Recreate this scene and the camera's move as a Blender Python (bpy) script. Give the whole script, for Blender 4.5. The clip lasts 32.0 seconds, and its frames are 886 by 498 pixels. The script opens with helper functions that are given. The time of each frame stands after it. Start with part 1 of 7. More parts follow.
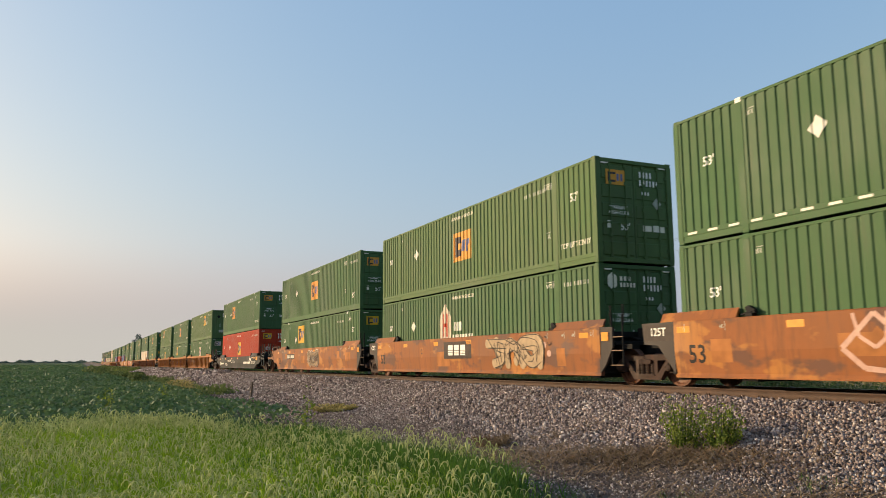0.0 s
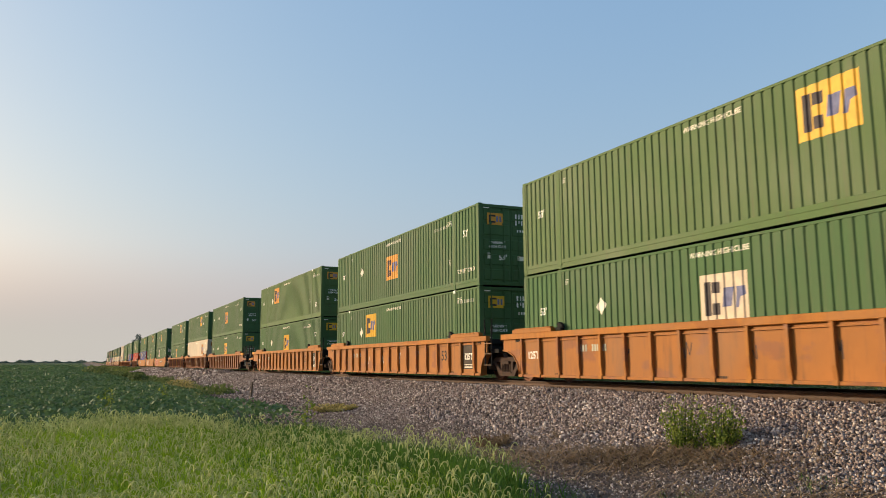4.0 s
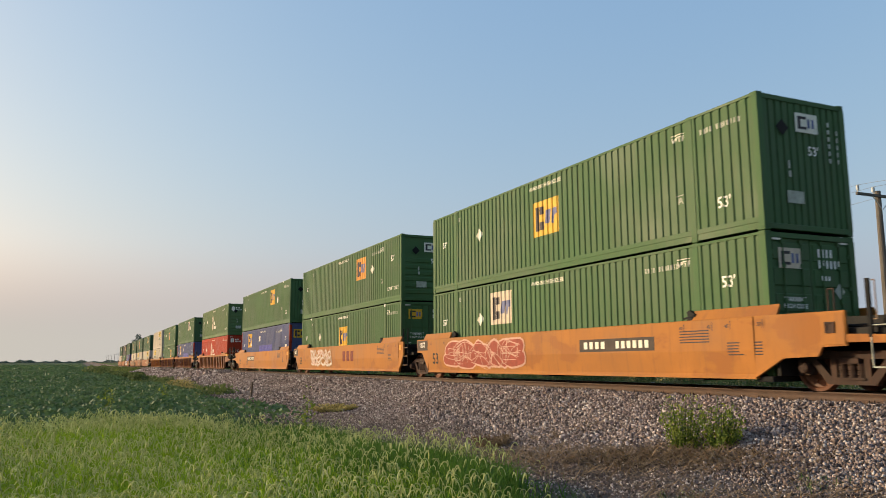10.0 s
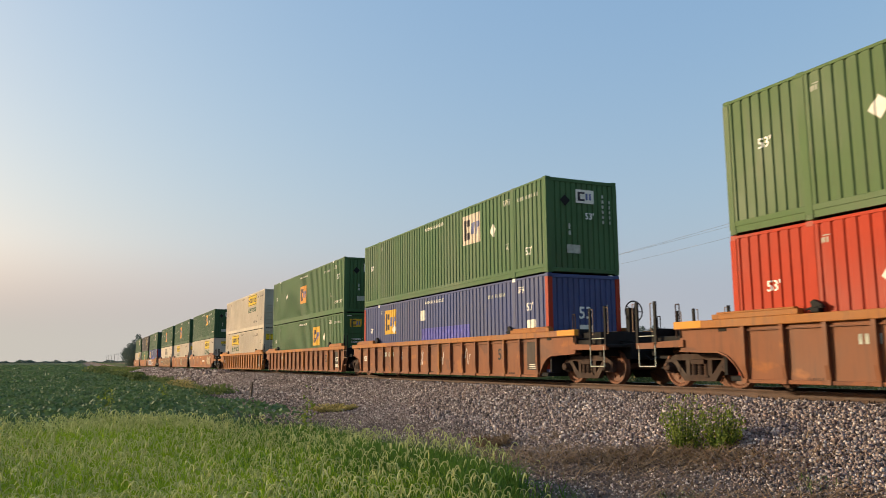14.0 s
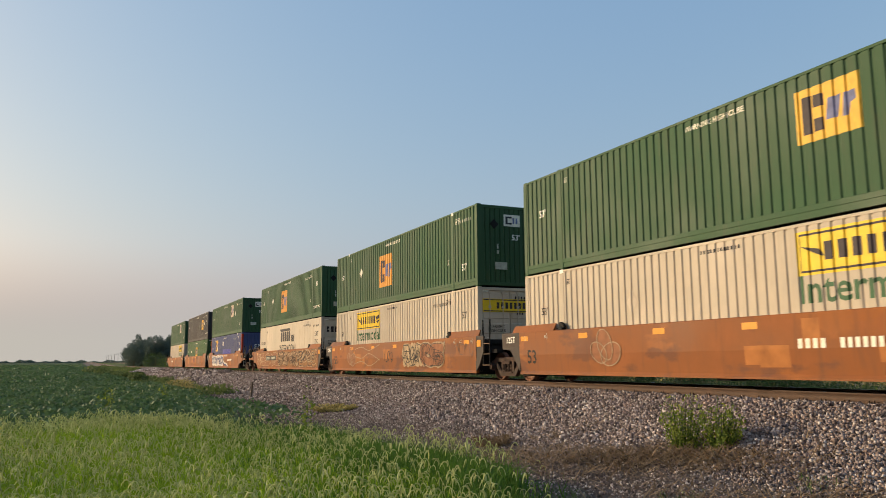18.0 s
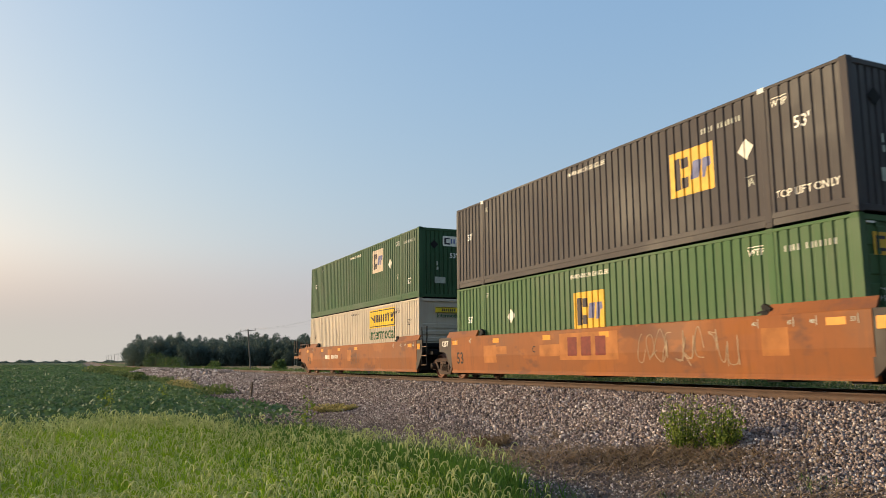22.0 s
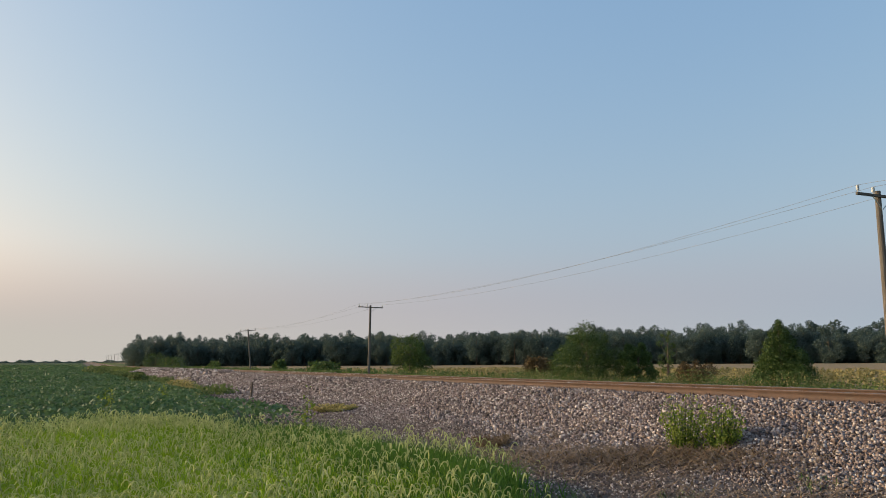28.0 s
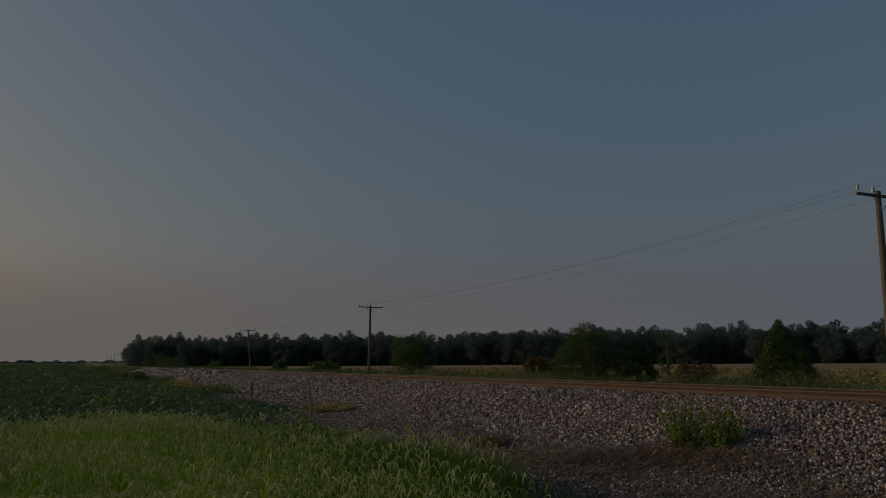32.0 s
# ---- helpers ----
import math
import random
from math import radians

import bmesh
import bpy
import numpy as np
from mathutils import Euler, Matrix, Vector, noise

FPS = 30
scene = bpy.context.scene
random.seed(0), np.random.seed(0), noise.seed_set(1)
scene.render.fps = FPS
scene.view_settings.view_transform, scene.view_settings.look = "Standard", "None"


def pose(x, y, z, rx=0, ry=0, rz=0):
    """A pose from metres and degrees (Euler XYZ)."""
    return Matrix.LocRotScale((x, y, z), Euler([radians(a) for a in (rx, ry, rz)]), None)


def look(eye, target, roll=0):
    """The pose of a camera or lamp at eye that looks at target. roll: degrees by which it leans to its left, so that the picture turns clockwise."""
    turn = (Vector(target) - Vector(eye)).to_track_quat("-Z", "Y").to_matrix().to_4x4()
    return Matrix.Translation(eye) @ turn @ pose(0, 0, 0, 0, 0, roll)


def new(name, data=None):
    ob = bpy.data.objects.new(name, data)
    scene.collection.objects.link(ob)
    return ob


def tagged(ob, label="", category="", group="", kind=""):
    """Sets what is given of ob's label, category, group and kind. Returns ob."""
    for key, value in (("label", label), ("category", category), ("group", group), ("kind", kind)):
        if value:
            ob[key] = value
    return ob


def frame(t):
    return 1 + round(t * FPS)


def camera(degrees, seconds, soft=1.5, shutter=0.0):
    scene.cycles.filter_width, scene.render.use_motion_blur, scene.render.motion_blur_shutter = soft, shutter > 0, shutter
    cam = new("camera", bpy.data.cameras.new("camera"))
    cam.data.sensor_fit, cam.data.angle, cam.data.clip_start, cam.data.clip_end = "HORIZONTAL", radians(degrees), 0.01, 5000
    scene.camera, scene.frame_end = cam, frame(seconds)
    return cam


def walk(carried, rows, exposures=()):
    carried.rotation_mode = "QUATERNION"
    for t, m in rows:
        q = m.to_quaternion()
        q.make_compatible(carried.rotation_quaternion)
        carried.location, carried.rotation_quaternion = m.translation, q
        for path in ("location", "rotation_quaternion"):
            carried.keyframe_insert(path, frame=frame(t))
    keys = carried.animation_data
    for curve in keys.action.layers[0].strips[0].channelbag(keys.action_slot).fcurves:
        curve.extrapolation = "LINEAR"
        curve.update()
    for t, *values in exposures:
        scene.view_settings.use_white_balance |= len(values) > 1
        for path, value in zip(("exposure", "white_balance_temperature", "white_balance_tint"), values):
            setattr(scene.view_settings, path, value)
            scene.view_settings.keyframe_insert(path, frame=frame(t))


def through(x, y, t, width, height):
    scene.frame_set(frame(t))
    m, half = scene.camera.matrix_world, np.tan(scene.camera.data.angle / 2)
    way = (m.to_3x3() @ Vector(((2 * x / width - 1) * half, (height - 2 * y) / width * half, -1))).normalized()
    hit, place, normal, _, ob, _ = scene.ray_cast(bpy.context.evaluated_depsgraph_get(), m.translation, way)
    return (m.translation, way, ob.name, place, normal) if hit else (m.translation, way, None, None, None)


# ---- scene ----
# ---- camera ----
EYE = Vector((0.0, 0.0, 0.608))
YAW, TILT = 0.43661, 0.14119
cam = camera(59.35, 32.0, soft=0.65, shutter=0.08)
AIM = EYE + 10 * Vector((math.sin(YAW) * math.cos(TILT), math.cos(YAW) * math.cos(TILT), math.sin(TILT)))
STAND = look(EYE, AIM, -0.32)
walk(cam, [(0, STAND), (32, STAND)],
     exposures=[(0, 0.18), (14, 0.18), (16.4, -0.06), (17.1, -0.08), (18.2, 0.08), (19, 0.14), (20.4, 0.14), (21, 0.22), (22.5, 0.22), (24, 0.1), (31.1, 0.1), (31.25, -0.1), (31.5, -0.7), (31.75, -1.36), (32, -2.1)])

# ---- daylight: low sun, hazy sky ----
SUN_AZ, SUN_EL = radians(-52), radians(14)      # azimuth from +y towards +x
world = bpy.data.worlds.new("sky")
scene.world = world
world.use_nodes = True
wn = world.node_tree.nodes
sky = wn.new("ShaderNodeTexSky")
sky.sky_type, sky.sun_disc = "NISHITA", False
sky.sun_elevation, sky.sun_rotation = SUN_EL, SUN_AZ
sky.altitude, sky.air_density, sky.dust_density, sky.ozone_density = 0, 1.6, 3.0, 3.0
wn["Background"].inputs[1].default_value = 0.15
# morning haze: evens the sky out and makes it milky
tint = wn.new("ShaderNodeMix")
tint.data_type, tint.blend_type = "RGBA", "MULTIPLY"
tint.inputs[0].default_value = 1.0
tint.inputs[7].default_value = (1.13, 0.84, 0.52, 1)
haze = wn.new("ShaderNodeMix")
haze.data_type, haze.blend_type = "RGBA", "ADD"
haze.inputs[0].default_value = 1.0
haze.inputs[7].default_value = (0.43, 1.17, 2.62, 1)
world.node_tree.links.new(sky.outputs[0], tint.inputs[6])
world.node_tree.links.new(tint.outputs[2], haze.inputs[6])
# low haze: grey and warm towards the sun, fading out some nine degrees up
wl = world.node_tree.links
where = wn.new("ShaderNodeTexCoord")
apart = wn.new("ShaderNodeSeparateXYZ")
wl.new(where.outputs["Generated"], apart.inputs[0])
low = wn.new("ShaderNodeMapRange")
low.interpolation_type = "SMOOTHSTEP"
for q, v in ((1, 0.02), (2, 0.15), (3, 1.0), (4, 0.0)):
    low.inputs[q].default_value = v
wl.new(apart.outputs[2], low.inputs[0])
sunward = wn.new("ShaderNodeVectorMath")
sunward.operation = "DOT_PRODUCT"
sunward.inputs[1].default_value = (math.sin(SUN_AZ) / 2, math.cos(SUN_AZ) / 2, 0)
wl.new(where.outputs["Generated"], sunward.inputs[0])
half = wn.new("ShaderNodeMath")
half.inputs[1].default_value = 0.5
wl.new(sunward.outputs["Value"], half.inputs[0])
warm = wn.new("ShaderNodeValToRGB")
for stop, (at, tone) in zip([warm.color_ramp.elements[0], warm.color_ramp.elements[1], warm.color_ramp.elements.new(0.61), warm.color_ramp.elements.new(0.84)],
                            ((0.35, (0.40, 0.465, 0.53)), (1.0, (0.75, 0.62, 0.47)), (0.61, (0.50, 0.485, 0.49)), (0.84, (0.565, 0.525, 0.465)))):
    stop.position, stop.color = at, (*tone, 1)
wl.new(half.outputs[0], warm.inputs[0])
gain = wn.new("ShaderNodeVectorMath")
gain.operation = "SCALE"
gain.inputs[3].default_value = 6.3
wl.new(warm.outputs[0], gain.inputs[0])
murk = wn.new("ShaderNodeMix")
murk.data_type = "RGBA"
wl.new(low.outputs[0], murk.inputs[0])
wl.new(haze.outputs[2], murk.inputs[6])
wl.new(gain.outputs[0], murk.inputs[7])
wl.new(murk.outputs[2], wn["Background"].inputs[0])
sun_data = bpy.data.lights.new("sun", "SUN")
sun_data.energy, sun_data.angle, sun_data.color = 4.4, radians(0.8), (1.0, 0.81, 0.52)
sun = new("sun", sun_data)
SUN_DIR = Vector((math.sin(SUN_AZ) * math.cos(SUN_EL), math.cos(SUN_AZ) * math.cos(SUN_EL), math.sin(SUN_EL)))
sun.matrix_world = look(SUN_DIR * 100, (0, 0, 0))

# ---- plan ----
TRACK = 13.645                                   # x of the track's centre line
L, W, H, POST = 16.154, 2.591, 2.896, 1.98       # 53 ft high-cube container


def prof(y):
    """Height of the rail's top along the line."""
    if y < 300:
        return -0.0035 * y
    if y < 420:
        a = y - 300
        return -1.05 - 0.0035 * a + 0.0057 / 240 * a * a
    return min(0.0, -1.05 - 0.42 + 0.342 + 0.0022 * (y - 420))


def run(t):
    """Metres that the train has gone at t seconds."""
    return 19.64 * t - 0.014 * t * t


CROSS = [(-400, -1.15), (-9, -1.15), (-7.2, -1.22), (-5.2, -1.08), (-3.9, -0.93), (-1.75, -0.2), (1.75, -0.2), (3.6, -0.85), (6, -0.95), (400, -0.85)]


def gz(x, y):
    """Height of the ground."""
    d = x - TRACK
    z = CROSS[0][1] if d < 0 else CROSS[-1][1]
    for (a, za), (b, zb) in zip(CROSS, CROSS[1:]):
        if a <= d <= b:
            z = za + (zb - za) * (d - a) / (b - a)
    bump = 0.05 * noise.noise(Vector((x * 0.5, y * 0.5, 0))) + 0.1 * noise.noise(Vector((x * 0.1, y * 0.1, 3)))
    return z + prof(y) + bump * min(1, max(0, (abs(d) - 3.0) / 3))


# ---- materials ----
def nodes(name):
    m = bpy.data.materials.new(name)
    m.use_nodes = True
    nt = m.node_tree
    return m, nt, nt.nodes["Principled BSDF"]


def add(nt, kind, **values):
    n = nt.nodes.new(kind)
    for k, v in values.items():
        if isinstance(v, bpy.types.NodeSocket):
            nt.links.new(v, n.inputs[k.replace("_", " ")])
        else:
            n.inputs[k.replace("_", " ")].default_value = v
    return n


def ramp(nt, fac, *stops):
    n = nt.nodes.new("ShaderNodeValToRGB")
    e = n.color_ramp.elements
    while len(e) < len(stops):
        e.new(0.5)
    for s, (p, c) in zip(e, stops):
        s.position = p
        s.color = (*c, 1) if len(c) == 3 else c
    nt.links.new(fac, n.inputs[0])
    return n.outputs[0]


def mix(nt, fac, a, b, blend="MIX"):
    n = nt.nodes.new("ShaderNodeMix")
    n.data_type, n.blend_type = "RGBA", blend
    for i, v in ((0, fac), (6, a), (7, b)):
        if isinstance(v, bpy.types.NodeSocket):
            nt.links.new(v, n.inputs[i])
        elif i == 0:
            n.inputs[0].default_value = v
        else:
            n.inputs[i].default_value = (*v, 1)
    return n.outputs[2]


def coords(nt, scale=(1, 1, 1)):
    c = nt.nodes.new("ShaderNodeTexCoord")
    m = add(nt, "ShaderNodeMapping", Vector=c.outputs["Object"], Scale=scale)
    return m.outputs[0]


def bump(nt, bsdf, height, strength=0.3, distance=0.02):
    b = add(nt, "ShaderNodeBump", Height=height, Strength=strength, Distance=distance)
    nt.links.new(b.outputs[0], bsdf.inputs["Normal"])


def painted(name, base, dirt=(0.10, 0.07, 0.05), rough=0.6, amount=0.5, coarse=0.35, metal=0.0, patches=()):
    """Weathered paint: base colour, faded patches, streaks that run down, fine grime."""
    m, nt, b = nodes(name)
    info = nt.nodes.new("ShaderNodeObjectInfo")
    c = nt.nodes.new("ShaderNodeTexCoord")
    shift = add(nt, "ShaderNodeVectorMath", **{})
    nt.links.new(c.outputs["Object"], shift.inputs[0])
    rv = add(nt, "ShaderNodeCombineXYZ", X=info.outputs["Random"], Y=info.outputs["Random"], Z=info.outputs["Random"])
    sc = nt.nodes.new("ShaderNodeVectorMath")
    sc.operation = "SCALE"
    nt.links.new(rv.outputs[0], sc.inputs[0])
    sc.inputs[3].default_value = 37
    nt.links.new(sc.outputs[0], shift.inputs[1])
    p = shift.outputs[0]
    big = add(nt, "ShaderNodeTexNoise", Vector=p, Scale=coarse, Detail=5.0, Roughness=0.6)
    mp = add(nt, "ShaderNodeMapping", Vector=p, Scale=(4, 5, 0.5))
    down = add(nt, "ShaderNodeTexNoise", Vector=mp.outputs[0], Scale=1.3, Detail=6.0, Roughness=0.65)
    fine = add(nt, "ShaderNodeTexNoise", Vector=p, Scale=28.0, Detail=4.0, Roughness=0.7)
    lighter = tuple(min(1, v * 1.22 + 0.015) for v in base)
    darker = tuple(v * 0.8 for v in base)
    col = ramp(nt, big.outputs[0], (0.3, darker), (0.5, base), (0.72, lighter))
    for k, (colour, level) in enumerate(patches):
        mp2 = add(nt, "ShaderNodeMapping", Vector=p, Location=(3.1 * k + 1, 7.7 * k, 5.3), Scale=(1, 0.55, 1.1))
        pn = add(nt, "ShaderNodeTexNoise", Vector=mp2.outputs[0], Scale=1.1, Detail=4.0, Roughness=0.55)
        col = mix(nt, ramp(nt, pn.outputs[0], (level, (0, 0, 0)), (level + 0.05, (0.8, 0.8, 0.8))), col, colour)
    f1 = ramp(nt, down.outputs[0], (0.52, (0, 0, 0)), (0.78, (amount, amount, amount)))
    col = mix(nt, f1, col, dirt)
    f2 = ramp(nt, fine.outputs[0], (0.6, (0, 0, 0)), (0.8, (amount * 0.6,) * 3))
    col = mix(nt, f2, col, dirt)
    nt.links.new(col, b.inputs["Base Color"])
    r = ramp(nt, big.outputs[0], (0.3, (rough * 0.8,) * 3), (0.7, (min(1, rough * 1.35),) * 3))
    nt.links.new(r, b.inputs["Roughness"])
    b.inputs["Metallic"].default_value = metal
    b.inputs["Specular IOR Level"].default_value = 0.25
    bump(nt, b, fine.outputs[0], 0.08, 0.01)
    return m


def plain(name, base, rough=0.6, metal=0.0, var=0.25, scale=6.0, glow=None):
    m, nt, b = nodes(name)
    n = add(nt, "ShaderNodeTexNoise", Vector=coords(nt), Scale=scale, Detail=4.0)
    col = ramp(nt, n.outputs[0], (0.3, tuple(v * (1 - var) for v in base)), (0.7, tuple(min(1, v * (1 + var)) for v in base)))
    nt.links.new(col, b.inputs["Base Color"])
    b.inputs["Roughness"].default_value = rough
    b.inputs["Metallic"].default_value = metal
    b.inputs["Specular IOR Level"].default_value = 0.5 if metal else 0.2
    return m


def leafy(name, dark, light, island=True, through=0.35):
    m, nt, b = nodes(name)
    g = nt.nodes.new("ShaderNodeNewGeometry")
    n = add(nt, "ShaderNodeTexNoise", Vector=coords(nt), Scale=0.6, Detail=3.0)
    f = mix(nt, 0.5, g.outputs["Random Per Island"], n.outputs[0])
    col = ramp(nt, f, (0.2, dark), (0.75, light))
    nt.links.new(col, b.inputs["Base Color"])
    b.inputs["Roughness"].default_value = 0.6
    b.inputs["Specular IOR Level"].default_value = 0.25
    tr = add(nt, "ShaderNodeBsdfTranslucent", Color=col)
    mx = add(nt, "ShaderNodeMixShader", Fac=through)
    nt.links.new(b.outputs[0], mx.inputs[1])
    nt.links.new(tr.outputs[0], mx.inputs[2])
    nt.links.new(mx.outputs[0], nt.nodes["Material Output"].inputs[0])
    return m


GREEN = painted("green container paint", (0.047, 0.104, 0.036), amount=0.3, coarse=0.25)
GREEN_DEEP = painted("deep green container paint", (0.026, 0.072, 0.029), amount=0.3, coarse=0.25)
GREEN_OLIVE = painted("faded olive green container paint", (0.069, 0.121, 0.039), amount=0.35, coarse=0.25)
RED = painted("orange-red container paint", (0.35, 0.027, 0.004), dirt=(0.16, 0.025, 0.012), amount=0.3, coarse=0.3)
BLUE = painted("dull blue container paint", (0.056, 0.07, 0.165), amount=0.3, coarse=0.3)
BROWN = painted("dark brown container paint", (0.046, 0.039, 0.041), amount=0.3)
WHITE = painted("off-white container paint", (0.445, 0.38, 0.30), dirt=(0.29, 0.22, 0.15), amount=0.35, coarse=0.3)
ORANGE = painted("weathered orange wagon paint", (0.225, 0.074, 0.018), dirt=(0.09, 0.042, 0.028), amount=0.8, coarse=0.5, patches=(((0.105, 0.052, 0.038), 0.53), ((0.40, 0.16, 0.035), 0.565)))
YELLOW = painted("bright yellow-orange wagon paint", (0.315, 0.118, 0.017), dirt=(0.16, 0.068, 0.026), amount=0.6, coarse=0.4, patches=(((0.255, 0.09, 0.018), 0.55),))
AMBER = painted("amber wagon paint", (0.29, 0.108, 0.022), dirt=(0.11, 0.055, 0.03), amount=0.8, coarse=0.45, patches=(((0.22, 0.085, 0.04), 0.57),))
RUSTY = painted("rust-brown wagon paint", (0.18, 0.062, 0.024), dirt=(0.085, 0.04, 0.024), amount=0.75, coarse=0.45, patches=(((0.115, 0.044, 0.024), 0.56), ((0.28, 0.10, 0.028), 0.62)))
OXIDE = painted("red-brown wagon paint", (0.205, 0.064, 0.013), dirt=(0.105, 0.042, 0.02), amount=0.6, coarse=0.4, patches=(((0.25, 0.082, 0.016), 0.57), ((0.12, 0.042, 0.02), 0.57)))
TIP = painted("yellow safety paint", (0.55, 0.24, 0.025), dirt=(0.22, 0.1, 0.05), amount=0.4, coarse=0.8)
CHARCOAL = painted("charcoal wagon paint", (0.012, 0.0115, 0.0115), dirt=(0.038, 0.032, 0.028), amount=0.5)
GRIME = painted("brake dust on cast steel", (0.042, 0.024, 0.018), dirt=(0.105, 0.048, 0.028), rough=0.75, amount=0.8, coarse=1.5)
BLACK = painted("grimy black steel", (0.009, 0.008, 0.008), dirt=(0.028, 0.02, 0.016), rough=0.85, amount=0.4)
WHEEL = painted("rusty wheel steel", (0.15, 0.062, 0.034), dirt=(0.04, 0.026, 0.022), rough=0.6, amount=0.7, coarse=2.0)
STEEL = plain("galvanised rod steel", (0.35, 0.35, 0.34), rough=0.45, metal=0.6)
MARK_WHITE = plain("white stencil paint", (0.78, 0.76, 0.70), rough=0.6, var=0.08)
MARK_YELLOW = plain("yellow decal", (0.62, 0.355, 0.022), rough=0.5, var=0.1)
MARK_GOLD = plain("orange decal", (0.60, 0.27, 0.035), rough=0.5, var=0.12)
MARK_LEMON = plain("lemon yellow decal", (0.68, 0.47, 0.02), rough=0.5, var=0.08)
MARK_FADED = plain("weathered pale stencil paint", (0.36, 0.37, 0.31), rough=0.65, var=0.3)
MARK_OCHRE = plain("brownish orange decal", (0.36, 0.15, 0.035), rough=0.6, var=0.25)
MARK_BONE = plain("bone white decal", (0.56, 0.46, 0.35), rough=0.6, var=0.12)
MARK_CREAM = plain("cream decal", (0.72, 0.68, 0.58), rough=0.6, var=0.1)
MARK_BLACK = plain("black stencil paint", (0.014, 0.011, 0.011), rough=0.6)
MARK_DARK = plain("dark brown decal ink", (0.045, 0.035, 0.04), rough=0.6)
RUNG = painted("worn brown rung paint", (0.24, 0.15, 0.09), amount=0.6, coarse=2.0)
ENDPLATE = painted("grimy grey-brown end plate", (0.042, 0.031, 0.027), dirt=(0.025, 0.019, 0.017), amount=0.6, coarse=1.0)
SIGNAL_RED = plain("red tail device paint", (0.5, 0.02, 0.025), rough=0.4, var=0.15)
MARK_INDIGO = plain("grey-blue decal ink", (0.13, 0.14, 0.26), rough=0.6)
MARK_GREEN = plain("dark green lettering", (0.014, 0.075, 0.026), rough=0.5)
MARK_GREY = plain("grey lettering", (0.026, 0.02, 0.022), rough=0.5)
MARK_VIOLET = plain("patched blue-violet paint", (0.075, 0.075, 0.33), rough=0.5)
MARK_RUST = plain("maroon lettering", (0.14, 0.022, 0.016), rough=0.6)
MARK_AMBER = plain("amber reflector", (0.62, 0.25, 0.02), rough=0.4, var=0.1)
WOOD = painted("weathered pole timber", (0.13, 0.112, 0.095), dirt=(0.07, 0.055, 0.042), rough=0.85, amount=0.6, coarse=1.2)
TIE = painted("creosoted tie timber", (0.055, 0.042, 0.035), dirt=(0.12, 0.09, 0.07), rough=0.9, amount=0.6, coarse=2.0)
RAIL = painted("rusty rail steel", (0.088, 0.055, 0.042), dirt=(0.05, 0.032, 0.025), rough=0.7, amount=0.5, coarse=3.0)
RAILTOP = plain("worn running surface", (0.55, 0.50, 0.46), rough=0.32, metal=0.85, var=0.1)
BARK = painted("grey-brown bark", (0.11, 0.085, 0.065), rough=0.9, amount=0.6, coarse=2.0)
CERAMIC = plain("pale glazed insulator", (0.55, 0.56, 0.55), rough=0.25)
WIRE = plain("dull grey wire", (0.24, 0.25, 0.28), rough=0.5)


# ---- mesh helpers ----
MESHES = {}


def mesh(key, build, smooth=False):
    """Mesh data built once for each key by build(bm)."""
    if key not in MESHES:
        bm = bmesh.new()
        build(bm)
        bmesh.ops.recalc_face_normals(bm, faces=bm.faces)
        me = bpy.data.meshes.new(key if isinstance(key, str) else "_".join(str(k) for k in key)[:60])
        bm.to_mesh(me)
        bm.free()
        if smooth:
            me.shade_smooth()
        MESHES[key] = me
    return MESHES[key]


FINE = {"marking", "lettering", "graffiti_line", "graffiti_outline", "graffiti_fill", "chalk_tag", "stalk", "foliage"}   # too small to pick apart


def part(name, me, material, parent, m=None, label=""):
    """One mesh object under a thing or a part, with a material of its own."""
    ob = new(name, me)
    if not me.materials:
        me.materials.append(material)
    elif me.materials[0] != material:
        ob.material_slots[0].link = "OBJECT"
        ob.material_slots[0].material = material
    ob.parent = parent
    if name in FINE:
        ob["kind"] = "stuff"
    if m is not None:
        ob.matrix_basis = m
    if label:
        tagged(ob, label)
    return ob


def solo(name, me, material, label="", category="", kind="", group="", m=None):
    ob = part(name, me, material, None, m)
    return tagged(ob, label, category, group, kind)


def box(bm, x0, x1, y0, y1, z0, z1, bevel=0.0):
    v = [bm.verts.new(p) for p in ((x0, y0, z0), (x1, y0, z0), (x1, y1, z0), (x0, y1, z0), (x0, y0, z1), (x1, y0, z1), (x1, y1, z1), (x0, y1, z1))]
    fs = [bm.faces.new([v[i] for i in f]) for f in ((3, 2, 1, 0), (4, 5, 6, 7), (0, 1, 5, 4), (1, 2, 6, 5), (2, 3, 7, 6), (3, 0, 4, 7))]
    if bevel:
        es = {e for f in fs for e in f.edges}
        bmesh.ops.bevel(bm, geom=list(es), offset=bevel, segments=1, affect="EDGES", profile=0.5)


def prism(bm, pts, x0, x1, axis="x"):
    """A polygon in (y, z), drawn out along x (or in (x, z) along y)."""
    def at(a, b, c):
        return (c, a, b) if axis == "x" else (a, c, b) if axis == "y" else (a, b, c)
    lo = [bm.verts.new(at(a, b, x0)) for a, b in pts]
    hi = [bm.verts.new(at(a, b, x1)) for a, b in pts]
    bm.faces.new(lo)
    bm.faces.new(hi[::-1])
    for i in range(len(pts)):
        j = (i + 1) % len(pts)
        bm.faces.new((lo[i], lo[j], hi[j], hi[i]))


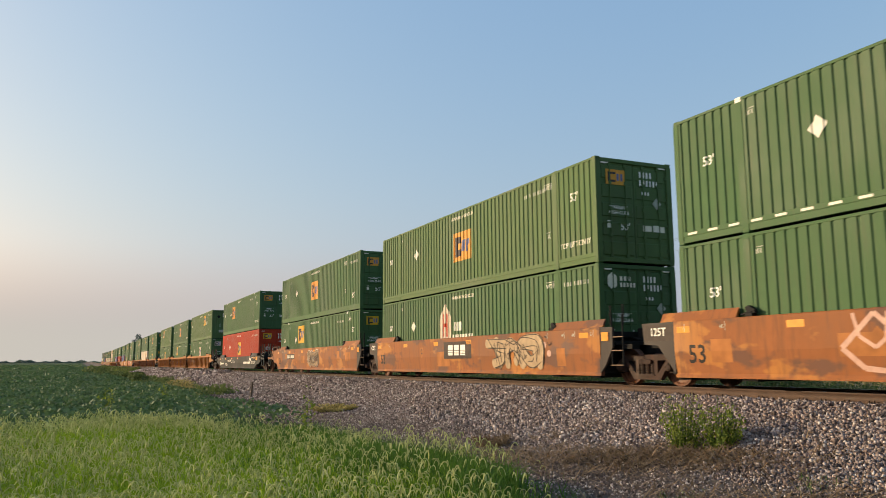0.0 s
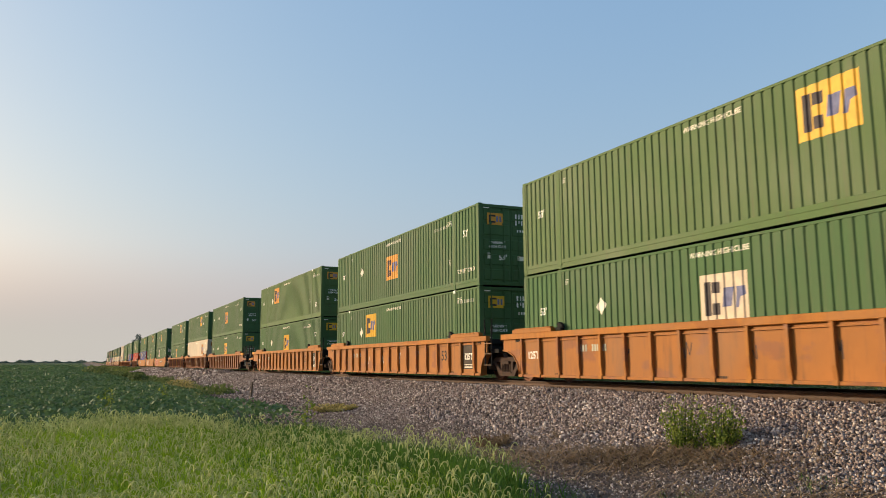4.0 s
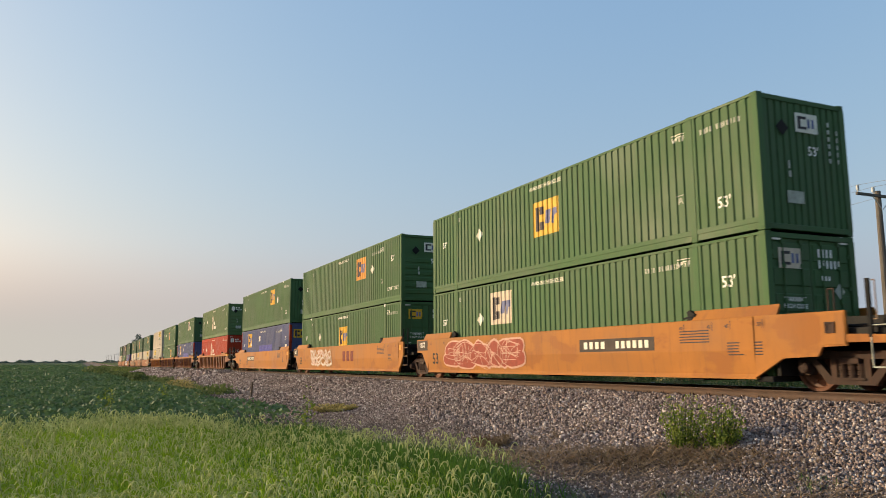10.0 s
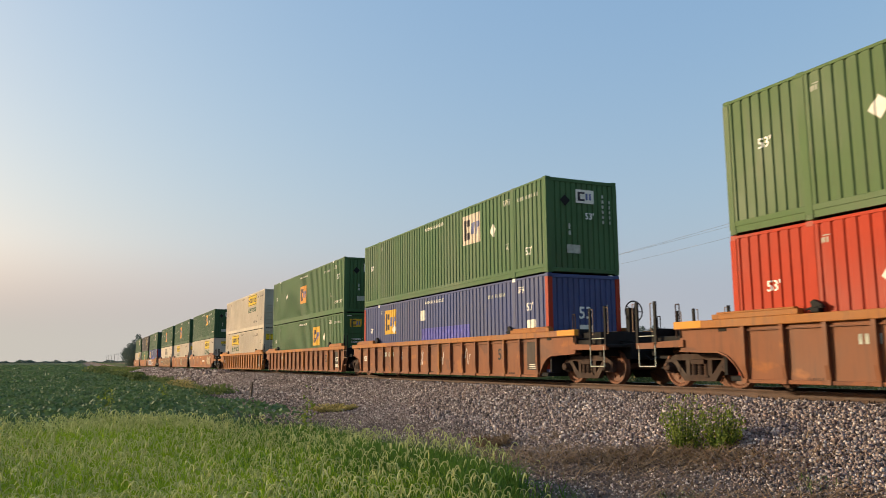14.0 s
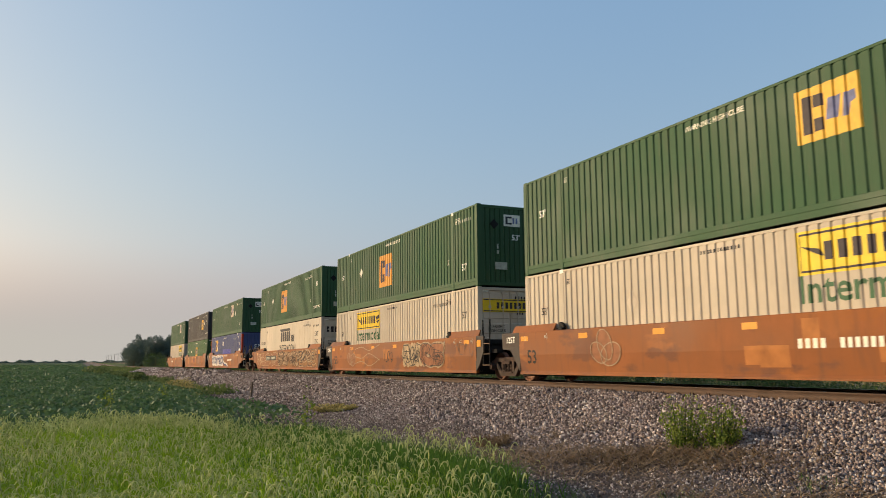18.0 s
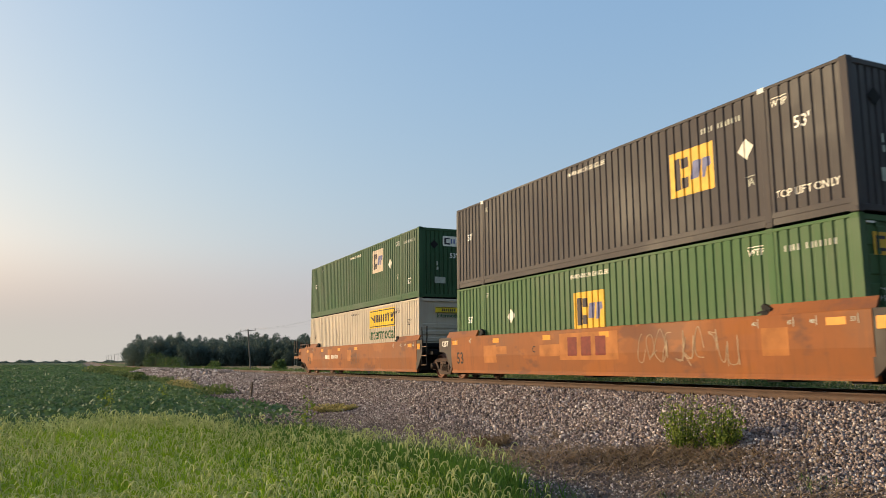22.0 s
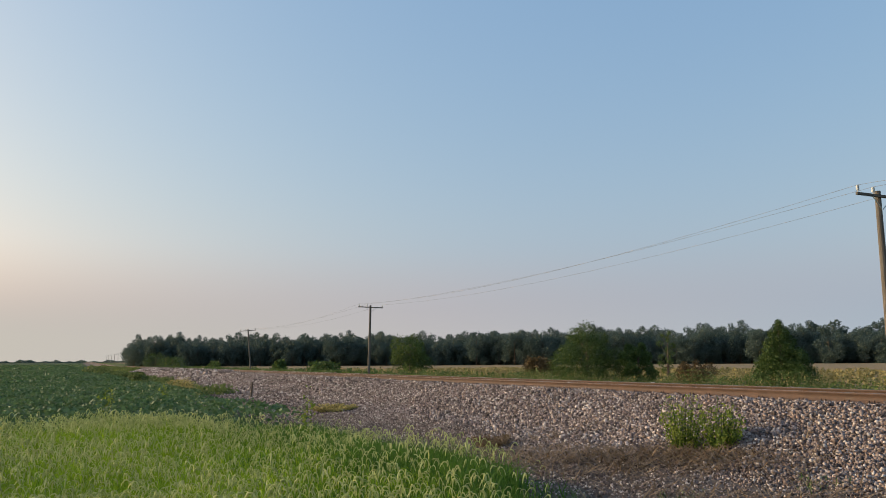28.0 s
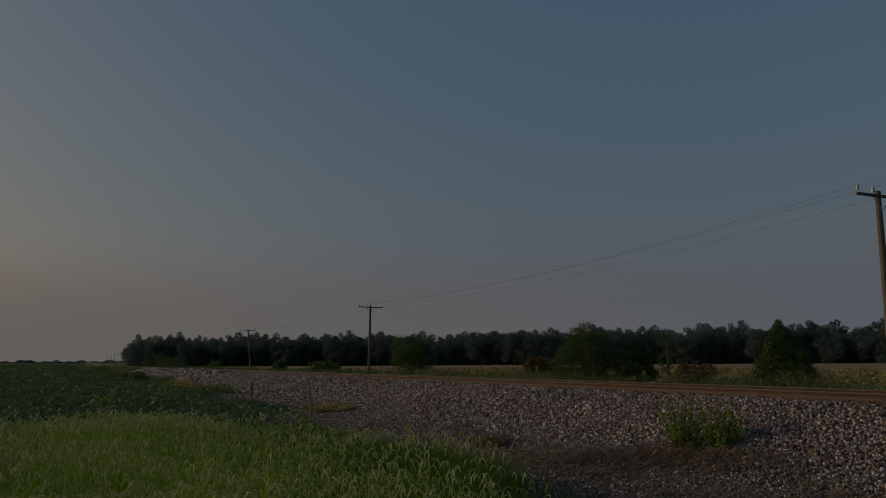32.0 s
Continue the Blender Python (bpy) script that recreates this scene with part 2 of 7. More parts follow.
def rod(bm, a, b, r, seg=8, r2=None):
    a, b = Vector(a), Vector(b)
    m = Matrix.Translation((a + b) / 2) @ (b - a).to_track_quat("Z", "Y").to_matrix().to_4x4()
    bmesh.ops.create_cone(bm, cap_ends=True, segments=seg, radius1=r, radius2=r if r2 is None else r2, depth=(b - a).length, matrix=m)


def lathe(bm, profile, seg=24, axis="x"):
    """Turns (along, radius) pairs about an axis."""
    rings = []
    for a, r in profile:
        ring = []
        for i in range(seg):
            c, s = math.cos(2 * math.pi * i / seg) * r, math.sin(2 * math.pi * i / seg) * r
            ring.append(bm.verts.new((a, c, s) if axis == "x" else (c, s, a)))
        rings.append(ring)
    for p, q in zip(rings, rings[1:]):
        for i in range(seg):
            bm.faces.new((p[i], p[(i + 1) % seg], q[(i + 1) % seg], q[i]))
    bm.faces.new(rings[0][::-1])
    bm.faces.new(rings[-1])


def path(bm, pts, r, seg=6):
    for a, b in zip(pts, pts[1:]):
        rod(bm, a, b, r, seg)


def tube(bm, pts, r, seg=4):
    """One tube through pts."""
    rings = []
    for k, p in enumerate(pts):
        d = (pts[min(len(pts) - 1, k + 1)] - pts[max(0, k - 1)]).normalized()
        u = d.cross(Vector((0, 0, 1))).normalized()
        w = u.cross(d)
        rings.append([bm.verts.new(p + r * (u * math.cos(2 * math.pi * q / seg) + w * math.sin(2 * math.pi * q / seg))) for q in range(seg)])
    for a, b in zip(rings, rings[1:]):
        for q in range(seg):
            bm.faces.new((a[q], a[(q + 1) % seg], b[(q + 1) % seg], b[q]))


def raw_mesh(name, verts, faces, smooth=False):
    """Mesh from numpy arrays: verts (n, 3), faces (m, 3 or 4)."""
    me = bpy.data.meshes.new(name)
    n, k = faces.shape
    me.vertices.add(len(verts))
    me.vertices.foreach_set("co", np.ascontiguousarray(verts, dtype=np.float32).ravel())
    me.loops.add(n * k)
    me.loops.foreach_set("vertex_index", np.ascontiguousarray(faces, dtype=np.int32).ravel())
    me.polygons.add(n)
    me.polygons.foreach_set("loop_start", np.arange(0, n * k, k, dtype=np.int32))
    me.polygons.foreach_set("loop_total", np.full(n, k, dtype=np.int32))
    me.update(calc_edges=True)
    me.validate()
    if smooth:
        me.shade_smooth()
    return me


def scatter(name, verts, faces, spots, spin, size, lean=None, flat=None):
    """Copies of a small form joined into one mesh: spots (n, 3), spin about z, size (n, 3), lean (n, 2) shears the top."""
    v = verts[None, :, :] * size[:, None, :]
    if flat is not None:
        c, s = np.cos(flat)[:, None], np.sin(flat)[:, None]
        v = np.stack([v[:, :, 0], v[:, :, 1] * c - v[:, :, 2] * s, v[:, :, 1] * s + v[:, :, 2] * c], 2)
    if lean is not None:
        v = v.copy()
        v[:, :, 0] += lean[:, None, 0] * v[:, :, 2]
        v[:, :, 1] += lean[:, None, 1] * v[:, :, 2]
    c, s = np.cos(spin)[:, None], np.sin(spin)[:, None]
    p = np.stack([v[:, :, 0] * c - v[:, :, 1] * s, v[:, :, 0] * s + v[:, :, 1] * c, v[:, :, 2]], 2) + spots[:, None, :]
    f = faces[None] + (np.arange(len(spots)) * len(verts))[:, None, None]
    return raw_mesh(name, p.reshape(-1, 3), f.reshape(-1, faces.shape[1]))

# ---- ground ----
def spread(fine, step, far, grow=1.25):
    out, s, x = [], step, fine
    while x < far:
        s *= grow
        x += s
        out.append(x)
    return out


def build_ground():
    xs = [-v for v in spread(12, 0.6, 4200)][::-1] + [i * 0.5 for i in range(-24, 60)] + spread(30, 0.6, 4200)
    ys = [-v for v in spread(20, 1.0, 4200)][::-1] + [-20 + i for i in range(80)] + spread(60, 1.0, 1200, 1.04) + spread(1200, 40, 4600, 1.2)
    v = np.array([(x, y, gz(x, y)) for y in ys for x in xs])
    n = len(xs)
    f = np.array([(j * n + i, j * n + i + 1, (j + 1) * n + i + 1, (j + 1) * n + i) for j in range(len(ys) - 1) for i in range(n - 1)])
    m, nt, b = nodes("field and gravel ground")
    p = coords(nt)
    sep = add(nt, "ShaderNodeSeparateXYZ", Vector=p)
    n1 = add(nt, "ShaderNodeTexNoise", Vector=p, Scale=0.35, Detail=5.0)
    n2 = add(nt, "ShaderNodeTexNoise", Vector=p, Scale=14.0, Detail=5.0, Roughness=0.7)
    n3 = add(nt, "ShaderNodeTexVoronoi", Vector=p, Scale=22.0)
    wob = add(nt, "ShaderNodeMath", **{})
    wob.operation = "MULTIPLY_ADD"
    nt.links.new(n1.outputs[0], wob.inputs[0])
    wob.inputs[1].default_value = 3.0
    nt.links.new(sep.outputs[0], wob.inputs[2])

    def band(x, soft):
        r = nt.nodes.new("ShaderNodeMapRange")
        r.inputs[1].default_value, r.inputs[2].default_value = x + 1.5 - soft, x + 1.5 + soft
        nt.links.new(wob.outputs[0], r.inputs[0])
        return r.outputs[0]
    soy = ramp(nt, n2.outputs[0], (0.3, (0.018, 0.042, 0.018)), (0.7, (0.045, 0.088, 0.036)))
    gravel = ramp(nt, n3.outputs["Distance"], (0.1, (0.06, 0.048, 0.043)), (0.5, (0.18, 0.15, 0.135)))
    gravel = mix(nt, 0.45, gravel, ramp(nt, n1.outputs[0], (0.35, (0.055, 0.042, 0.033)), (0.65, (0.13, 0.105, 0.092))))
    weeds = ramp(nt, n2.outputs[0], (0.3, (0.04, 0.07, 0.02)), (0.7, (0.13, 0.14, 0.05)))
    straw = ramp(nt, n2.outputs[0], (0.3, (0.20, 0.145, 0.08)), (0.7, (0.32, 0.24, 0.14)))
    col = mix(nt, band(5.6, 0.7), soy, gravel)
    col = mix(nt, band(17.5, 1.0), col, weeds)
    col = mix(nt, band(37, 4), col, straw)
    nt.links.new(col, b.inputs["Base Color"])
    b.inputs["Roughness"].default_value = 0.95
    b.inputs["Specular IOR Level"].default_value = 0.08
    bump(nt, b, n2.outputs[0], 0.6, 0.08)
    solo("ground", raw_mesh("ground", v, f, True), m, "flat farm ground with gravel strip beside the railway", "ground", "structure")


build_ground()


# ---- track ----
def build_track():
    ys = [-700 + 50 * i for i in range(14)] + [-20 + 10 * i for i in range(60)] + [600 + 60 * i for i in range(12)]
    track = tagged(new("railway_track"), "single railway track with rusty rails on ballast", "railway track", kind="structure")
    foot = [(-0.075, -0.172), (0.075, -0.172), (0.075, -0.160), (0.012, -0.145), (0.009, -0.045), (0.036, -0.032), (0.037, -0.006), (0.03, 0.0),
            (-0.03, 0.0), (-0.037, -0.006), (-0.036, -0.032), (-0.009, -0.045), (-0.012, -0.145), (-0.075, -0.160)]
    for d in (-0.755, 0.755):
        v, f, n = [], [], len(foot)
        for y in ys:
            v += [(TRACK + d + a, y, prof(y) + b) for a, b in foot]
        for j in range(len(ys) - 1):
            f += [(j * n + i, j * n + (i + 1) % n, (j + 1) * n + (i + 1) % n, (j + 1) * n + i) for i in range(n)]
        me = raw_mesh("rail", np.array(v), np.array(f))
        me.materials.append(RAIL)
        me.materials.append(RAILTOP)
        for q in me.polygons:
            if q.index % n == 7:
                q.material_index = 1
        part("rail", me, RAIL, track, label="rusty rail with a polished top")

    def tie(bm):
        box(bm, -1.3, 1.3, -0.11, 0.11, -0.18, 0.0, 0.008)
    me = mesh("tie", tie)

    def plate(bm):
        box(bm, -0.19, 0.19, -0.09, 0.09, 0.0, 0.018)
        for sx in (-0.1, 0.1):
            for sy in (-0.05, 0.05):
                box(bm, sx - 0.014, sx + 0.014, sy - 0.014, sy + 0.014, 0.018, 0.05)
    mp = mesh("tie_plate", plate)
    rng = random.Random(3)
    for i in range(200):
        y = -8 + 0.5 * i
        o = part("tie", me, TIE, track, pose(TRACK + rng.uniform(-0.04, 0.04), y, prof(y) - 0.177, 0, 0, rng.uniform(-0.8, 0.8)))
        if i < 110:
            for d in (-0.755, 0.755):
                part("tie_plate", mp, RAIL, track, pose(TRACK + d, y, prof(y) - 0.177))
    bm = bmesh.new()
    for i in range(700):
        y = 92 + 0.6 * i
        box(bm, TRACK - 1.3, TRACK + 1.3, y - 0.11, y + 0.11, prof(y) - 0.36, prof(y) - 0.185)
    far = bpy.data.meshes.new("ties_far")
    bm.to_mesh(far)
    bm.free()
    part("ties_far", far, TIE, track)["kind"] = "stuff"


build_track()


# ---- ballast ----
def stone_form(seed):
    """A broken stone: a crooked block, narrower towards its top, or a crooked double pyramid."""
    rng = np.random.RandomState(seed)
    if seed % 3:
        v = np.array([(0.62, 0, 0), (-0.62, 0, 0), (0, 0.62, 0), (0, -0.62, 0), (0, 0, 0.55), (0, 0, -0.55)]) + rng.uniform(-0.26, 0.26, (6, 3))
        return v, np.array([(0, 2, 4), (2, 1, 4), (1, 3, 4), (3, 0, 4), (2, 0, 5), (1, 2, 5), (3, 1, 5), (0, 3, 5)])
    v = np.array([(x * t, y * t, z) for z, t in ((-0.42, 0.52), (0.42, 0.36)) for x, y in ((-1, -1), (1, -1), (1, 1), (-1, 1))]) + rng.uniform(-0.16, 0.16, (8, 3))
    return v, np.array([(3, 2, 1, 0), (4, 5, 6, 7), (0, 1, 5, 4), (1, 2, 6, 5), (2, 3, 7, 6), (3, 0, 4, 7)])


def build_ballast():
    m, nt, b = nodes("mixed pink and grey ballast stone")
    g = nt.nodes.new("ShaderNodeNewGeometry")
    n = add(nt, "ShaderNodeTexNoise", Vector=coords(nt), Scale=30.0, Detail=3.0)
    col = ramp(nt, g.outputs["Random Per Island"], (0.0, (0.034, 0.027, 0.027)), (0.25, (0.12, 0.089, 0.083)), (0.5, (0.232, 0.173, 0.157)), (0.8, (0.355, 0.287, 0.262)), (1.0, (0.70, 0.63, 0.585)))
    patch = add(nt, "ShaderNodeTexNoise", Vector=coords(nt), Scale=0.5, Detail=3.0)
    col = mix(nt, ramp(nt, patch.outputs[0], (0.4, (0, 0, 0)), (0.65, (0.2, 0.2, 0.2))), col, (0.10, 0.072, 0.06))
    col = mix(nt, 0.12, col, ramp(nt, n.outputs[0], (0.3, (0.05, 0.04, 0.036)), (0.7, (0.32, 0.26, 0.22))))
    nt.links.new(col, b.inputs["Base Color"])
    b.inputs["Roughness"].default_value = 0.8
    b.inputs["Specular IOR Level"].default_value = 0.3
    bed = tagged(new("ballast_bed"), "bed of loose crushed pink and grey ballast stone", "ballast", kind="stuff")
    rng = np.random.RandomState(11)
    for k, (y0, y1, x0, x1, count, s0, s1) in enumerate((
            (4, 16, 8.35, 12.75, 84000, 0.030, 0.056), (16, 34, 8.0, 12.75, 66000, 0.040, 0.066), (34, 70, 8.2, 12.75, 44000, 0.060, 0.10),
            (70, 160, 8.4, 12.6, 20000, 0.12, 0.21), (4, 60, 12.9, 14.35, 7000, 0.06, 0.10), (4, 60, 14.45, 18.2, 5000, 0.07, 0.12),
            (4, 30, 5.0, 9.4, 52000, 0.016, 0.044), (30, 62, 4.6, 8.9, 16000, 0.05, 0.10))):
        xs, ys = rng.uniform(x0, x1, count), rng.uniform(y0, y1, count)
        if 12 < x1 < 13:                         # fewer stones lie against the tie ends
            keep = (xs < 12.3) | (rng.uniform(0, 1, count) < 0.35)
            xs, ys = xs[keep], ys[keep]
        if x1 < 12.8:                            # the shoulder thins out towards its foot
            keep = rng.uniform(0, 1, len(xs)) < np.clip((xs - x0 + 0.3 * np.sin(ys * 1.7) + 0.25 * np.sin(ys * 0.6)) / 1.1, 0.06, 1)
            xs, ys = xs[keep], ys[keep]
        size = rng.uniform(s0, s1, (len(xs), 1)) * rng.uniform(0.6, 1.35, (len(xs), 3)) * np.where(xs < 9.0, 0.75, 1.0)[:, None]
        zs = np.array([gz(x, y) for x, y in zip(xs, ys)]) + size[:, 2] * rng.uniform(-0.15, 0.95, len(xs)) - 0.045 * ((xs > 12.3) & (xs < 12.8))
        for q in range(3):
            v, f = stone_form(3 * k + q)
            j = slice(q, None, 3)
            n_ = len(xs[j])
            me = scatter("stones", v, f, np.stack([xs[j], ys[j], zs[j]], 1), rng.uniform(0, 6.28, n_), size[j], None, rng.uniform(0, 6.28, n_))
            part("stones", me, m, bed)["kind"] = "stuff"


build_ballast()

# ---- containers ----


def corrugation(style):
    """Points (y, depth) along a container's side: flats and grooves between the posts."""
    pts = []
    for a, b in ((0.14, POST - 0.09), (POST + 0.09, L - POST - 0.09), (L - POST + 0.09, L - 0.14)):
        pitch, wide, slope, deep = (0.262, 0.042, 0.026, 0.03) if style == "ribbed" else (0.61, 0.012, 0.006, 0.012)
        n = max(2, round((b - a) / pitch))
        p = (b - a) / n
        pts.append((a, 0.0))
        for i in range(n):
            c = a + (i + 0.5) * p
            pts += [(c - wide / 2 - slope, 0.0), (c - wide / 2, deep), (c + wide / 2, deep), (c + wide / 2 + slope, 0.0)]
        pts.append((b, 0.0))
    return pts


CORR = {s: corrugation(s) for s in ("ribbed", "seamed")}
SKIN = W / 2 - 0.012


def panel_mesh(style, k):
    """One of the three side panels between the posts."""
    lo, hi = ((0, POST), (POST, L - POST), (L - POST, L))[k]
    pts = [p for p in CORR[style] if lo < p[0] < hi]

    def build(bm):
        rows = []
        for x in (0.0, 0.05):
            for z in (0.28, H - 0.07):
                rows.append([bm.verts.new((-SKIN + d + x, y, z)) for y, d in pts])
        a, b, c, e = rows
        for r, s in ((a, b), (c, e), (a, c), (b, e)):
            for i in range(len(pts) - 1):
                bm.faces.new((r[i], r[i + 1], s[i + 1], s[i]))
    return mesh(("side_panel", style, k), build)


def rail_mesh(kind):
    def build(bm):
        if kind == "top":
            box(bm, -W / 2 + 0.004, -W / 2 + 0.07, 0.14, L - 0.14, H - 0.075, H - 0.012, 0.006)
        else:
            box(bm, -W / 2 + 0.006, -W / 2 + 0.10, 0.14, L - 0.14, 0.17, 0.285, 0.006)
            for y0, y1 in ((0.14, POST - 0.1), (POST + 0.1, L - POST - 0.1), (L - POST + 0.1, L - 0.14)):
                box(bm, -W / 2 + 0.016, -W / 2 + 0.10, y0, y1, 0.035, 0.17)
    return mesh((kind, "rail"), build)


def post_mesh():
    def build(bm):
        box(bm, -W / 2, -W / 2 + 0.11, -0.095, 0.095, 0.1, H - 0.1, 0.012)
    return mesh("middle_post", build)


def corner_mesh():
    def build(bm):
        prism(bm, [(-W / 2, 0.0), (-W / 2 + 0.16, 0.0), (-W / 2 + 0.16, 0.05), (-W / 2 + 0.05, 0.15), (-W / 2, 0.15)], 0.1, H - 0.1, "z")
    return mesh("corner_post", build)


def casting_mesh():
    def build(bm):
        box(bm, -0.085, 0.085, -0.09, 0.09, -0.06, 0.06, 0.012)
        box(bm, -0.088, -0.06, -0.035, 0.035, -0.025, 0.025)
    return mesh("corner_casting", build)


def roof_mesh():
    def build(bm):
        n, ys = 60, []
        for i in range(n + 1):
            y = 0.05 + (L - 0.1) * i / n
            ys.append((y, 0.02 if i % 2 else 0.0))
        lo = [bm.verts.new((-W / 2 + 0.05, y, H - 0.03 + d)) for y, d in ys]
        hi = [bm.verts.new((W / 2 - 0.05, y, H - 0.03 + d)) for y, d in ys]
        for i in range(n):
            bm.faces.new((lo[i], lo[i + 1], hi[i + 1], hi[i]))
        box(bm, -W / 2 + 0.06, W / 2 - 0.06, 0.06, L - 0.06, H - 0.09, H - 0.05)
    return mesh("roof", build)


def floor_mesh():
    def build(bm):
        pts = [(0.06, 0.12)]
        for i in range(20):
            y = 0.5 + i * 0.8
            pts += [(y - 0.05, 0.12), (y - 0.05, 0.03), (y + 0.05, 0.03), (y + 0.05, 0.12)]
        prism(bm, pts + [(L - 0.06, 0.12), (L - 0.06, 0.2), (0.06, 0.2)], -W / 2 + 0.08, W / 2 - 0.08)
    return mesh("underframe", build)


def end_mesh(kind):
    """The end wall at y = 0: one sheet with upright or level ribs."""
    def build(bm):
        w, z0, z1 = W / 2 - 0.13, 0.15, H - 0.11
        if kind == "upright":
            n, pts = 12, [(-w, 0.055)]
            for i in range(n):
                x = -w + (i + 0.5) * 2 * w / n
                pts += [(x - 0.088, 0.055), (x - 0.062, 0.02), (x + 0.062, 0.02), (x + 0.088, 0.055)]
            pts.append((w, 0.055))
            lo = [bm.verts.new((x, y, z0)) for x, y in pts]
            hi = [bm.verts.new((x, y, z1)) for x, y in pts]
        else:
            pts = [(z0, 0.055)]
            for i in range(6):
                z = 0.42 + i * 0.27
                pts += [(z - 0.10, 0.055), (z - 0.07, 0.03), (z + 0.07, 0.03), (z + 0.10, 0.055)]
            pts.append((z1, 0.055))
            lo = [bm.verts.new((-w, y, z)) for z, y in pts]
            hi = [bm.verts.new((w, y, z)) for z, y in pts]
        for i in range(len(pts) - 1):
            bm.faces.new((lo[i], lo[i + 1], hi[i + 1], hi[i]))
        rim = lo + hi[::-1]
        back = [bm.verts.new((v.co.x, 0.085, v.co.z)) for v in rim]
        for i in range(len(rim)):
            j = (i + 1) % len(rim)
            bm.faces.new((rim[i], rim[j], back[j], back[i]))
        bm.faces.new(back)
    return mesh(("end_wall", kind), build)


DOOR_W = W / 2 - 0.15


def door_mesh():
    """A door leaf: one sheet with five level pressings."""
    def build(bm):
        z0, z1 = 0.14, H - 0.13
        pts = [(z0, 0.05)]
        for k in range(5):
            z = z0 + 0.26 + k * (z1 - z0 - 0.52) / 4
            pts += [(z - 0.19, 0.05), (z - 0.165, 0.03), (z + 0.165, 0.03), (z + 0.19, 0.05)]
        pts.append((z1, 0.05))
        cols = []
        for x, lift in ((0.01, False), (0.055, False), (0.08, True), (DOOR_W - 0.08, True), (DOOR_W - 0.055, False), (DOOR_W, False)):
            cols.append([bm.verts.new((x, y if lift else 0.05, z)) for z, y in pts])
        for p, q in zip(cols, cols[1:]):
            for i in range(len(pts) - 1):
                bm.faces.new((p[i], q[i], q[i + 1], p[i + 1]))
        rim = cols[0] + [c[-1] for c in cols[1:]] + cols[-1][-2::-1] + [c[0] for c in cols[-2:0:-1]]
        back = [bm.verts.new((v.co.x, 0.09, v.co.z)) for v in rim]
        for i in range(len(rim)):
            j = (i + 1) % len(rim)
            bm.faces.new((rim[i], rim[j], back[j], back[i]))
        bm.faces.new(back)
    return mesh("door_leaf", build)


def hinge_mesh():
    def build(bm):
        box(bm, DOOR_W - 0.06, DOOR_W + 0.05, 0.012, 0.055, -0.05, 0.05, 0.008)
    return mesh("door_hinge", build)


def door_rods():
    def build(bm):
        for x in (0.3, 0.82):
            rod(bm, (x, 0.012, 0.1), (x, 0.012, H - 0.09), 0.016, 8)
            for z in (0.2, 0.75, 1.5, 2.2, 2.7):
                box(bm, x - 0.05, x + 0.05, 0.0, 0.045, z - 0.04, z + 0.04)
            box(bm, x - 0.02, x + 0.28, -0.004, 0.012, 1.08, 1.12)
    return mesh("lock_rod", build)


def end_rail_mesh(z0, z1):
    def build(bm):
        box(bm, -W / 2 + 0.05, W / 2 - 0.05, 0.0, 0.1, z0, z1, 0.01)
    return mesh(("end_rail", round(z0, 2)), build)


# ---- paint marks that follow the surface ----
LETTERS = {}


def lettering(body):
    """Flat outline mesh of some words one unit high, as points and faces, made once."""
    if body not in LETTERS:
        cu = bpy.data.curves.new("lettering", "FONT")
        cu.body, cu.size, cu.align_x, cu.align_y, cu.resolution_u, cu.offset = body, 1.0, "CENTER", "CENTER", 2, 0.016
        ob = bpy.data.objects.new("lettering", cu)
        scene.collection.objects.link(ob)
        bpy.context.view_layer.update()
        me = bpy.data.meshes.new_from_object(ob.evaluated_get(bpy.context.evaluated_depsgraph_get()))
        LETTERS[body] = [tuple(v.co[:2]) for v in me.vertices], [tuple(q.vertices) for q in me.polygons]
        bpy.data.objects.remove(ob)
        bpy.data.curves.remove(cu)
        bpy.data.meshes.remove(me)
    return LETTERS[body]


def shape2d(items):
    """A flat bmesh in (s, z) from rectangles, polygons and lettering."""
    bm = bmesh.new()
    for it in items:
        if it[0] == "rect":
            _, a, b, c, d = it
            pts = ((a, b), (c, b), (c, d), (a, d))
        elif it[0] == "poly":
            pts = it[1]
        else:
            _, body, size, x, z = it
            verts, faces = lettering(body)
            pts = [bm.verts.new((x + size * a, z + size * b, 0)) for a, b in verts]
            for f in faces:
                bm.faces.new([pts[k] for k in f])
            continue
        bm.faces.new([bm.verts.new((*p, 0.0003 * (len(bm.faces) % 24))) for p in pts])
    return bm


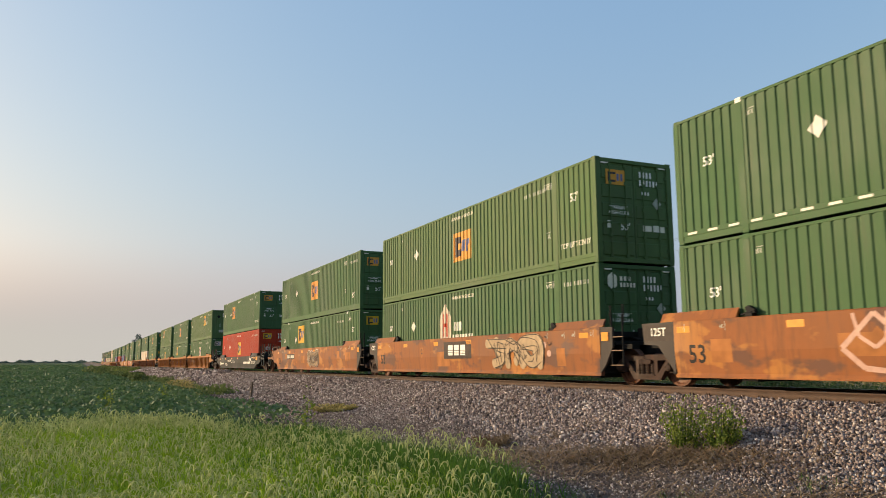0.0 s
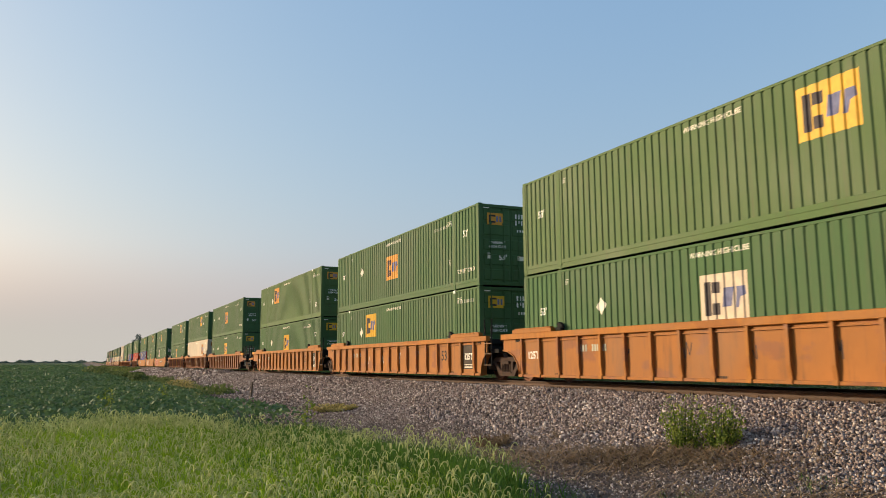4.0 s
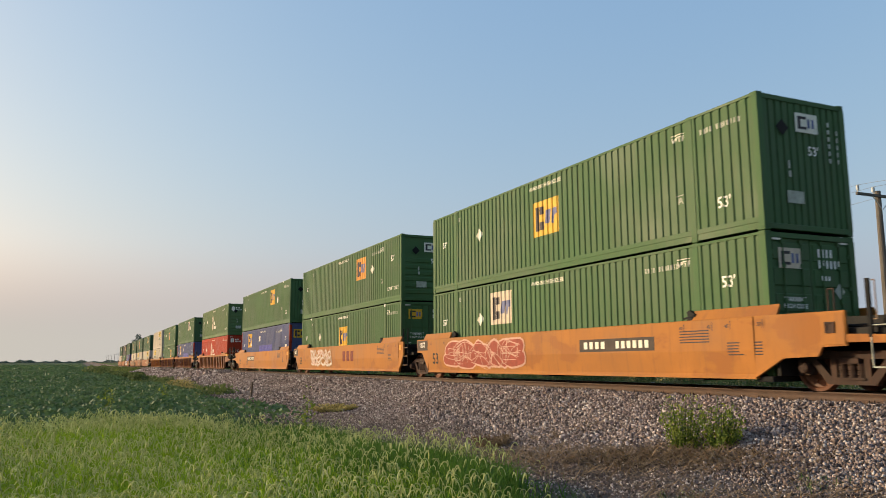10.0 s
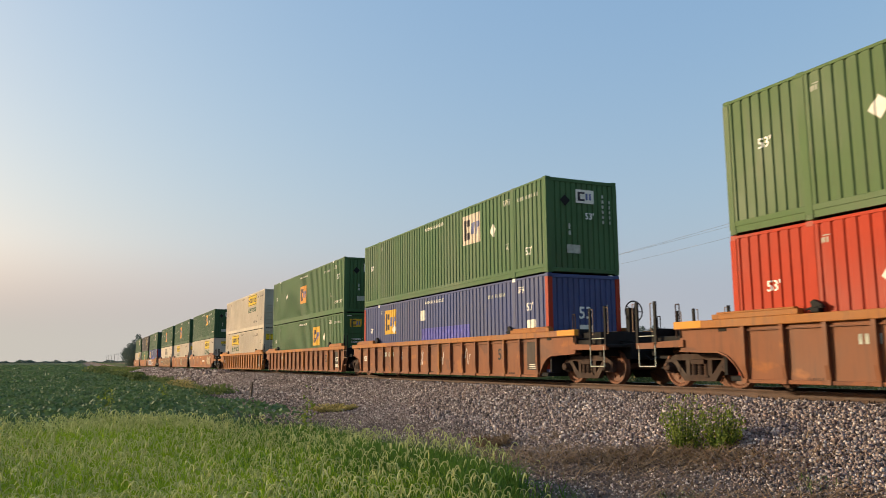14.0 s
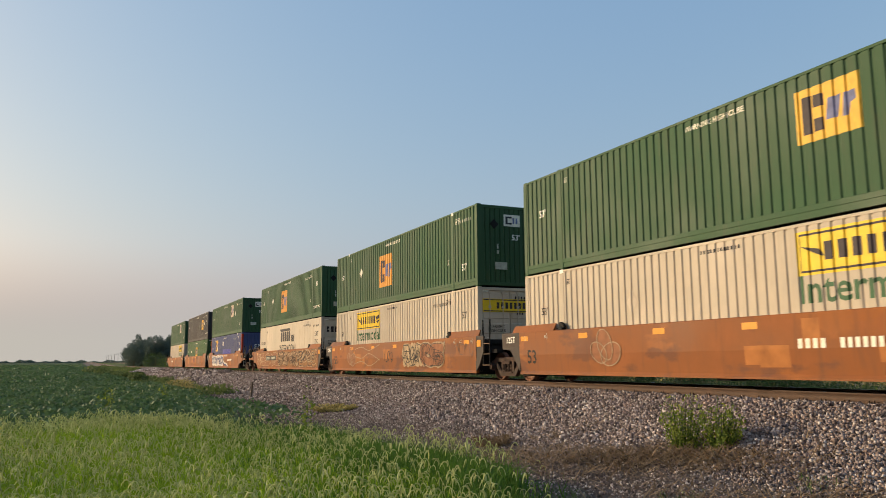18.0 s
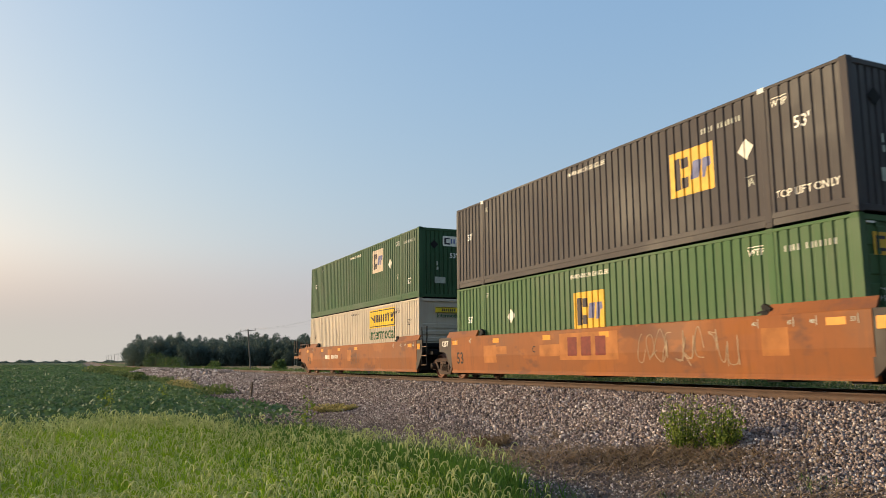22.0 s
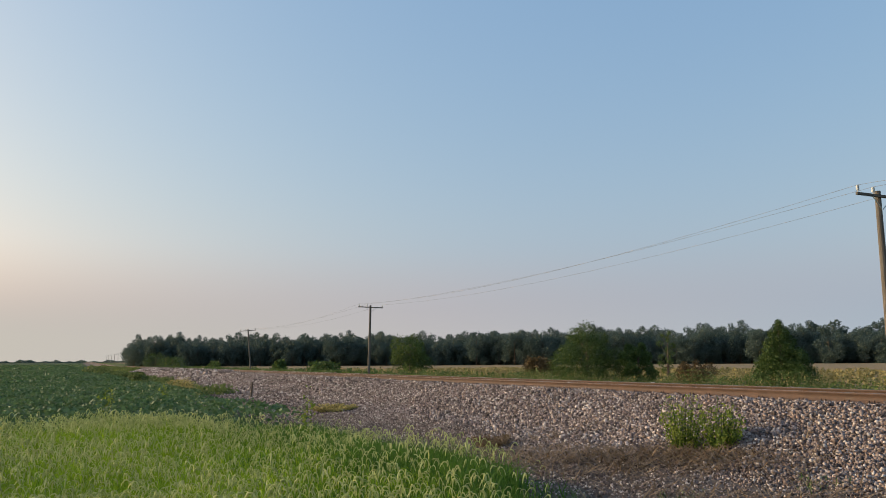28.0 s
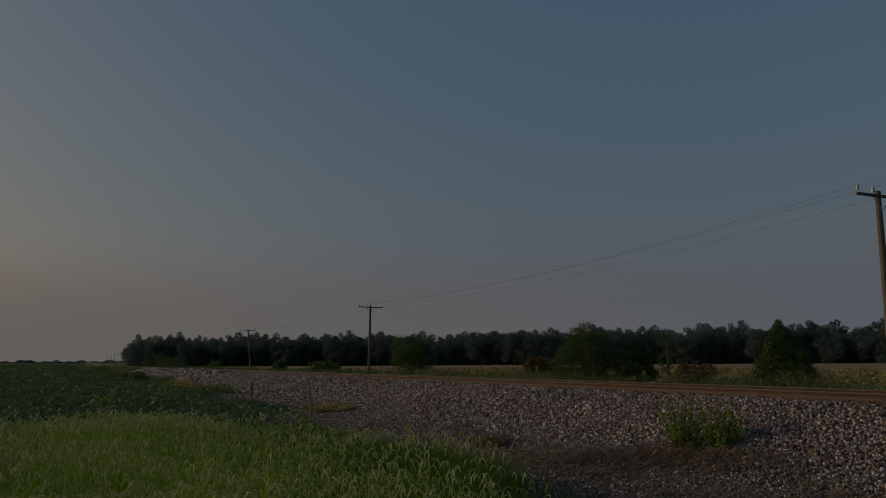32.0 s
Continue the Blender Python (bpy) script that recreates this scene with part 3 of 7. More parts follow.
def side_mark(key, items, y, z, style, lift=0.004, far=False):
    """Paint on the near side of a container round (y, z), pressed into the grooves."""
    full = ("mark", key, round(y, 2), round(z, 2), style, lift)
    if full in MESHES:
        return MESHES[full]
    bm = shape2d(items)
    for v in bm.verts:
        v.co = Vector((v.co.z, y - v.co.x, z + v.co.y))
    lo, hi = min(v.co.y for v in bm.verts), max(v.co.y for v in bm.verts)
    pts = CORR[style]
    for yy, _ in pts:
        if lo + 1e-3 < yy < hi - 1e-3:
            bmesh.ops.bisect_plane(bm, geom=bm.verts[:] + bm.edges[:] + bm.faces[:], plane_co=(0, yy, 0), plane_no=(0, 1, 0), dist=1e-5)
    ya, da = [p[0] for p in pts], [p[1] for p in pts]
    for v in bm.verts:
        v.co.x = -SKIN + float(np.interp(v.co.y, ya, da)) - lift - v.co.x
    for f in bm.faces:
        f.normal_update()
        if f.normal.x > 0:
            f.normal_flip()
    me = bpy.data.meshes.new("mark")
    bm.to_mesh(me)
    bm.free()
    MESHES[full] = me
    return me


def flat_mark(key, items, how):
    """A flat mark: how maps (s, z) to a point."""
    if ("flat", key) in MESHES:
        return MESHES[("flat", key)]
    bm = shape2d(items)
    for v in bm.verts:
        v.co = Vector(how(v.co.x, v.co.y))
    me = bpy.data.meshes.new("mark")
    bm.to_mesh(me)
    bm.free()
    MESHES[("flat", key)] = me
    return me


def bars(x0, x1, z, h, n, gap=0.42):
    """n short upright blocks in a row, for writing that is not spelt out."""
    p = (x1 - x0) / n
    return [("rect", x0 + i * p, z - h / 2, x0 + (i + 1 - gap) * p, z + h / 2) for i in range(n)]


SQUARE_BACK = [("rect", -0.72, -0.6, 0.72, 0.6)]
SQUARE_INK = [("rect", -0.56, -0.42, -0.36, 0.42), ("rect", -0.33, 0.13, -0.08, 0.4), ("rect", -0.33, -0.4, -0.1, -0.12)]
SQUARE_BLUE = [("poly", ((-0.03, -0.22), (0.24, -0.22), (0.32, 0.24), (0.03, 0.24))), ("poly", ((0.33, -0.26), (0.44, -0.26), (0.5, -0.02), (0.64, 0.04), (0.62, 0.24), (0.38, 0.24)))]
HEX = [("poly", ((-0.42, -0.45), (0, -0.78), (0.42, -0.45), (0.42, 0.45), (0, 0.78), (-0.42, 0.45)))]
HOUSE = [("poly", ((-0.5, -0.8), (0.5, -0.8), (0.5, 0.3), (0, 0.8), (-0.5, 0.3)))]
HEX_INK = [("rect", -0.22, -0.42, -0.1, 0.42), ("rect", 0.1, -0.42, 0.22, 0.42), ("rect", -0.1, -0.07, 0.1, 0.07)]
TWO_LINES = bars(0.75, 1.4, -0.08, 0.32, 3, 0.3) + bars(0.6, 2.3, -0.52, 0.3, 8, 0.3)
BANNER = [("poly", ((-1.62, -0.42), (1.62, -0.42), (1.62, 0.42), (-1.62, 0.42)))]
BANNER_INK = bars(-1.0, 1.05, 0.0, 0.34, 7, 0.42) + [("rect", -1.56, 0.33, 1.56, 0.37), ("rect", -1.56, -0.37, 1.56, -0.33), ("rect", -1.56, -0.33, -1.52, 0.33), ("rect", 1.52, -0.33, 1.56, 0.33), ("poly", ((-1.52, 0.14), (-1.1, 0.05), (-1.02, -0.1), (-1.3, 0.02))),
                                                 ("poly", ((1.1, 0.1), (1.52, 0.2), (1.45, 0.02), (1.15, -0.05))), ("poly", ((1.15, -0.1), (1.5, -0.05), (1.35, -0.2), (1.2, -0.2)))]
DIAMOND = [("poly", ((-0.21, -0.03), (0.02, -0.24), (0.22, 0.02), (0.0, 0.22)))]
TOP_POINT = [("text", "WTP", 0.19, 0, 0), ("rect", -0.2, 0.11, 0.2, 0.13)]
TOP_AREA = [("text", "IA", 0.22, 0, 0), ("rect", -0.12, 0.12, 0.12, 0.14)]
TINY = bars(-0.09, 0.11, 0.0, 0.10, 3, 0.45) + [("rect", -0.05, 0.075, 0.12, 0.095)]


def grown(items, sx, sz):
    """The same shapes, sx times as wide and sz times as high."""
    out = []
    for it in items:
        if it[0] == "rect":
            out.append(("rect", it[1] * sx, it[2] * sz, it[3] * sx, it[4] * sz))
        else:
            out.append(("poly", [(x * sx, z * sz) for x, z in it[1]]))
    return out


def end_at(s, z):
    return (s, -0.006, z)


def container(name, y_front, z0, paint, label, end="upright", logo=None, at=(8.1, 1.55), back=None, style="ribbed", post=None, dark_ends=False, ink=None,
              number=0, castings=True):
    """A 53 ft container with its front end at y_front on the train's own line and its foot at z0."""
    c = tagged(new("shipping_container"), label, "container", "containers on the train")
    mk = ink or MARK_WHITE
    flip = Matrix.Translation((0, L, 0)) @ pose(0, 0, 0, 0, 0, 180)
    for m in (None, flip):
        for k in range(3):
            part("side_panel", panel_mesh(style, k), paint, c, m)
        part("top_rail", rail_mesh("top"), paint, c, m)
        part("bottom_rail", rail_mesh("bottom"), paint, c, m)
        for y in (POST, L - POST):
            part("post", post_mesh(), paint, c, (m or Matrix()) @ pose(0, y, 0))
        part("corner_post", corner_mesh(), post or paint, c, m)
        part("corner_post", corner_mesh(), post or paint, c, (m or Matrix()) @ Matrix.Translation((0, L, 0)) @ Matrix.Diagonal((1, -1, 1, 1)))
        for y in (0.09, POST, L - POST, L - 0.09):
            for z in (0.06, H - 0.055):
                part("corner_casting", casting_mesh(), paint if y not in (POST, L - POST) or z < 1 else mk if number % 3 == 0 else paint, c, (m or Matrix()) @ pose(-W / 2 + 0.088, y, z))
    part("roof", roof_mesh(), paint, c)
    part("underframe", floor_mesh(), BLACK, c)
    part("end_wall", end_mesh("upright"), paint, c, flip)
    for q in (None, flip):
        part("end_rail", end_rail_mesh(0.03, 0.15), paint, c, q)
        part("end_rail", end_rail_mesh(H - 0.13, H - 0.02), paint, c, q)
    if end == "doors":
        for s in (1, -1):
            d = part("door", door_mesh(), paint, c, Matrix.Diagonal((s, 1, 1, 1)))
            part("lock_rod", door_rods(), paint, d)
            for k in range(4):
                part("hinge", hinge_mesh(), paint, d, pose(0, 0, 0.4 + k * 0.69))
    else:
        part("end_wall", end_mesh(end), paint, c)

    def side(nm, key, items, mat, y, z, lift=0.004, lab=""):
        part(nm, side_mark(key, items, y, z, style, lift), mat, c, None, lab)
    if logo == "square":
        sx, sz = (1.12, 1.2) if paint is GREEN_DEEP and back is MARK_GOLD else (0.96, 0.88)
        side("logo_panel", ("sq", sz), grown(SQUARE_BACK, sx, sz), back, at[0], at[1], 0.004, "square logo panel")
        side("logo_shape", ("sqi", sz), grown(SQUARE_INK, sx, sz), MARK_DARK, at[0], at[1], 0.007)
        side("logo_shape", ("sqb", sz), grown(SQUARE_BLUE, sx, sz), MARK_INDIGO, at[0], at[1], 0.007)
    elif logo in ("hex", "house"):
        side("logo_panel", logo, HEX if logo == "hex" else HOUSE, MARK_BONE, at[0] + 0.6, at[1], 0.004, "white logo shape")
        side("logo_shape", "hexi", HEX_INK, paint if logo == "hex" else RED, at[0] + 0.6, at[1], 0.007)
        side("logo_mark", "two", TWO_LINES, MARK_CREAM, at[0] + 0.6, at[1], 0.004)
    elif logo == "banner":
        side("logo_panel", "banner", BANNER, MARK_LEMON, at[0], at[1] + 0.35, 0.004, "lemon yellow banner panel")
        side("logo_shape", "bannerink", BANNER_INK, MARK_DARK, at[0], at[1] + 0.35, 0.007)
        side("lettering", "intermodal", [("text", "Intermodal", 0.74, 0, 0)], MARK_GREEN, at[0], at[1] - 0.36, 0.004, "dark green lettering")
    elif logo == "grey":
        side("logo_shape", "greybars", bars(-1.9, 0.7, 0.1, 0.62, 5, 0.18) + bars(0.85, 1.75, -0.05, 0.42, 3, 0.25) + [("poly", ((-1.95, 0.45), (0.7, 0.45), (0.5, 0.62), (-2.2, 0.62)))], MARK_GREY, at[0], at[1], 0.004)
        side("lettering", "INTERMODAL", [("text", "INTERMODAL", 0.72, 0, 0)], MARK_GREY, at[0], at[1] - 0.72, 0.004, "grey lettering")
    if paint is BLUE:
        side("repainted_patch", "violet", [("rect", -2.1, -0.28, 2.1, 0.28)], MARK_VIOLET, 7.2, 1.35, 0.004, "brighter blue repainted patch")
        side("label_plate", "square", [("rect", -0.2, -0.2, 0.2, 0.2)], MARK_CREAM, 9.2, 2.15)
        side("label_plate", "plate", [("rect", -0.24, -0.22, 0.24, 0.22)], MARK_CREAM, 1.0, 1.35)
    low = logo in ("banner", "grey")
    if logo == "grey":
        side("lettering", "53ft", [("text", "53FT", 0.36, 0, 0.22), ("text", "XHC", 0.36, 0, -0.22)], MARK_GREY, 0.98, 1.75, 0.004, "dark grey lettering")
        side("lettering", "limit", [("text", "STACK LIMIT 3 HIGH", 0.15, 0, 0), ("text", "/////", 0.16, 0.3, 0.15)], MARK_GREY, 3.15, 2.55)
        side("marking", "serial", bars(-0.7, -0.2, 0, 0.2, 4, 0.45) + bars(0.0, 0.7, 0, 0.2, 5, 0.45), MARK_GREY, L - 1.1, 1.75)
    tk = MARK_GREY if low else mk
    sk = MARK_GREY if low else MARK_FADED
    logo == "grey" or side("lettering", "53", [("text", "53'", 0.34, 0, 0)], tk, 1.05, 1.95 if number % 2 else 0.75)
    logo == "grey" or side("lettering", "53b", [("text", "53'", 0.3, 0, 0)], tk, L - 1.05, 1.75)
    side("marking", "num", bars(-0.6, -0.2, 0, 0.12, 4, 0.5) + bars(-0.1, 0.6, 0, 0.12, 7, 0.5), sk, 3.1 if number % 2 else 1.05, 2.45)
    side("lettering", "wtp", TOP_POINT, tk if low else MARK_CREAM, POST + (0.38 if number % 3 else -0.42), 2.47)
    side("lettering", "ia", TOP_AREA, sk, POST + 0.4, 1.02)
    side("marking", "tiny", TINY, sk, L - POST - 0.3, 2.5)
    if not low:
        side("lettering", "whc", [("text", "WARNING HIGH CUBE", 0.17, 0, 0)], MARK_CREAM, 8.1, 2.62)
        if number % 2:
            side("lettering", "top", [("text", "TOP LIFT ONLY", 0.21, 0, 0)], MARK_CREAM, 1.05, 0.62)
        side("placard", "dia", DIAMOND, MARK_CREAM, (at[0] - 1.6 if at[0] < 7 else 12.3) if logo == "square" else 12.6, 1.75, 0.012)
    else:
        side("lettering", "top", [("text", "TOP LIFT ONLY", 0.2, 0, 0)], tk, 3.4, 0.62)
        logo == "grey" or side("marking", "stack", bars(-0.6, 0.6, 0, 0.08, 12), tk, 8.1, 2.66)
        logo == "grey" or side("placard_holder", "dia2", [("poly", ((-0.2, 0), (0, -0.3), (0.2, 0), (0, 0.3)))], paint, 8.0 if at[0] > 9 else 11.1, 1.75, 0.014)

    def endm(nm, key, items, mat, dy=0.0):
        part(nm, flat_mark(key, items, end_at), mat, c, pose(0, dy + (0.018 if end == "doors" else 0.0), 0))
    ec = MARK_GREY if low else mk
    if logo == "banner":
        g, zc = (1.1, 2.25) if end == "doors" else (0.58, 2.42)
        endm("logo_panel", ("e_ban", end), [("rect", -g, zc - 0.21 * g, g, zc + 0.21 * g)], MARK_LEMON)
        endm("logo_shape", ("e_bani", end), bars(-0.5 * g, 0.6 * g, zc, 0.2 * g, 7, 0.42) + [("rect", -0.97 * g, zc + 0.16 * g, 0.97 * g, zc + 0.19 * g), ("rect", -0.97 * g, zc - 0.19 * g, 0.97 * g, zc - 0.16 * g)], MARK_DARK, -0.004)
        if end != "doors":
            endm("lettering", "e_int", [("text", "Intermodal", 0.23, 0, 2.19)], MARK_GREEN)
    elif logo == "grey":
        endm("logo_shape", "e_grey", bars(-0.95, 0.2, 2.2, 0.32, 5, 0.3) + bars(0.26, 0.95, 2.16, 0.2, 6, 0.4), MARK_GREY)
    elif logo in ("hex", "house"):
        endm("logo_panel", "e_hex", [("poly", ((-1.0, 2.3), (-0.85, 2.18), (-0.7, 2.3), (-0.7, 2.55), (-0.85, 2.67), (-1.0, 2.55)))], MARK_CREAM)
        endm("logo_mark", "e_hexb", bars(-0.6, -0.2, 2.5, 0.12, 3) + bars(-0.6, -0.05, 2.33, 0.12, 5), MARK_CREAM)
    elif paint is BLUE and end == "doors":
        for px in (-0.62, 0.62):
            endm("logo_panel", ("d_sq", px), [("rect", px - 0.4, 1.95, px + 0.4, 2.5)], MARK_YELLOW)
            endm("logo_shape", ("d_sqi", px), [("rect", px - 0.32, 2.04, px - 0.18, 2.42), ("rect", px - 0.15, 2.3, px, 2.42), ("rect", px - 0.15, 2.04, px, 2.16), ("rect", px + 0.06, 2.1, px + 0.3, 2.36)], MARK_DARK, -0.004)
            endm("label_plate", ("d_pl", px), [("rect", px - 0.25, 0.95, px + 0.2, 1.35)], MARK_FADED)
    elif paint is BLUE:
        endm("lettering", "b_53", [("text", "53", 0.5, 0.0, 1.72)], MARK_WHITE)
        endm("label_plate", "b_plate", [("rect", -0.22, 0.95, 0.26, 1.38)], MARK_CREAM)
        endm("marking", "b_line", [("rect", 0.78, 0.95, 0.82, 2.0)], MARK_FADED)
    elif logo == "square":
        px = -0.62 if end == "doors" else 0.1
        endm("logo_panel", ("e_sq", px), [("rect", px - 0.33, 2.15, px + 0.33, 2.57)], back if end == "doors" else MARK_CREAM)
        endm("logo_shape", ("e_sqi", px), [("poly", ((px - 0.26, 2.22), (px, 2.22), (px, 2.28), (px - 0.17, 2.28), (px - 0.17, 2.44), (px, 2.44), (px, 2.5), (px - 0.26, 2.5)))], MARK_DARK, -0.004)
        endm("logo_shape", ("e_sqb", px), bars(px + 0.03, px + 0.28, 2.36, 0.2, 2), MARK_INDIGO, -0.004)
    if paint is BLUE:
        pass
    elif end == "doors":
        endm("lettering", "e_53", [("text", "53'", 0.28, -0.35, 1.0), ("text", "WARNING", 0.13, -0.55, 1.52), ("text", "HIGH CUBE", 0.13, -0.55, 1.38)], ec)
        endm("marking", "e_num", bars(0.18, 0.66, 2.5, 0.17, 4, 0.5) + bars(0.18, 0.88, 2.27, 0.17, 6, 0.5) + bars(0.25, 0.55, 1.98, 0.09, 3, 0.5), ec)
        endm("placard", "e_dia", [("poly", ((0.6, 1.72), (0.76, 1.55), (0.92, 1.72), (0.76, 1.89)))], MARK_FADED)
        endm("marking", "e_lab", [("rect", 0.25, 0.92, 0.55, 1.1), ("rect", 0.6, 0.92, 1.0, 1.1), ("rect", -0.95, 0.95, -0.8, 1.15)], MARK_CREAM)
        endm("reflector", "e_ref", [("rect", -1.1, 2.72, -0.85, 2.76), ("rect", 0.85, 2.72, 1.1, 2.76), ("rect", -1.22, 2.3, -1.18, 2.6), ("rect", 1.18, 2.3, 1.22, 2.6)], MARK_CREAM)
    elif not low:
        endm("lettering", "f_53", [("text", "53'", 0.28, 0.25, 1.75)], ec)
        endm("placard", "f_dia", [("poly", ((-0.8, 2.2), (-0.62, 2.02), (-0.44, 2.2), (-0.62, 2.38)))], BLACK)
        endm("marking", "f_lab", [("rect", -0.6, 0.6, -0.12, 0.86), ("rect", -0.52, 1.15, -0.44, 1.28), ("rect", -0.52, 1.33, -0.46, 1.5)], MARK_FADED)
        for i in range(6):
            endm("marking", ("f_v", i), [("rect", 0.72, 1.56 + i * 0.16, 0.79, 1.66 + i * 0.16)] + ([("rect", 0.98, 1.56 + i * 0.16, 1.03, 1.66 + i * 0.16)] if i < 5 else []), MARK_FADED)
    TRAIN.append((c, y_front, z0))
    return c


# ---- well wagons ----
TRAIN = []                                      # (thing, y of its front end at 0 s, height over the rail)
WHEELS = []


def wheelset_mesh():
    def build(bm):
        for s in (-1, 1):
            prof_ = [(s * 0.69, 0.08), (s * 0.685, 0.36), (s * 0.69, 0.485), (s * 0.715, 0.483), (s * 0.73, 0.46), (s * 0.82, 0.455), (s * 0.825, 0.40), (s * 0.78, 0.37),
                     (s * 0.755, 0.24), (s * 0.80, 0.15), (s * 0.83, 0.13), (s * 0.84, 0.06)]
            lathe(bm, prof_, 28)
            for k in range(8):
                a = k * math.pi / 4
                rod(bm, (s * 0.79, 0.27 * math.cos(a), 0.27 * math.sin(a)), (s * 0.76, 0.27 * math.cos(a), 0.27 * math.sin(a)), 0.035, 6)
        lathe(bm, [(-1.02, 0.075), (-0.7, 0.085), (0.7, 0.085), (1.02, 0.075)], 14)
    return mesh("wheelset", build)


def frame_side_mesh():
    def build(bm):
        x0, x1 = -0.07, 0.07
        prism(bm, [(-1.08, 0.50), (-1.08, 0.60), (-0.74, 0.75), (0.74, 0.75), (1.08, 0.60), (1.08, 0.50), (0.72, 0.61), (-0.72, 0.61)], x0, x1)
        prism(bm, [(-0.86, 0.60), (-0.70, 0.61), (-0.38, 0.27), (0.38, 0.27), (0.70, 0.61), (0.86, 0.60), (0.48, 0.15), (-0.48, 0.15)], x0, x1)
        for s in (-1, 1):
            box(bm, x0, x1, s * 0.34 - 0.06, s * 0.34 + 0.06, 0.25, 0.63)
            prism(bm, [(s * 1.1, 0.32), (s * 0.8, 0.32), (s * 0.76, 0.58), (s * 1.12, 0.58)], x0 + 0.01, x1 - 0.01)
        box(bm, x0 - 0.03, x1 + 0.02, -0.3, 0.3, 0.24, 0.28)
    return mesh("side_frame", build)


def spring_mesh():
    def build(bm):
        for y in (-0.19, 0.0, 0.19):
            for k in range(6):
                rod(bm, (0, y, 0.285 + k * 0.043), (0, y, 0.312 + k * 0.043), 0.082, 10)
            rod(bm, (0, y, 0.28), (0, y, 0.54), 0.055, 8)
    return mesh("spring_pack", build, False)


def truck(car, y):
    t = tagged(new("truck"), "")
    t.parent = car
    t.matrix_basis = pose(0, y, 0)
    for s in (-1, 1):
        part("side_frame", frame_side_mesh(), GRIME, t, pose(s * 1.0, 0, 0))
        part("spring_pack", spring_mesh(), GRIME, t, pose(s * 1.0, 0, 0))
        for a in (-0.9, 0.9):
            def cap(bm):
                lathe(bm, [(-0.16, 0.06), (-0.15, 0.10), (-0.02, 0.115), (0.04, 0.115)], 14)
                for k in range(3):
                    q = k * 2.094
                    rod(bm, (-0.17, 0.06 * math.cos(q), 0.06 * math.sin(q)), (-0.14, 0.06 * math.cos(q), 0.06 * math.sin(q)), 0.02, 6)
            part("axle_bearing", mesh("axle_bearing", cap), GRIME, t, pose(s * 1.06, a, 0.457, 0, 0, 0 if s < 0 else 180))

    def bolster(bm):
        prism(bm, [(-1.12, 0.53), (1.12, 0.53), (1.12, 0.62), (0.6, 0.78), (-0.6, 0.78), (-1.12, 0.62)], -0.2, 0.2, "y")
        rod(bm, (0, 0, 0.75), (0, 0, 0.9), 0.2, 16)
        for s in (-1, 1):
            box(bm, -0.9, 0.9, s * 0.42 - 0.05, s * 0.42 + 0.05, 0.3, 0.42)
    part("bolster", mesh("bolster", bolster), GRIME, t)
    for a in (-0.9, 0.9):
        w = part("wheelset", wheelset_mesh(), WHEEL, t, pose(0, a, 0.457))
        WHEELS.append((w, a))


RIBS = 17
LOW = 0.76                                      # the charcoal wagon has lower sides


def smooth_end(kind):
    """Outline of a smooth side's end plate: distance beyond the load, height."""
    if kind == "F":
        return [(-0.25, 0.27), (0.42, 0.63), (1.2, 0.66), (1.3, 0.83), (1.8, 0.84), (1.8, 1.46), (-0.25, 1.47)]
    if kind == "A":
        return [(0.05, 0.30), (0.62, 0.95), (1.1, 0.98), (1.15, 1.47), (0.05, 1.47)]
    return [(0.2, 0.28), (0.45, 0.5), (0.75, 0.95), (0.75, 1.45), (0.2, 1.47)]


def smooth_side(front, rear):
    def build(bm):
        y0, y1 = 0.25 if front == "F" else -0.25, L - 0.25 if rear == "F" else L + 0.05
        sec = [(-1.38, 1.47), (-1.50, 1.47), (-1.52, 1.45), (-1.52, 0.80), (-1.475, 0.33), (-1.51, 0.27), (-1.51, 0.23), (-1.40, 0.23), (-1.40, 0.34), (-1.44, 0.80), (-1.44, 1.40), (-1.38, 1.41)]
        prism(bm, sec, y0, y1, "y")
        if rear == "F":
            prism(bm, [(L + d, z) for d, z in smooth_end("F")], -1.50, -1.44)
        if front == "F":
            prism(bm, [(-d, z) for d, z in smooth_end("F")], -1.50, -1.44)
    return mesh(("well_side", "smooth", front, rear), build)


def joint_plate(front):
    """Plate that ends a smooth side over the shared truck."""
    def build(bm):
        prism(bm, [(-d, z) if front else (L + d, z) for d, z in smooth_end("short" if front else "A")], -1.505, -1.44)
    return mesh(("end_plate", front), build)


def arch_line(kind, front):
    """Lower edge of a ribbed side beyond the load: distance, height."""
    if kind == "F":
        return [(-0.32, 0.2), (-0.2, 0.4), (-0.05, 0.58), (0.12, 0.71), (0.35, 0.79), (1.0, 0.81), (1.5, 0.83)]
    if front:
        return [(0.35, 0.2), (0.4, 0.5), (0.55, 0.75), (0.75, 0.9)]
    return [(0.1, 0.2), (0.22, 0.55), (0.45, 0.8), (0.8, 0.93), (1.1, 0.97)]


def ribbed_panel(front, rear):
    def build(bm):
        a, b = arch_line(front, True), arch_line(rear, False)
        box(bm, -1.42, -1.39, -a[0][0], L + b[0][0], 0.2, 1.3)
        prism(bm, [(-d, z) for d, z in a] + [(-a[-1][0], 1.3), (-a[0][0], 1.3)], -1.44, -1.38)
        prism(bm, [(L + d, z) for d, z in b] + [(L + b[-1][0], 1.3), (L + b[0][0], 1.3)], -1.44, -1.38)
    return mesh(("well_side", "ribbed", front, rear), build)


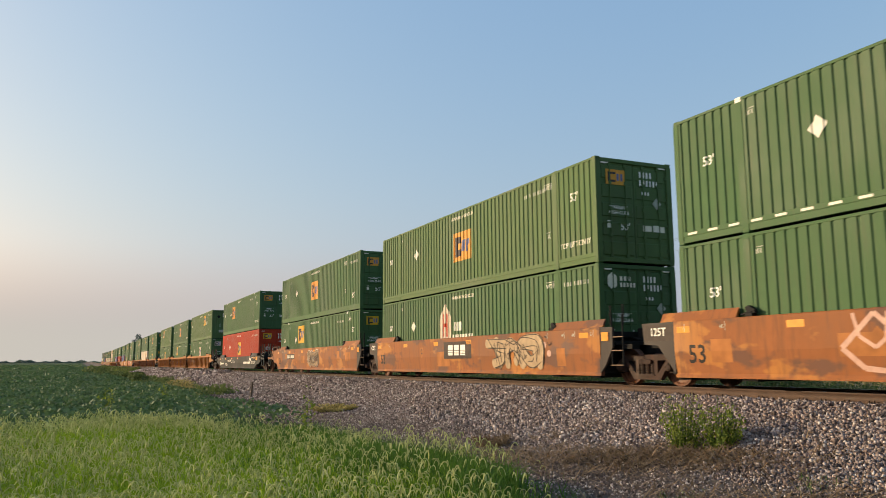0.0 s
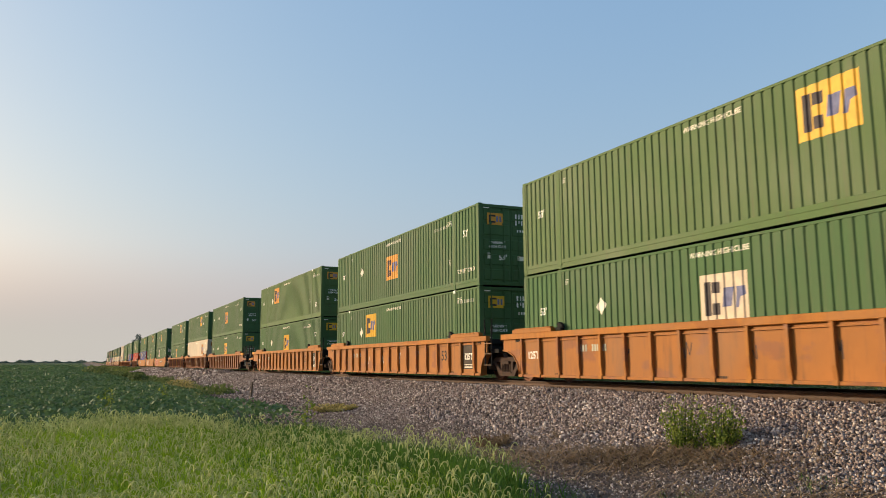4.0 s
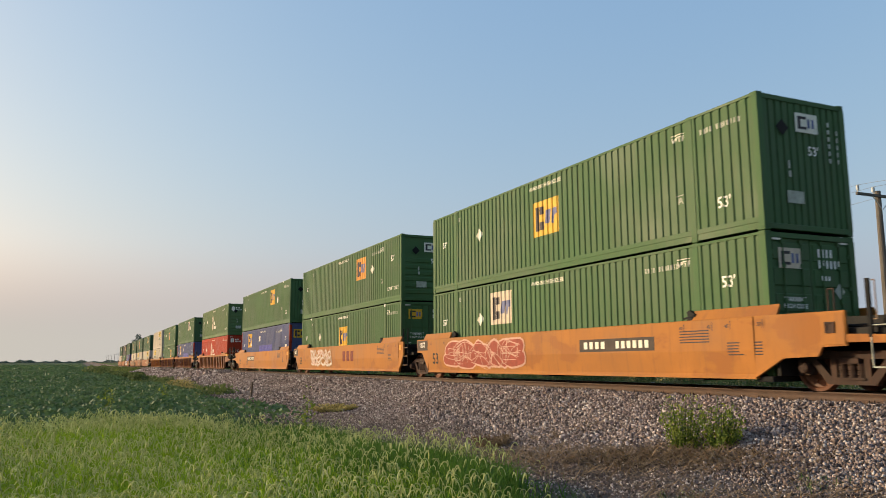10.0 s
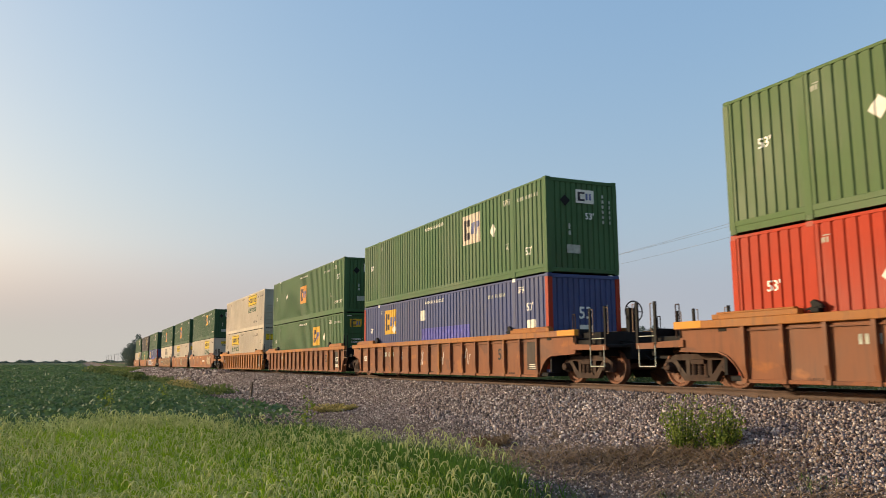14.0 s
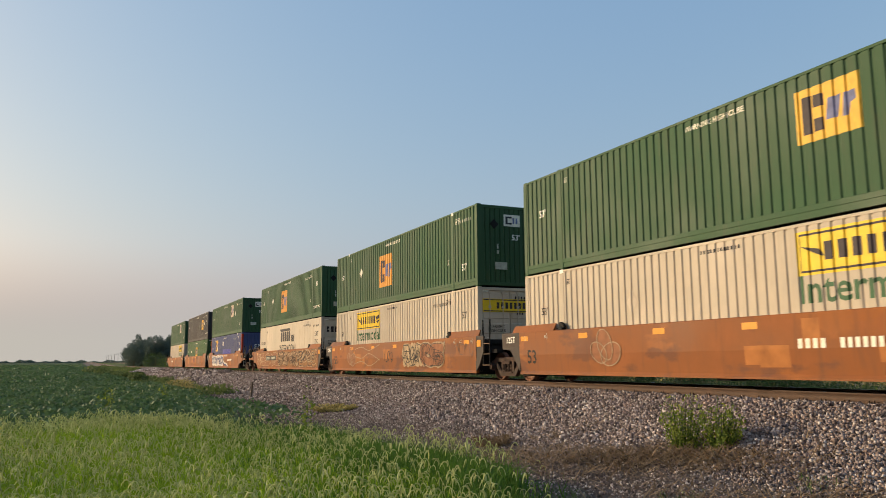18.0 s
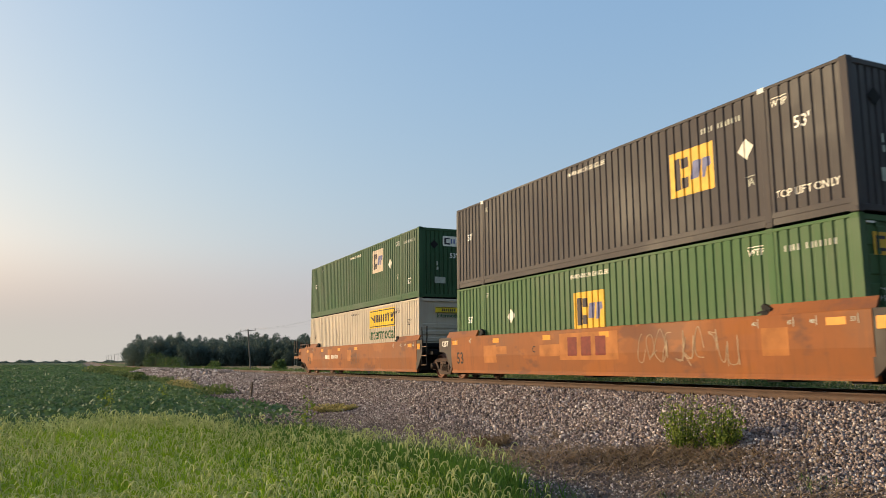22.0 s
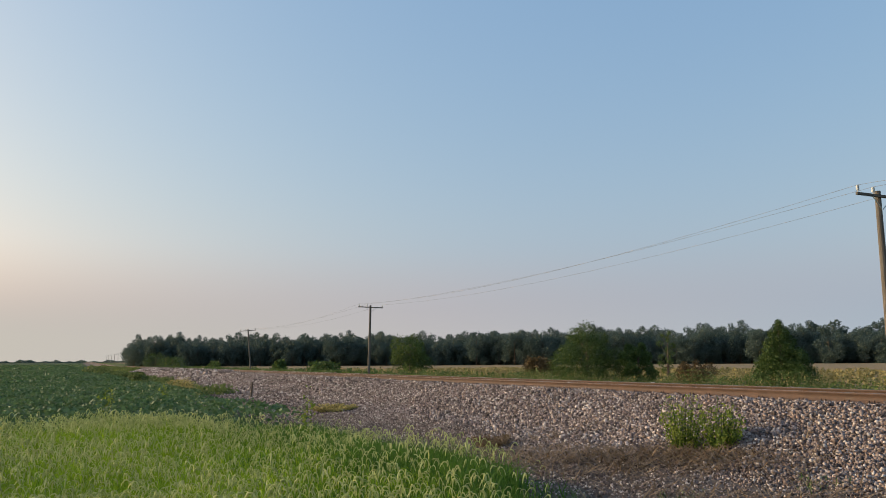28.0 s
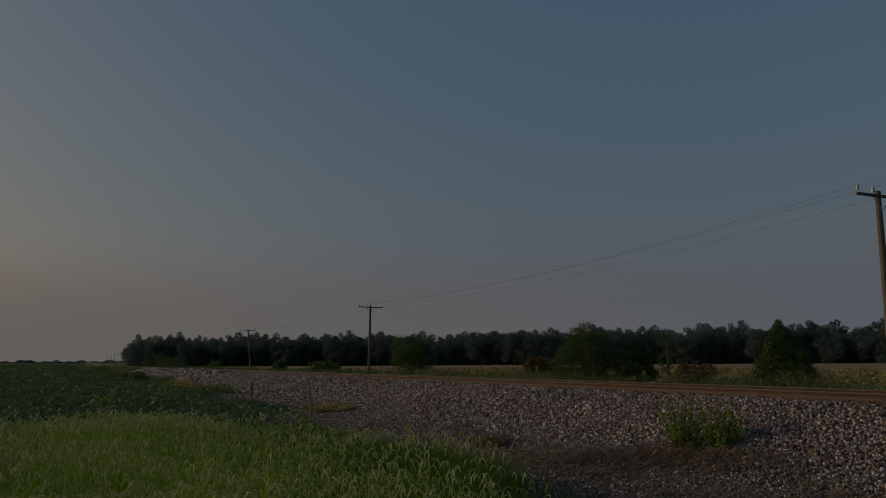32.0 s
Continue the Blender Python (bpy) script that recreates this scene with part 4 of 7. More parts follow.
def flange_mesh(kind, front):
    """Turned-out edge that follows the arch over the wheels."""
    def build(bm):
        pts = arch_line(kind, front)
        pts = [(-d, z) if front else (L + d, z) for d, z in pts]
        low = [(y, z - 0.035) for y, z in pts]
        for (a, b), (c, d) in zip(zip(pts, pts[1:]), zip(low, low[1:])):
            prism(bm, [a, b, d, c], -1.475, -1.25)
        bmesh.ops.remove_doubles(bm, verts=bm.verts, dist=1e-4)
    return mesh(("arch_flange", kind, front), build)


def chord_mesh(front, rear):
    def build(bm):
        a, b = (-1.6 if front == "F" else -0.85), L + (1.6 if rear == "F" else 1.15)
        box(bm, -1.52, -1.36, a, b, 1.28, 1.45, 0.012)
    return mesh(("top_chord", front, rear), build)


def sill_mesh(front, rear):
    def build(bm):
        box(bm, -1.5, -1.36, 0.32 if front == "F" else -0.36, L - 0.32 if rear == "F" else L + 0.12, 0.15, 0.225, 0.008)
    return mesh(("side_sill", front, rear), build)


def lip_mesh(front, rear):
    """Thin ledge on the panels below the top chord."""
    def build(bm):
        box(bm, -1.462, -1.415, 0.3 if front == "F" else -0.3, L - 0.3 if rear == "F" else L + 0.1, 1.185, 1.212)
    return mesh(("chord_lip", front, rear), build)


def tip_mesh(front):
    def build(bm):
        y0, y1 = (-1.605, -0.75) if front else (L + 0.75, L + 1.605)
        box(bm, -1.526, -1.40, y0, y1, 1.30, 1.456, 0.006)
    return mesh(("chord_tip", front), build)


def plate_panel(front):
    """Raised panel with a square hatch on the end plate of a smooth side."""
    def build(bm):
        y0, y1 = (-1.78, -1.3) if front else (L + 1.3, L + 1.78)
        box(bm, -1.513, -1.49, y0, y1, 0.86, 1.43, 0.006)
    return mesh(("end_panel", front), build)


def hatch_mesh(front):
    def build(bm):
        y = -1.5 if front else L + 1.5
        for a, b, c, d in ((-0.1, 0.1, 1.24, 1.27), (-0.1, 0.1, 1.07, 1.10), (-0.1, -0.07, 1.10, 1.24), (0.07, 0.1, 1.10, 1.24)):
            box(bm, -1.535, -1.51, y + a, y + b, c, d)
        box(bm, -1.517, -1.512, y - 0.07, y + 0.07, 1.10, 1.24)
    return mesh(("hatch", front), build)


def open_rail():
    """Low open rail of bars over the end plate."""
    def build(bm):
        box(bm, -1.47, -1.41, L - 0.35, L + 1.72, 1.66, 1.715, 0.008)
        for d in (-0.3, 0.15, 0.6, 1.05, 1.4, 1.68):
            box(bm, -1.465, -1.415, L + d - 0.03, L + d + 0.03, 1.46, 1.67)
        for d in (0.3, 1.1):
            path(bm, [(-1.44, L + d - 0.06, 1.71), (-1.44, L + d - 0.06, 1.8), (-1.44, L + d + 0.06, 1.8), (-1.44, L + d + 0.06, 1.71)], 0.012)
    return mesh("open_rail", build)


def rib_mesh():
    def build(bm):
        prism(bm, [(-1.42, 0.22), (-1.475, 0.22), (-1.52, 0.5), (-1.52, 1.28), (-1.42, 1.28)], -0.045, 0.045, "y")
        box(bm, -1.53, -1.42, -0.07, 0.07, 0.15, 0.24)
    return mesh("rib", build)


def guide_mesh(style):
    def build(bm):
        if style == "smooth":
            prism(bm, [(-1.47, 1.465), (-1.40, 1.465), (-1.335, 1.66), (-1.36, 1.68)], 0, 2.3, "y")
            for y in (0.3, 1.15, 2.0):
                prism(bm, [(-1.46, 1.47), (-1.38, 1.47), (-1.36, 1.62)], y - 0.02, y + 0.02, "y")
        else:
            box(bm, -1.50, -1.33, 0, 2.2, 1.45, 1.56, 0.01)
            box(bm, -1.47, -1.34, 0.1, 2.1, 1.56, 1.60, 0.01)
    return mesh(("container_guide", style), build)


def latch_mesh():
    def build(bm):
        box(bm, -1.46, -1.32, -0.1, 0.1, 1.46, 1.55, 0.015)
        prism(bm, [(-0.16, 1.54), (0.06, 1.54), (0.1, 1.66), (0.02, 1.70), (-0.12, 1.62)], -1.44, -1.34)
        rod(bm, (-1.43, -0.16, 1.6), (-1.43, 0.2, 1.52), 0.022, 6)
    return mesh("container_latch", build)


def well_car(u, style, paint, front, rear, label, chord=None, top=None):
    """One unit of a double-stack wagon; its containers' front end is at u. Ends: F with a truck and coupler, A joined to the next unit."""
    c = tagged(new("well_wagon"), label, "railway wagon", "wagons of the train")
    turn = Matrix.Diagonal((-1, 1, 1, 1))
    short = paint is CHARCOAL
    squash = Matrix.Translation((0, 0, 0.23 * (1 - LOW))) @ Matrix.Diagonal((1, 1, LOW, 1)) if short else Matrix()
    drop = -1.24 * (1 - LOW) if short else 0.0
    for m in (None, turn):
        if style == "smooth":
            part("well_side", smooth_side(front, rear), paint, c, (m or Matrix()) @ squash)
            for at_front, kind in ((True, front), (False, rear)):
                if kind == "A":
                    part("end_plate", joint_plate(at_front), paint if paint is YELLOW else ENDPLATE, c, m, "" if paint is YELLOW else "grimy grey-brown end plate")
        else:
            part("well_side", ribbed_panel(front, rear), paint, c, m)
            part("top_chord", chord_mesh(front, rear), chord or paint, c, m)
            part("side_sill", sill_mesh(front, rear), paint, c, m)
            part("chord_lip", lip_mesh(front, rear), paint, c, m)
            part("arch_flange", flange_mesh(front, True), paint, c, m)
            part("arch_flange", flange_mesh(rear, False), paint, c, m)
            for at_front, kind in ((True, front), (False, rear)):
                if kind == "F":
                    part("chord_tip", tip_mesh(at_front), TIP, c, m, "yellow-painted rail tip")
            r0, r1 = 0.38 if front == "F" else 0.1, L - (0.38 if rear == "F" else 0.1)
            for i in range(RIBS):
                part("rib", rib_mesh(), chord if chord and i % 5 == 2 else paint, c, (m or Matrix()) @ pose(0, r0 + i * (r1 - r0) / (RIBS - 1), 0))
        part("container_guide", guide_mesh(style), top or chord or paint, c, (m or Matrix()) @ pose(0, -0.3, drop))
        part("container_guide", guide_mesh(style), top or chord or paint, c, (m or Matrix()) @ pose(0, L - 1.75, drop))
        if style == "smooth":
            for at_front, kind in ((True, front), (False, rear)):
                if kind == "F":
                    e = part("end_panel", plate_panel(at_front), paint, c, (m or Matrix()) @ squash)
                    part("hatch", hatch_mesh(at_front), GRIME, e)
            if rear == "F" and paint in (ORANGE, OXIDE):
                part("open_rail", open_rail(), GRIME, c, m)
        for y in (POST + 0.1, L - POST - 0.1):
            part("container_latch", latch_mesh(), BLACK, c, (m or Matrix()) @ pose(0, y, drop))

    def cross(bm):
        box(bm, -1.42, 1.42, -0.2, 0.2, 0.18, 0.285, 0.01)
    for y in (0.12, POST, L / 2, L - POST, L - 0.12):
        part("floor_beam", mesh("floor_beam", cross), BLACK, c, pose(0, y, 0))

    def bulkhead(bm):
        box(bm, -1.4, 1.4, -0.04, 0.04, 0.3, 1.35)
        box(bm, -1.45, 1.45, -0.12, 0.12, 1.2, 1.36, 0.01)
        for x in (-0.9, -0.3, 0.3, 0.9):
            box(bm, x - 0.03, x + 0.03, -0.1, 0.1, 0.3, 1.2)
    part("bulkhead", mesh("bulkhead", bulkhead), BLACK, c, pose(0, -0.22, 0))
    part("bulkhead", mesh("bulkhead", bulkhead), BLACK, c, pose(0, L + 0.22, 0))
    for kind, m in ((front, pose(0, -0.26, 0)), (rear, Matrix.Translation((0, L + 0.26, 0)) @ pose(0, 0, 0, 0, 0, 180))):
        if kind == "F":
            end_full(c, m, paint, top or chord or paint)
            truck(c, -1.5 if m.translation.y < 0 else L + 1.36)
        else:
            end_joint(c, m, paint, m.translation.y < 0)
    if rear == "A":
        truck(c, L + 1.58)
    TRAIN.append((c, u, 0.0))
    return c


def end_full(c, m, paint, accent):
    """Draft sill, end platform, coupler, steps, grab irons and brake wheel beyond the well; the wagon's end lies along -y."""
    def deck(bm):
        prism(bm, [(0.0, 0.78), (0.0, 1.40), (-2.2, 1.38), (-2.3, 1.06), (-2.75, 1.04), (-2.75, 0.66), (-1.6, 0.62), (-0.6, 0.78)], -0.75, 0.75)
        box(bm, -1.36, 1.36, -2.2, 0.0, 1.02, 1.16, 0.01)
        box(bm, -1.36, 1.36, -2.3, -2.2, 0.72, 1.36, 0.01)
        box(bm, -1.46, 1.46, -2.72, -2.18, 0.95, 1.02, 0.01)
    part("end_deck", mesh("end_deck", deck), BLACK, c, m)

    both = (m, m @ Matrix.Diagonal((-1, 1, 1, 1)))

    def corner(bm):
        prism(bm, [(-1.1, 0.90), (-1.1, 1.06), (-2.1, 1.03), (-2.1, 0.90)], -1.49, -1.43)
        box(bm, -1.51, -1.41, -2.68, -2.05, 0.88, 1.02)
    for q in both:
        part("end_sill", mesh("end_sill", corner), paint, c, q)

    def coupler(bm):
        box(bm, -0.12, 0.12, -3.05, -2.7, 0.74, 0.98, 0.03)
        prism(bm, [(-0.2, -3.0), (0.2, -3.0), (0.22, -3.28), (0.05, -3.24), (-0.02, -3.38), (-0.2, -3.33)], 0.72, 1.0, "z")
        path(bm, [(0.3, -2.75, 0.8), (0.35, -3.0, 0.45), (0.3, -3.2, 0.42)], 0.03)
        path(bm, [(-0.3, -2.75, 0.75), (-0.32, -3.0, 0.62), (-0.2, -3.15, 0.7)], 0.02)
    part("coupler", mesh("coupler", coupler), BLACK, c, m)

    def steps(bm):
        x = -1.5
        path(bm, [(x, -2.02, 0.98), (x, -2.02, 0.47), (x, -2.6, 0.47), (x, -2.6, 0.98)], 0.014)

    def post_a(bm):
        box(bm, -1.5, -1.45, -2.69, -2.62, 0.98, 2.0)

    def post_b(bm):
        box(bm, -1.5, -1.45, -2.04, -1.97, 0.98, 1.98)
        box(bm, -1.48, -0.5, -2.05, -1.99, 1.0, 1.06)

    def loop(bm):
        path(bm, [(-1.49, -2.74, 1.3), (-1.49, -2.80, 1.3), (-1.49, -2.80, 1.96), (-1.49, -2.74, 1.96)], 0.012)

    def post_c(bm):
        path(bm, [(-1.46, -1.2, 1.1), (-1.46, -1.2, 1.86), (-1.46, -1.32, 1.86), (-1.46, -1.32, 1.1)], 0.014)

    def rail_bar(bm):
        path(bm, [(-1.47, -2.02, 1.18), (-1.47, -2.62, 1.18)], 0.012)
    for q in both:
        part("step", mesh("end_step", steps), MARK_FADED, c, q, "white-painted sill step")
        gp = part("grab_post", mesh("grab_post", post_a), BLACK, c, q)
        part("grab_loop", mesh("grab_loop", loop), RUNG, gp)
        gp = part("grab_post", mesh("inner_post", post_b), BLACK, c, q)
        part("grab_loop", mesh("grab_loop", loop), RUNG, gp, pose(0, 0.65, -0.02))
        part("grab_iron", mesh("grab_iron", post_c), GRIME, c, q)
        part("handrail", mesh("handrail", rail_bar), MARK_FADED, c, q)

    def valve(bm):
        box(bm, -0.9, -0.45, -0.6, -0.2, 1.16, 1.5, 0.02)

    def tank(bm):
        lathe(bm, [(-0.45, 0.05), (-0.42, 0.13), (0.42, 0.13), (0.45, 0.05)], 14)

    def pipe(bm):
        path(bm, [(-1.2, -0.2, 1.2), (-1.2, -1.9, 1.2), (-0.5, -2.5, 1.1), (-0.3, -2.75, 0.9)], 0.025)

    def cylinder(bm):
        rod(bm, (-1.15, -0.5, 1.26), (-1.15, -1.0, 1.26), 0.11, 12)
    part("brake_valve", mesh("brake_valve", valve), BLACK, c, m)
    at_front, n = m.translation.y < 0, len(WAGONS)
    high = at_front and paint is OXIDE
    part("air_tank", mesh("air_tank", tank), BLACK, c, m @ pose(-0.75 if high else 0.65, -1.0 if high else -0.5, 1.62 if high else 1.3, 0, 0, 90 if high else 0))
    part("brake_pipe", mesh("brake_pipe", pipe), BLACK, c, m)
    part("brake_cylinder", mesh("brake_cylinder", cylinder), GRIME, c, m)
    if (n, at_front) in {(12, False), (19, False), (22, False), (14, True), (20, True)}:
        def wheel(bm):
            n = 20
            for k in range(n):
                a, b = 2 * math.pi * k / n, 2 * math.pi * (k + 1) / n
                rod(bm, (0.28 * math.cos(a), 0, 0.28 * math.sin(a)), (0.28 * math.cos(b), 0, 0.28 * math.sin(b)), 0.018, 6)
            for k in range(5):
                a = 2 * math.pi * k / 5
                rod(bm, (0, 0, 0), (0.28 * math.cos(a), 0.03, 0.28 * math.sin(a)), 0.013, 6)
            rod(bm, (0, -0.03, 0), (0, 0.2, 0), 0.03, 8)
            box(bm, -0.1, 0.1, 0.08, 0.22, -0.8, 0.1)
        part("brake_wheel", mesh("brake_wheel", wheel), BLACK, c, m @ (pose(-0.3, -2.35, 1.9) if at_front else pose(0.5, -1.45, 2.0)))


def end_joint(c, m, paint, front):
    """Articulated end: cone-shaped sill over the shared truck, ladder and hoses."""
    def sill(bm):
        prism(bm, [(0.0, 0.72), (0.0, 1.12), (-0.6, 1.1), (-1.28, 1.0), (-1.28, 0.8), (-0.5, 0.66)], -0.4, 0.4)
        box(bm, -1.4, 1.4, -0.5, 0.0, 1.0, 1.1, 0.01)
        for x in (-1.1, 1.1):
            box(bm, x - 0.12, x + 0.12, -0.9, 0.0, 0.9, 1.02)
    part("end_sill", mesh("joint_sill", sill), BLACK, c, m)
    if front:
        def ladder(bm):
            x = -1.46
            for y in (-0.42, -0.86):
                path(bm, [(x, y, 0.48), (x, y, 1.75)], 0.022)
            for z in (0.5, 0.86, 1.2):
                path(bm, [(x, -0.42, z), (x, -0.86, z)], 0.016)
            path(bm, [(x, -0.36, 1.5), (x, -0.36, 1.98), (x, -0.42, 1.98), (x, -0.42, 1.45)], 0.012)
            path(bm, [(x, -0.92, 1.5), (x, -0.92, 1.98), (x, -0.86, 1.98), (x, -0.86, 1.45)], 0.012)

        def rung(bm):
            path(bm, [(-1.485, -0.4, 0), (-1.485, -0.88, 0)], 0.014)
        for q in (m, m @ Matrix.Diagonal((-1, 1, 1, 1))):
            ld = part("ladder", mesh("joint_ladder", ladder), BLACK, c, q)
            for z in (0.5, 0.86, 1.2):
                part("rung", mesh("joint_rung", rung), RUNG, ld, pose(0, 0, z), "worn brown rung")

        def hose(bm):
            path(bm, [(0.8, -0.3, 1.2), (0.85, -0.9, 1.05), (0.8, -1.6, 1.2)], 0.025)

        def valve(bm):
            box(bm, -0.4, 0.3, -0.45, -0.1, 1.1, 1.45, 0.02)
        part("air_hose", mesh("air_hose", hose), BLACK, c, m)
        part("air_hose", mesh("air_hose", hose), BLACK, c, m @ pose(-1.5, 0, 0))
        part("brake_valve", mesh("joint_valve", valve), BLACK, c, m)


def tail_device(c):
    """Red end-of-train unit on the last coupler, with its hose."""
    def body(bm):
        box(bm, -0.16, 0.16, -0.1, 0.12, 0.0, 0.4, 0.04)
        box(bm, -0.05, 0.05, -0.06, 0.06, 0.4, 0.52, 0.02)
    t = part("tail_device", mesh("tail_device", body), SIGNAL_RED, c, pose(0, L + 3.42, 1.0), "red end-of-train device on the coupler")

    def hose(bm):
        path(bm, [(0.2, 0.0, 0.1), (0.28, -0.02, -0.3), (0.24, 0.0, -0.62), (0.14, 0.02, -0.5)], 0.03)
    part("air_hose", mesh("tail_hose", hose), BLACK, t)


# ---- the train, from its head to its tail ----
GOLD, YEL, CRM, RUSTGOLD = MARK_GOLD, MARK_YELLOW, MARK_BONE, MARK_OCHRE
Z1, Z2 = 0.29, 0.305 + H
U = [-2.47, 16.75, 36.07, 59.5, 82.74, 101.87, 121.2, 144.4, 163.63, 182.95, 206.2, 225.69, 245.01, 268.19, 291.44, 310.84, 330.04, 353.32, 372.64, 391.72, 415.33, 434.42, 454.07]
# style, paint, front end, rear end, chord colour
CARS = [("smooth", ORANGE, "A", "A"), ("smooth", ORANGE, "A", "A"), ("smooth", ORANGE, "A", "F"), ("smooth", CHARCOAL, "F", "F"),
        ("ribbed", AMBER, "F", "A"), ("ribbed", AMBER, "A", "A"), ("ribbed", AMBER, "A", "F"),
        ("ribbed", RUSTY, "F", "A"), ("ribbed", RUSTY, "A", "A"), ("ribbed", RUSTY, "A", "F"),
        ("smooth", YELLOW, "F", "A"), ("smooth", YELLOW, "A", "A"), ("smooth", YELLOW, "A", "F"), ("ribbed", RUSTY, "F", "F"),
        ("ribbed", RUSTY, "F", "A"), ("ribbed", RUSTY, "A", "A"), ("ribbed", AMBER, "A", "F"),
        ("smooth", OXIDE, "F", "A"), ("smooth", OXIDE, "A", "A"), ("smooth", OXIDE, "A", "F"),
        ("smooth", OXIDE, "F", "A"), ("smooth", OXIDE, "A", "A"), ("smooth", OXIDE, "A", "F")]
CAR_WORDS = {ORANGE: "weathered orange smooth-sided well wagon with faded patches", CHARCOAL: "charcoal black smooth-sided well wagon with white markings",
             AMBER: "amber orange ribbed well wagon with yellow top rail", RUSTY: "rust-brown ribbed well wagon with vertical stakes",
             YELLOW: "clean bright orange smooth-sided well wagon", OXIDE: "red-brown smooth-sided well wagon with graffiti"}
WAGONS = []
for u, (style, paint, fr, re) in zip(U, CARS):
    WAGONS.append(well_car(u, style, paint, fr, re, CAR_WORDS[paint], chord=YELLOW if paint is AMBER else AMBER if style == "ribbed" else None))

tail_device(WAGONS[-1])

# loads: upper and lower: paint, end, logo, place of the logo, its ground colour
LOADS = [((GREEN, "doors", "square", (8.1, 1.6), GOLD), (GREEN, "doors", "square", (5.0, 1.75), YEL)),
         ((GREEN_OLIVE, "doors", "square", (8.12, 1.55), GOLD), (GREEN, "doors", "house", (8.97, 1.67), None)),
         ((GREEN, "doors", "square", (8.19, 1.6), GOLD), (GREEN, "doors", "square", (11.03, 2.05), YEL)),
         ((GREEN, "doors", "square", (10.95, 1.83), GOLD), (RED, "doors", "square", (7.8, 1.55), YEL)),
         ((GREEN_OLIVE, "upright", "square", (5.18, 2.05), YEL), (GREEN, "doors", "square", (8.02, 1.63), CRM)),
         ((GREEN, "doors", "square", (8.28, 1.55), GOLD), (GREEN, "doors", "square", (10.99, 2.03), YEL)),
         ((GREEN_OLIVE, "doors", "square", (11.03, 2.05), GOLD), (GREEN, "doors", "square", (7.97, 1.62), YEL)),
         ((GREEN, "doors", "square", (8.1, 1.61), GOLD), (GREEN, "doors", "square", (8.01, 1.65), YEL)),
         ((GREEN, "upright", "square", (5.31, 2.1), YEL), (WHITE, "doors", "square", (3.72, 1.9), RUSTGOLD)),
         ((GREEN, "level", "square", (5.25, 2.05), YEL), (GREEN, "doors", "square", (9.18, 1.79), YEL)),
         ((GREEN, "upright", "square", (8.08, 1.64), YEL), (GREEN, "doors", "square", (10.86, 2.05), CRM)),
         ((GREEN, "level", "square", (5.28, 1.95), GOLD), (GREEN, "doors", "square", (8.04, 1.62), YEL)),
         ((GREEN, "upright", "square", (5.18, 2.05), YEL), (BLUE, "doors", "square", (12.81, 2.1), YEL)),
         ((GREEN_OLIVE, "level", "hex", (8.5, 1.53), None), (RED, "doors", "house", (8.7, 1.67), None)),
         ((GREEN, "upright", "square", (4.9, 2.05), CRM), (BLUE, "upright", "square", (12.77, 2.07), YEL)),
         ((GREEN, "upright", "square", (8.16, 1.55), GOLD), (GREEN, "doors", "square", (5.11, 1.84), YEL)),
         ((WHITE, "level", "banner", (4.52, 2.0), None), (WHITE, "doors", "banner", (11.35, 1.95), None)),
         ((GREEN_DEEP, "upright", "square", (5.26, 2.0), YEL), (WHITE, "level", "banner", (4.54, 1.95), None)),
         ((GREEN_DEEP, "upright", "square", (8.95, 1.5), GOLD), (WHITE, "doors", "banner", (11.24, 1.95), None)),
         ((GREEN_DEEP, "upright", "square", (9.0, 1.5), GOLD), (WHITE, "doors", "grey", (7.76, 1.95), None)),
         ((GREEN_DEEP, "upright", "square", (4.85, 2.05), CRM), (BLUE, "upright", "square", (12.74, 2.03), YEL)),
         ((BROWN, "upright", "square", (4.06, 1.65), YEL), (GREEN, "doors", "square", (8.14, 1.65), YEL)),
         ((GREEN_DEEP, "upright", "square", (4.86, 2.05), CRM), (WHITE, "level", "banner", (4.3, 1.95), None))]
PAINT_WORDS = {GREEN: "green", GREEN_DEEP: "deep green", GREEN_OLIVE: "faded olive green", RED: "orange-red", BLUE: "dull blue", BROWN: "dark brown", WHITE: "off-white"}
LOGO_WORDS = {"square": "square logo", "hex": "white hexagon logo", "house": "white house logo", "banner": "yellow banner logo", "grey": "grey block logo"}
BACK_WORDS = {RUSTGOLD: "brownish orange", GOLD: "orange", YEL: "yellow", CRM: "cream"}
for i, (u, pair) in enumerate(zip(U, LOADS)):
    for level, (paint, end, logo, at, back) in enumerate(pair):
        words = f"{PAINT_WORDS[paint]} container, {BACK_WORDS[back] + ' ' if back else ''}{LOGO_WORDS[logo]}, {'stacked on another' if level == 0 else 'in a well wagon'}"
        seam = paint is WHITE and logo in ("square", "grey")
        box_ = container("c", u, Z2 if level == 0 else Z1, paint, words, end, logo, at, back, style="seamed" if seam else "ribbed",
                  post=RED if paint is BLUE else None, number=i + level)
        if i == 0 and level == 0:                # pale reflective dashes along the foot
            for k in range(26):
                part("reflector", mesh("foot_dash", lambda bm: box(bm, -W / 2 + 0.001, -W / 2 + 0.006, -0.14, 0.14, 0.2, 0.25)), MARK_CREAM, box_, pose(0, 0.45 + k * 0.61, 0))



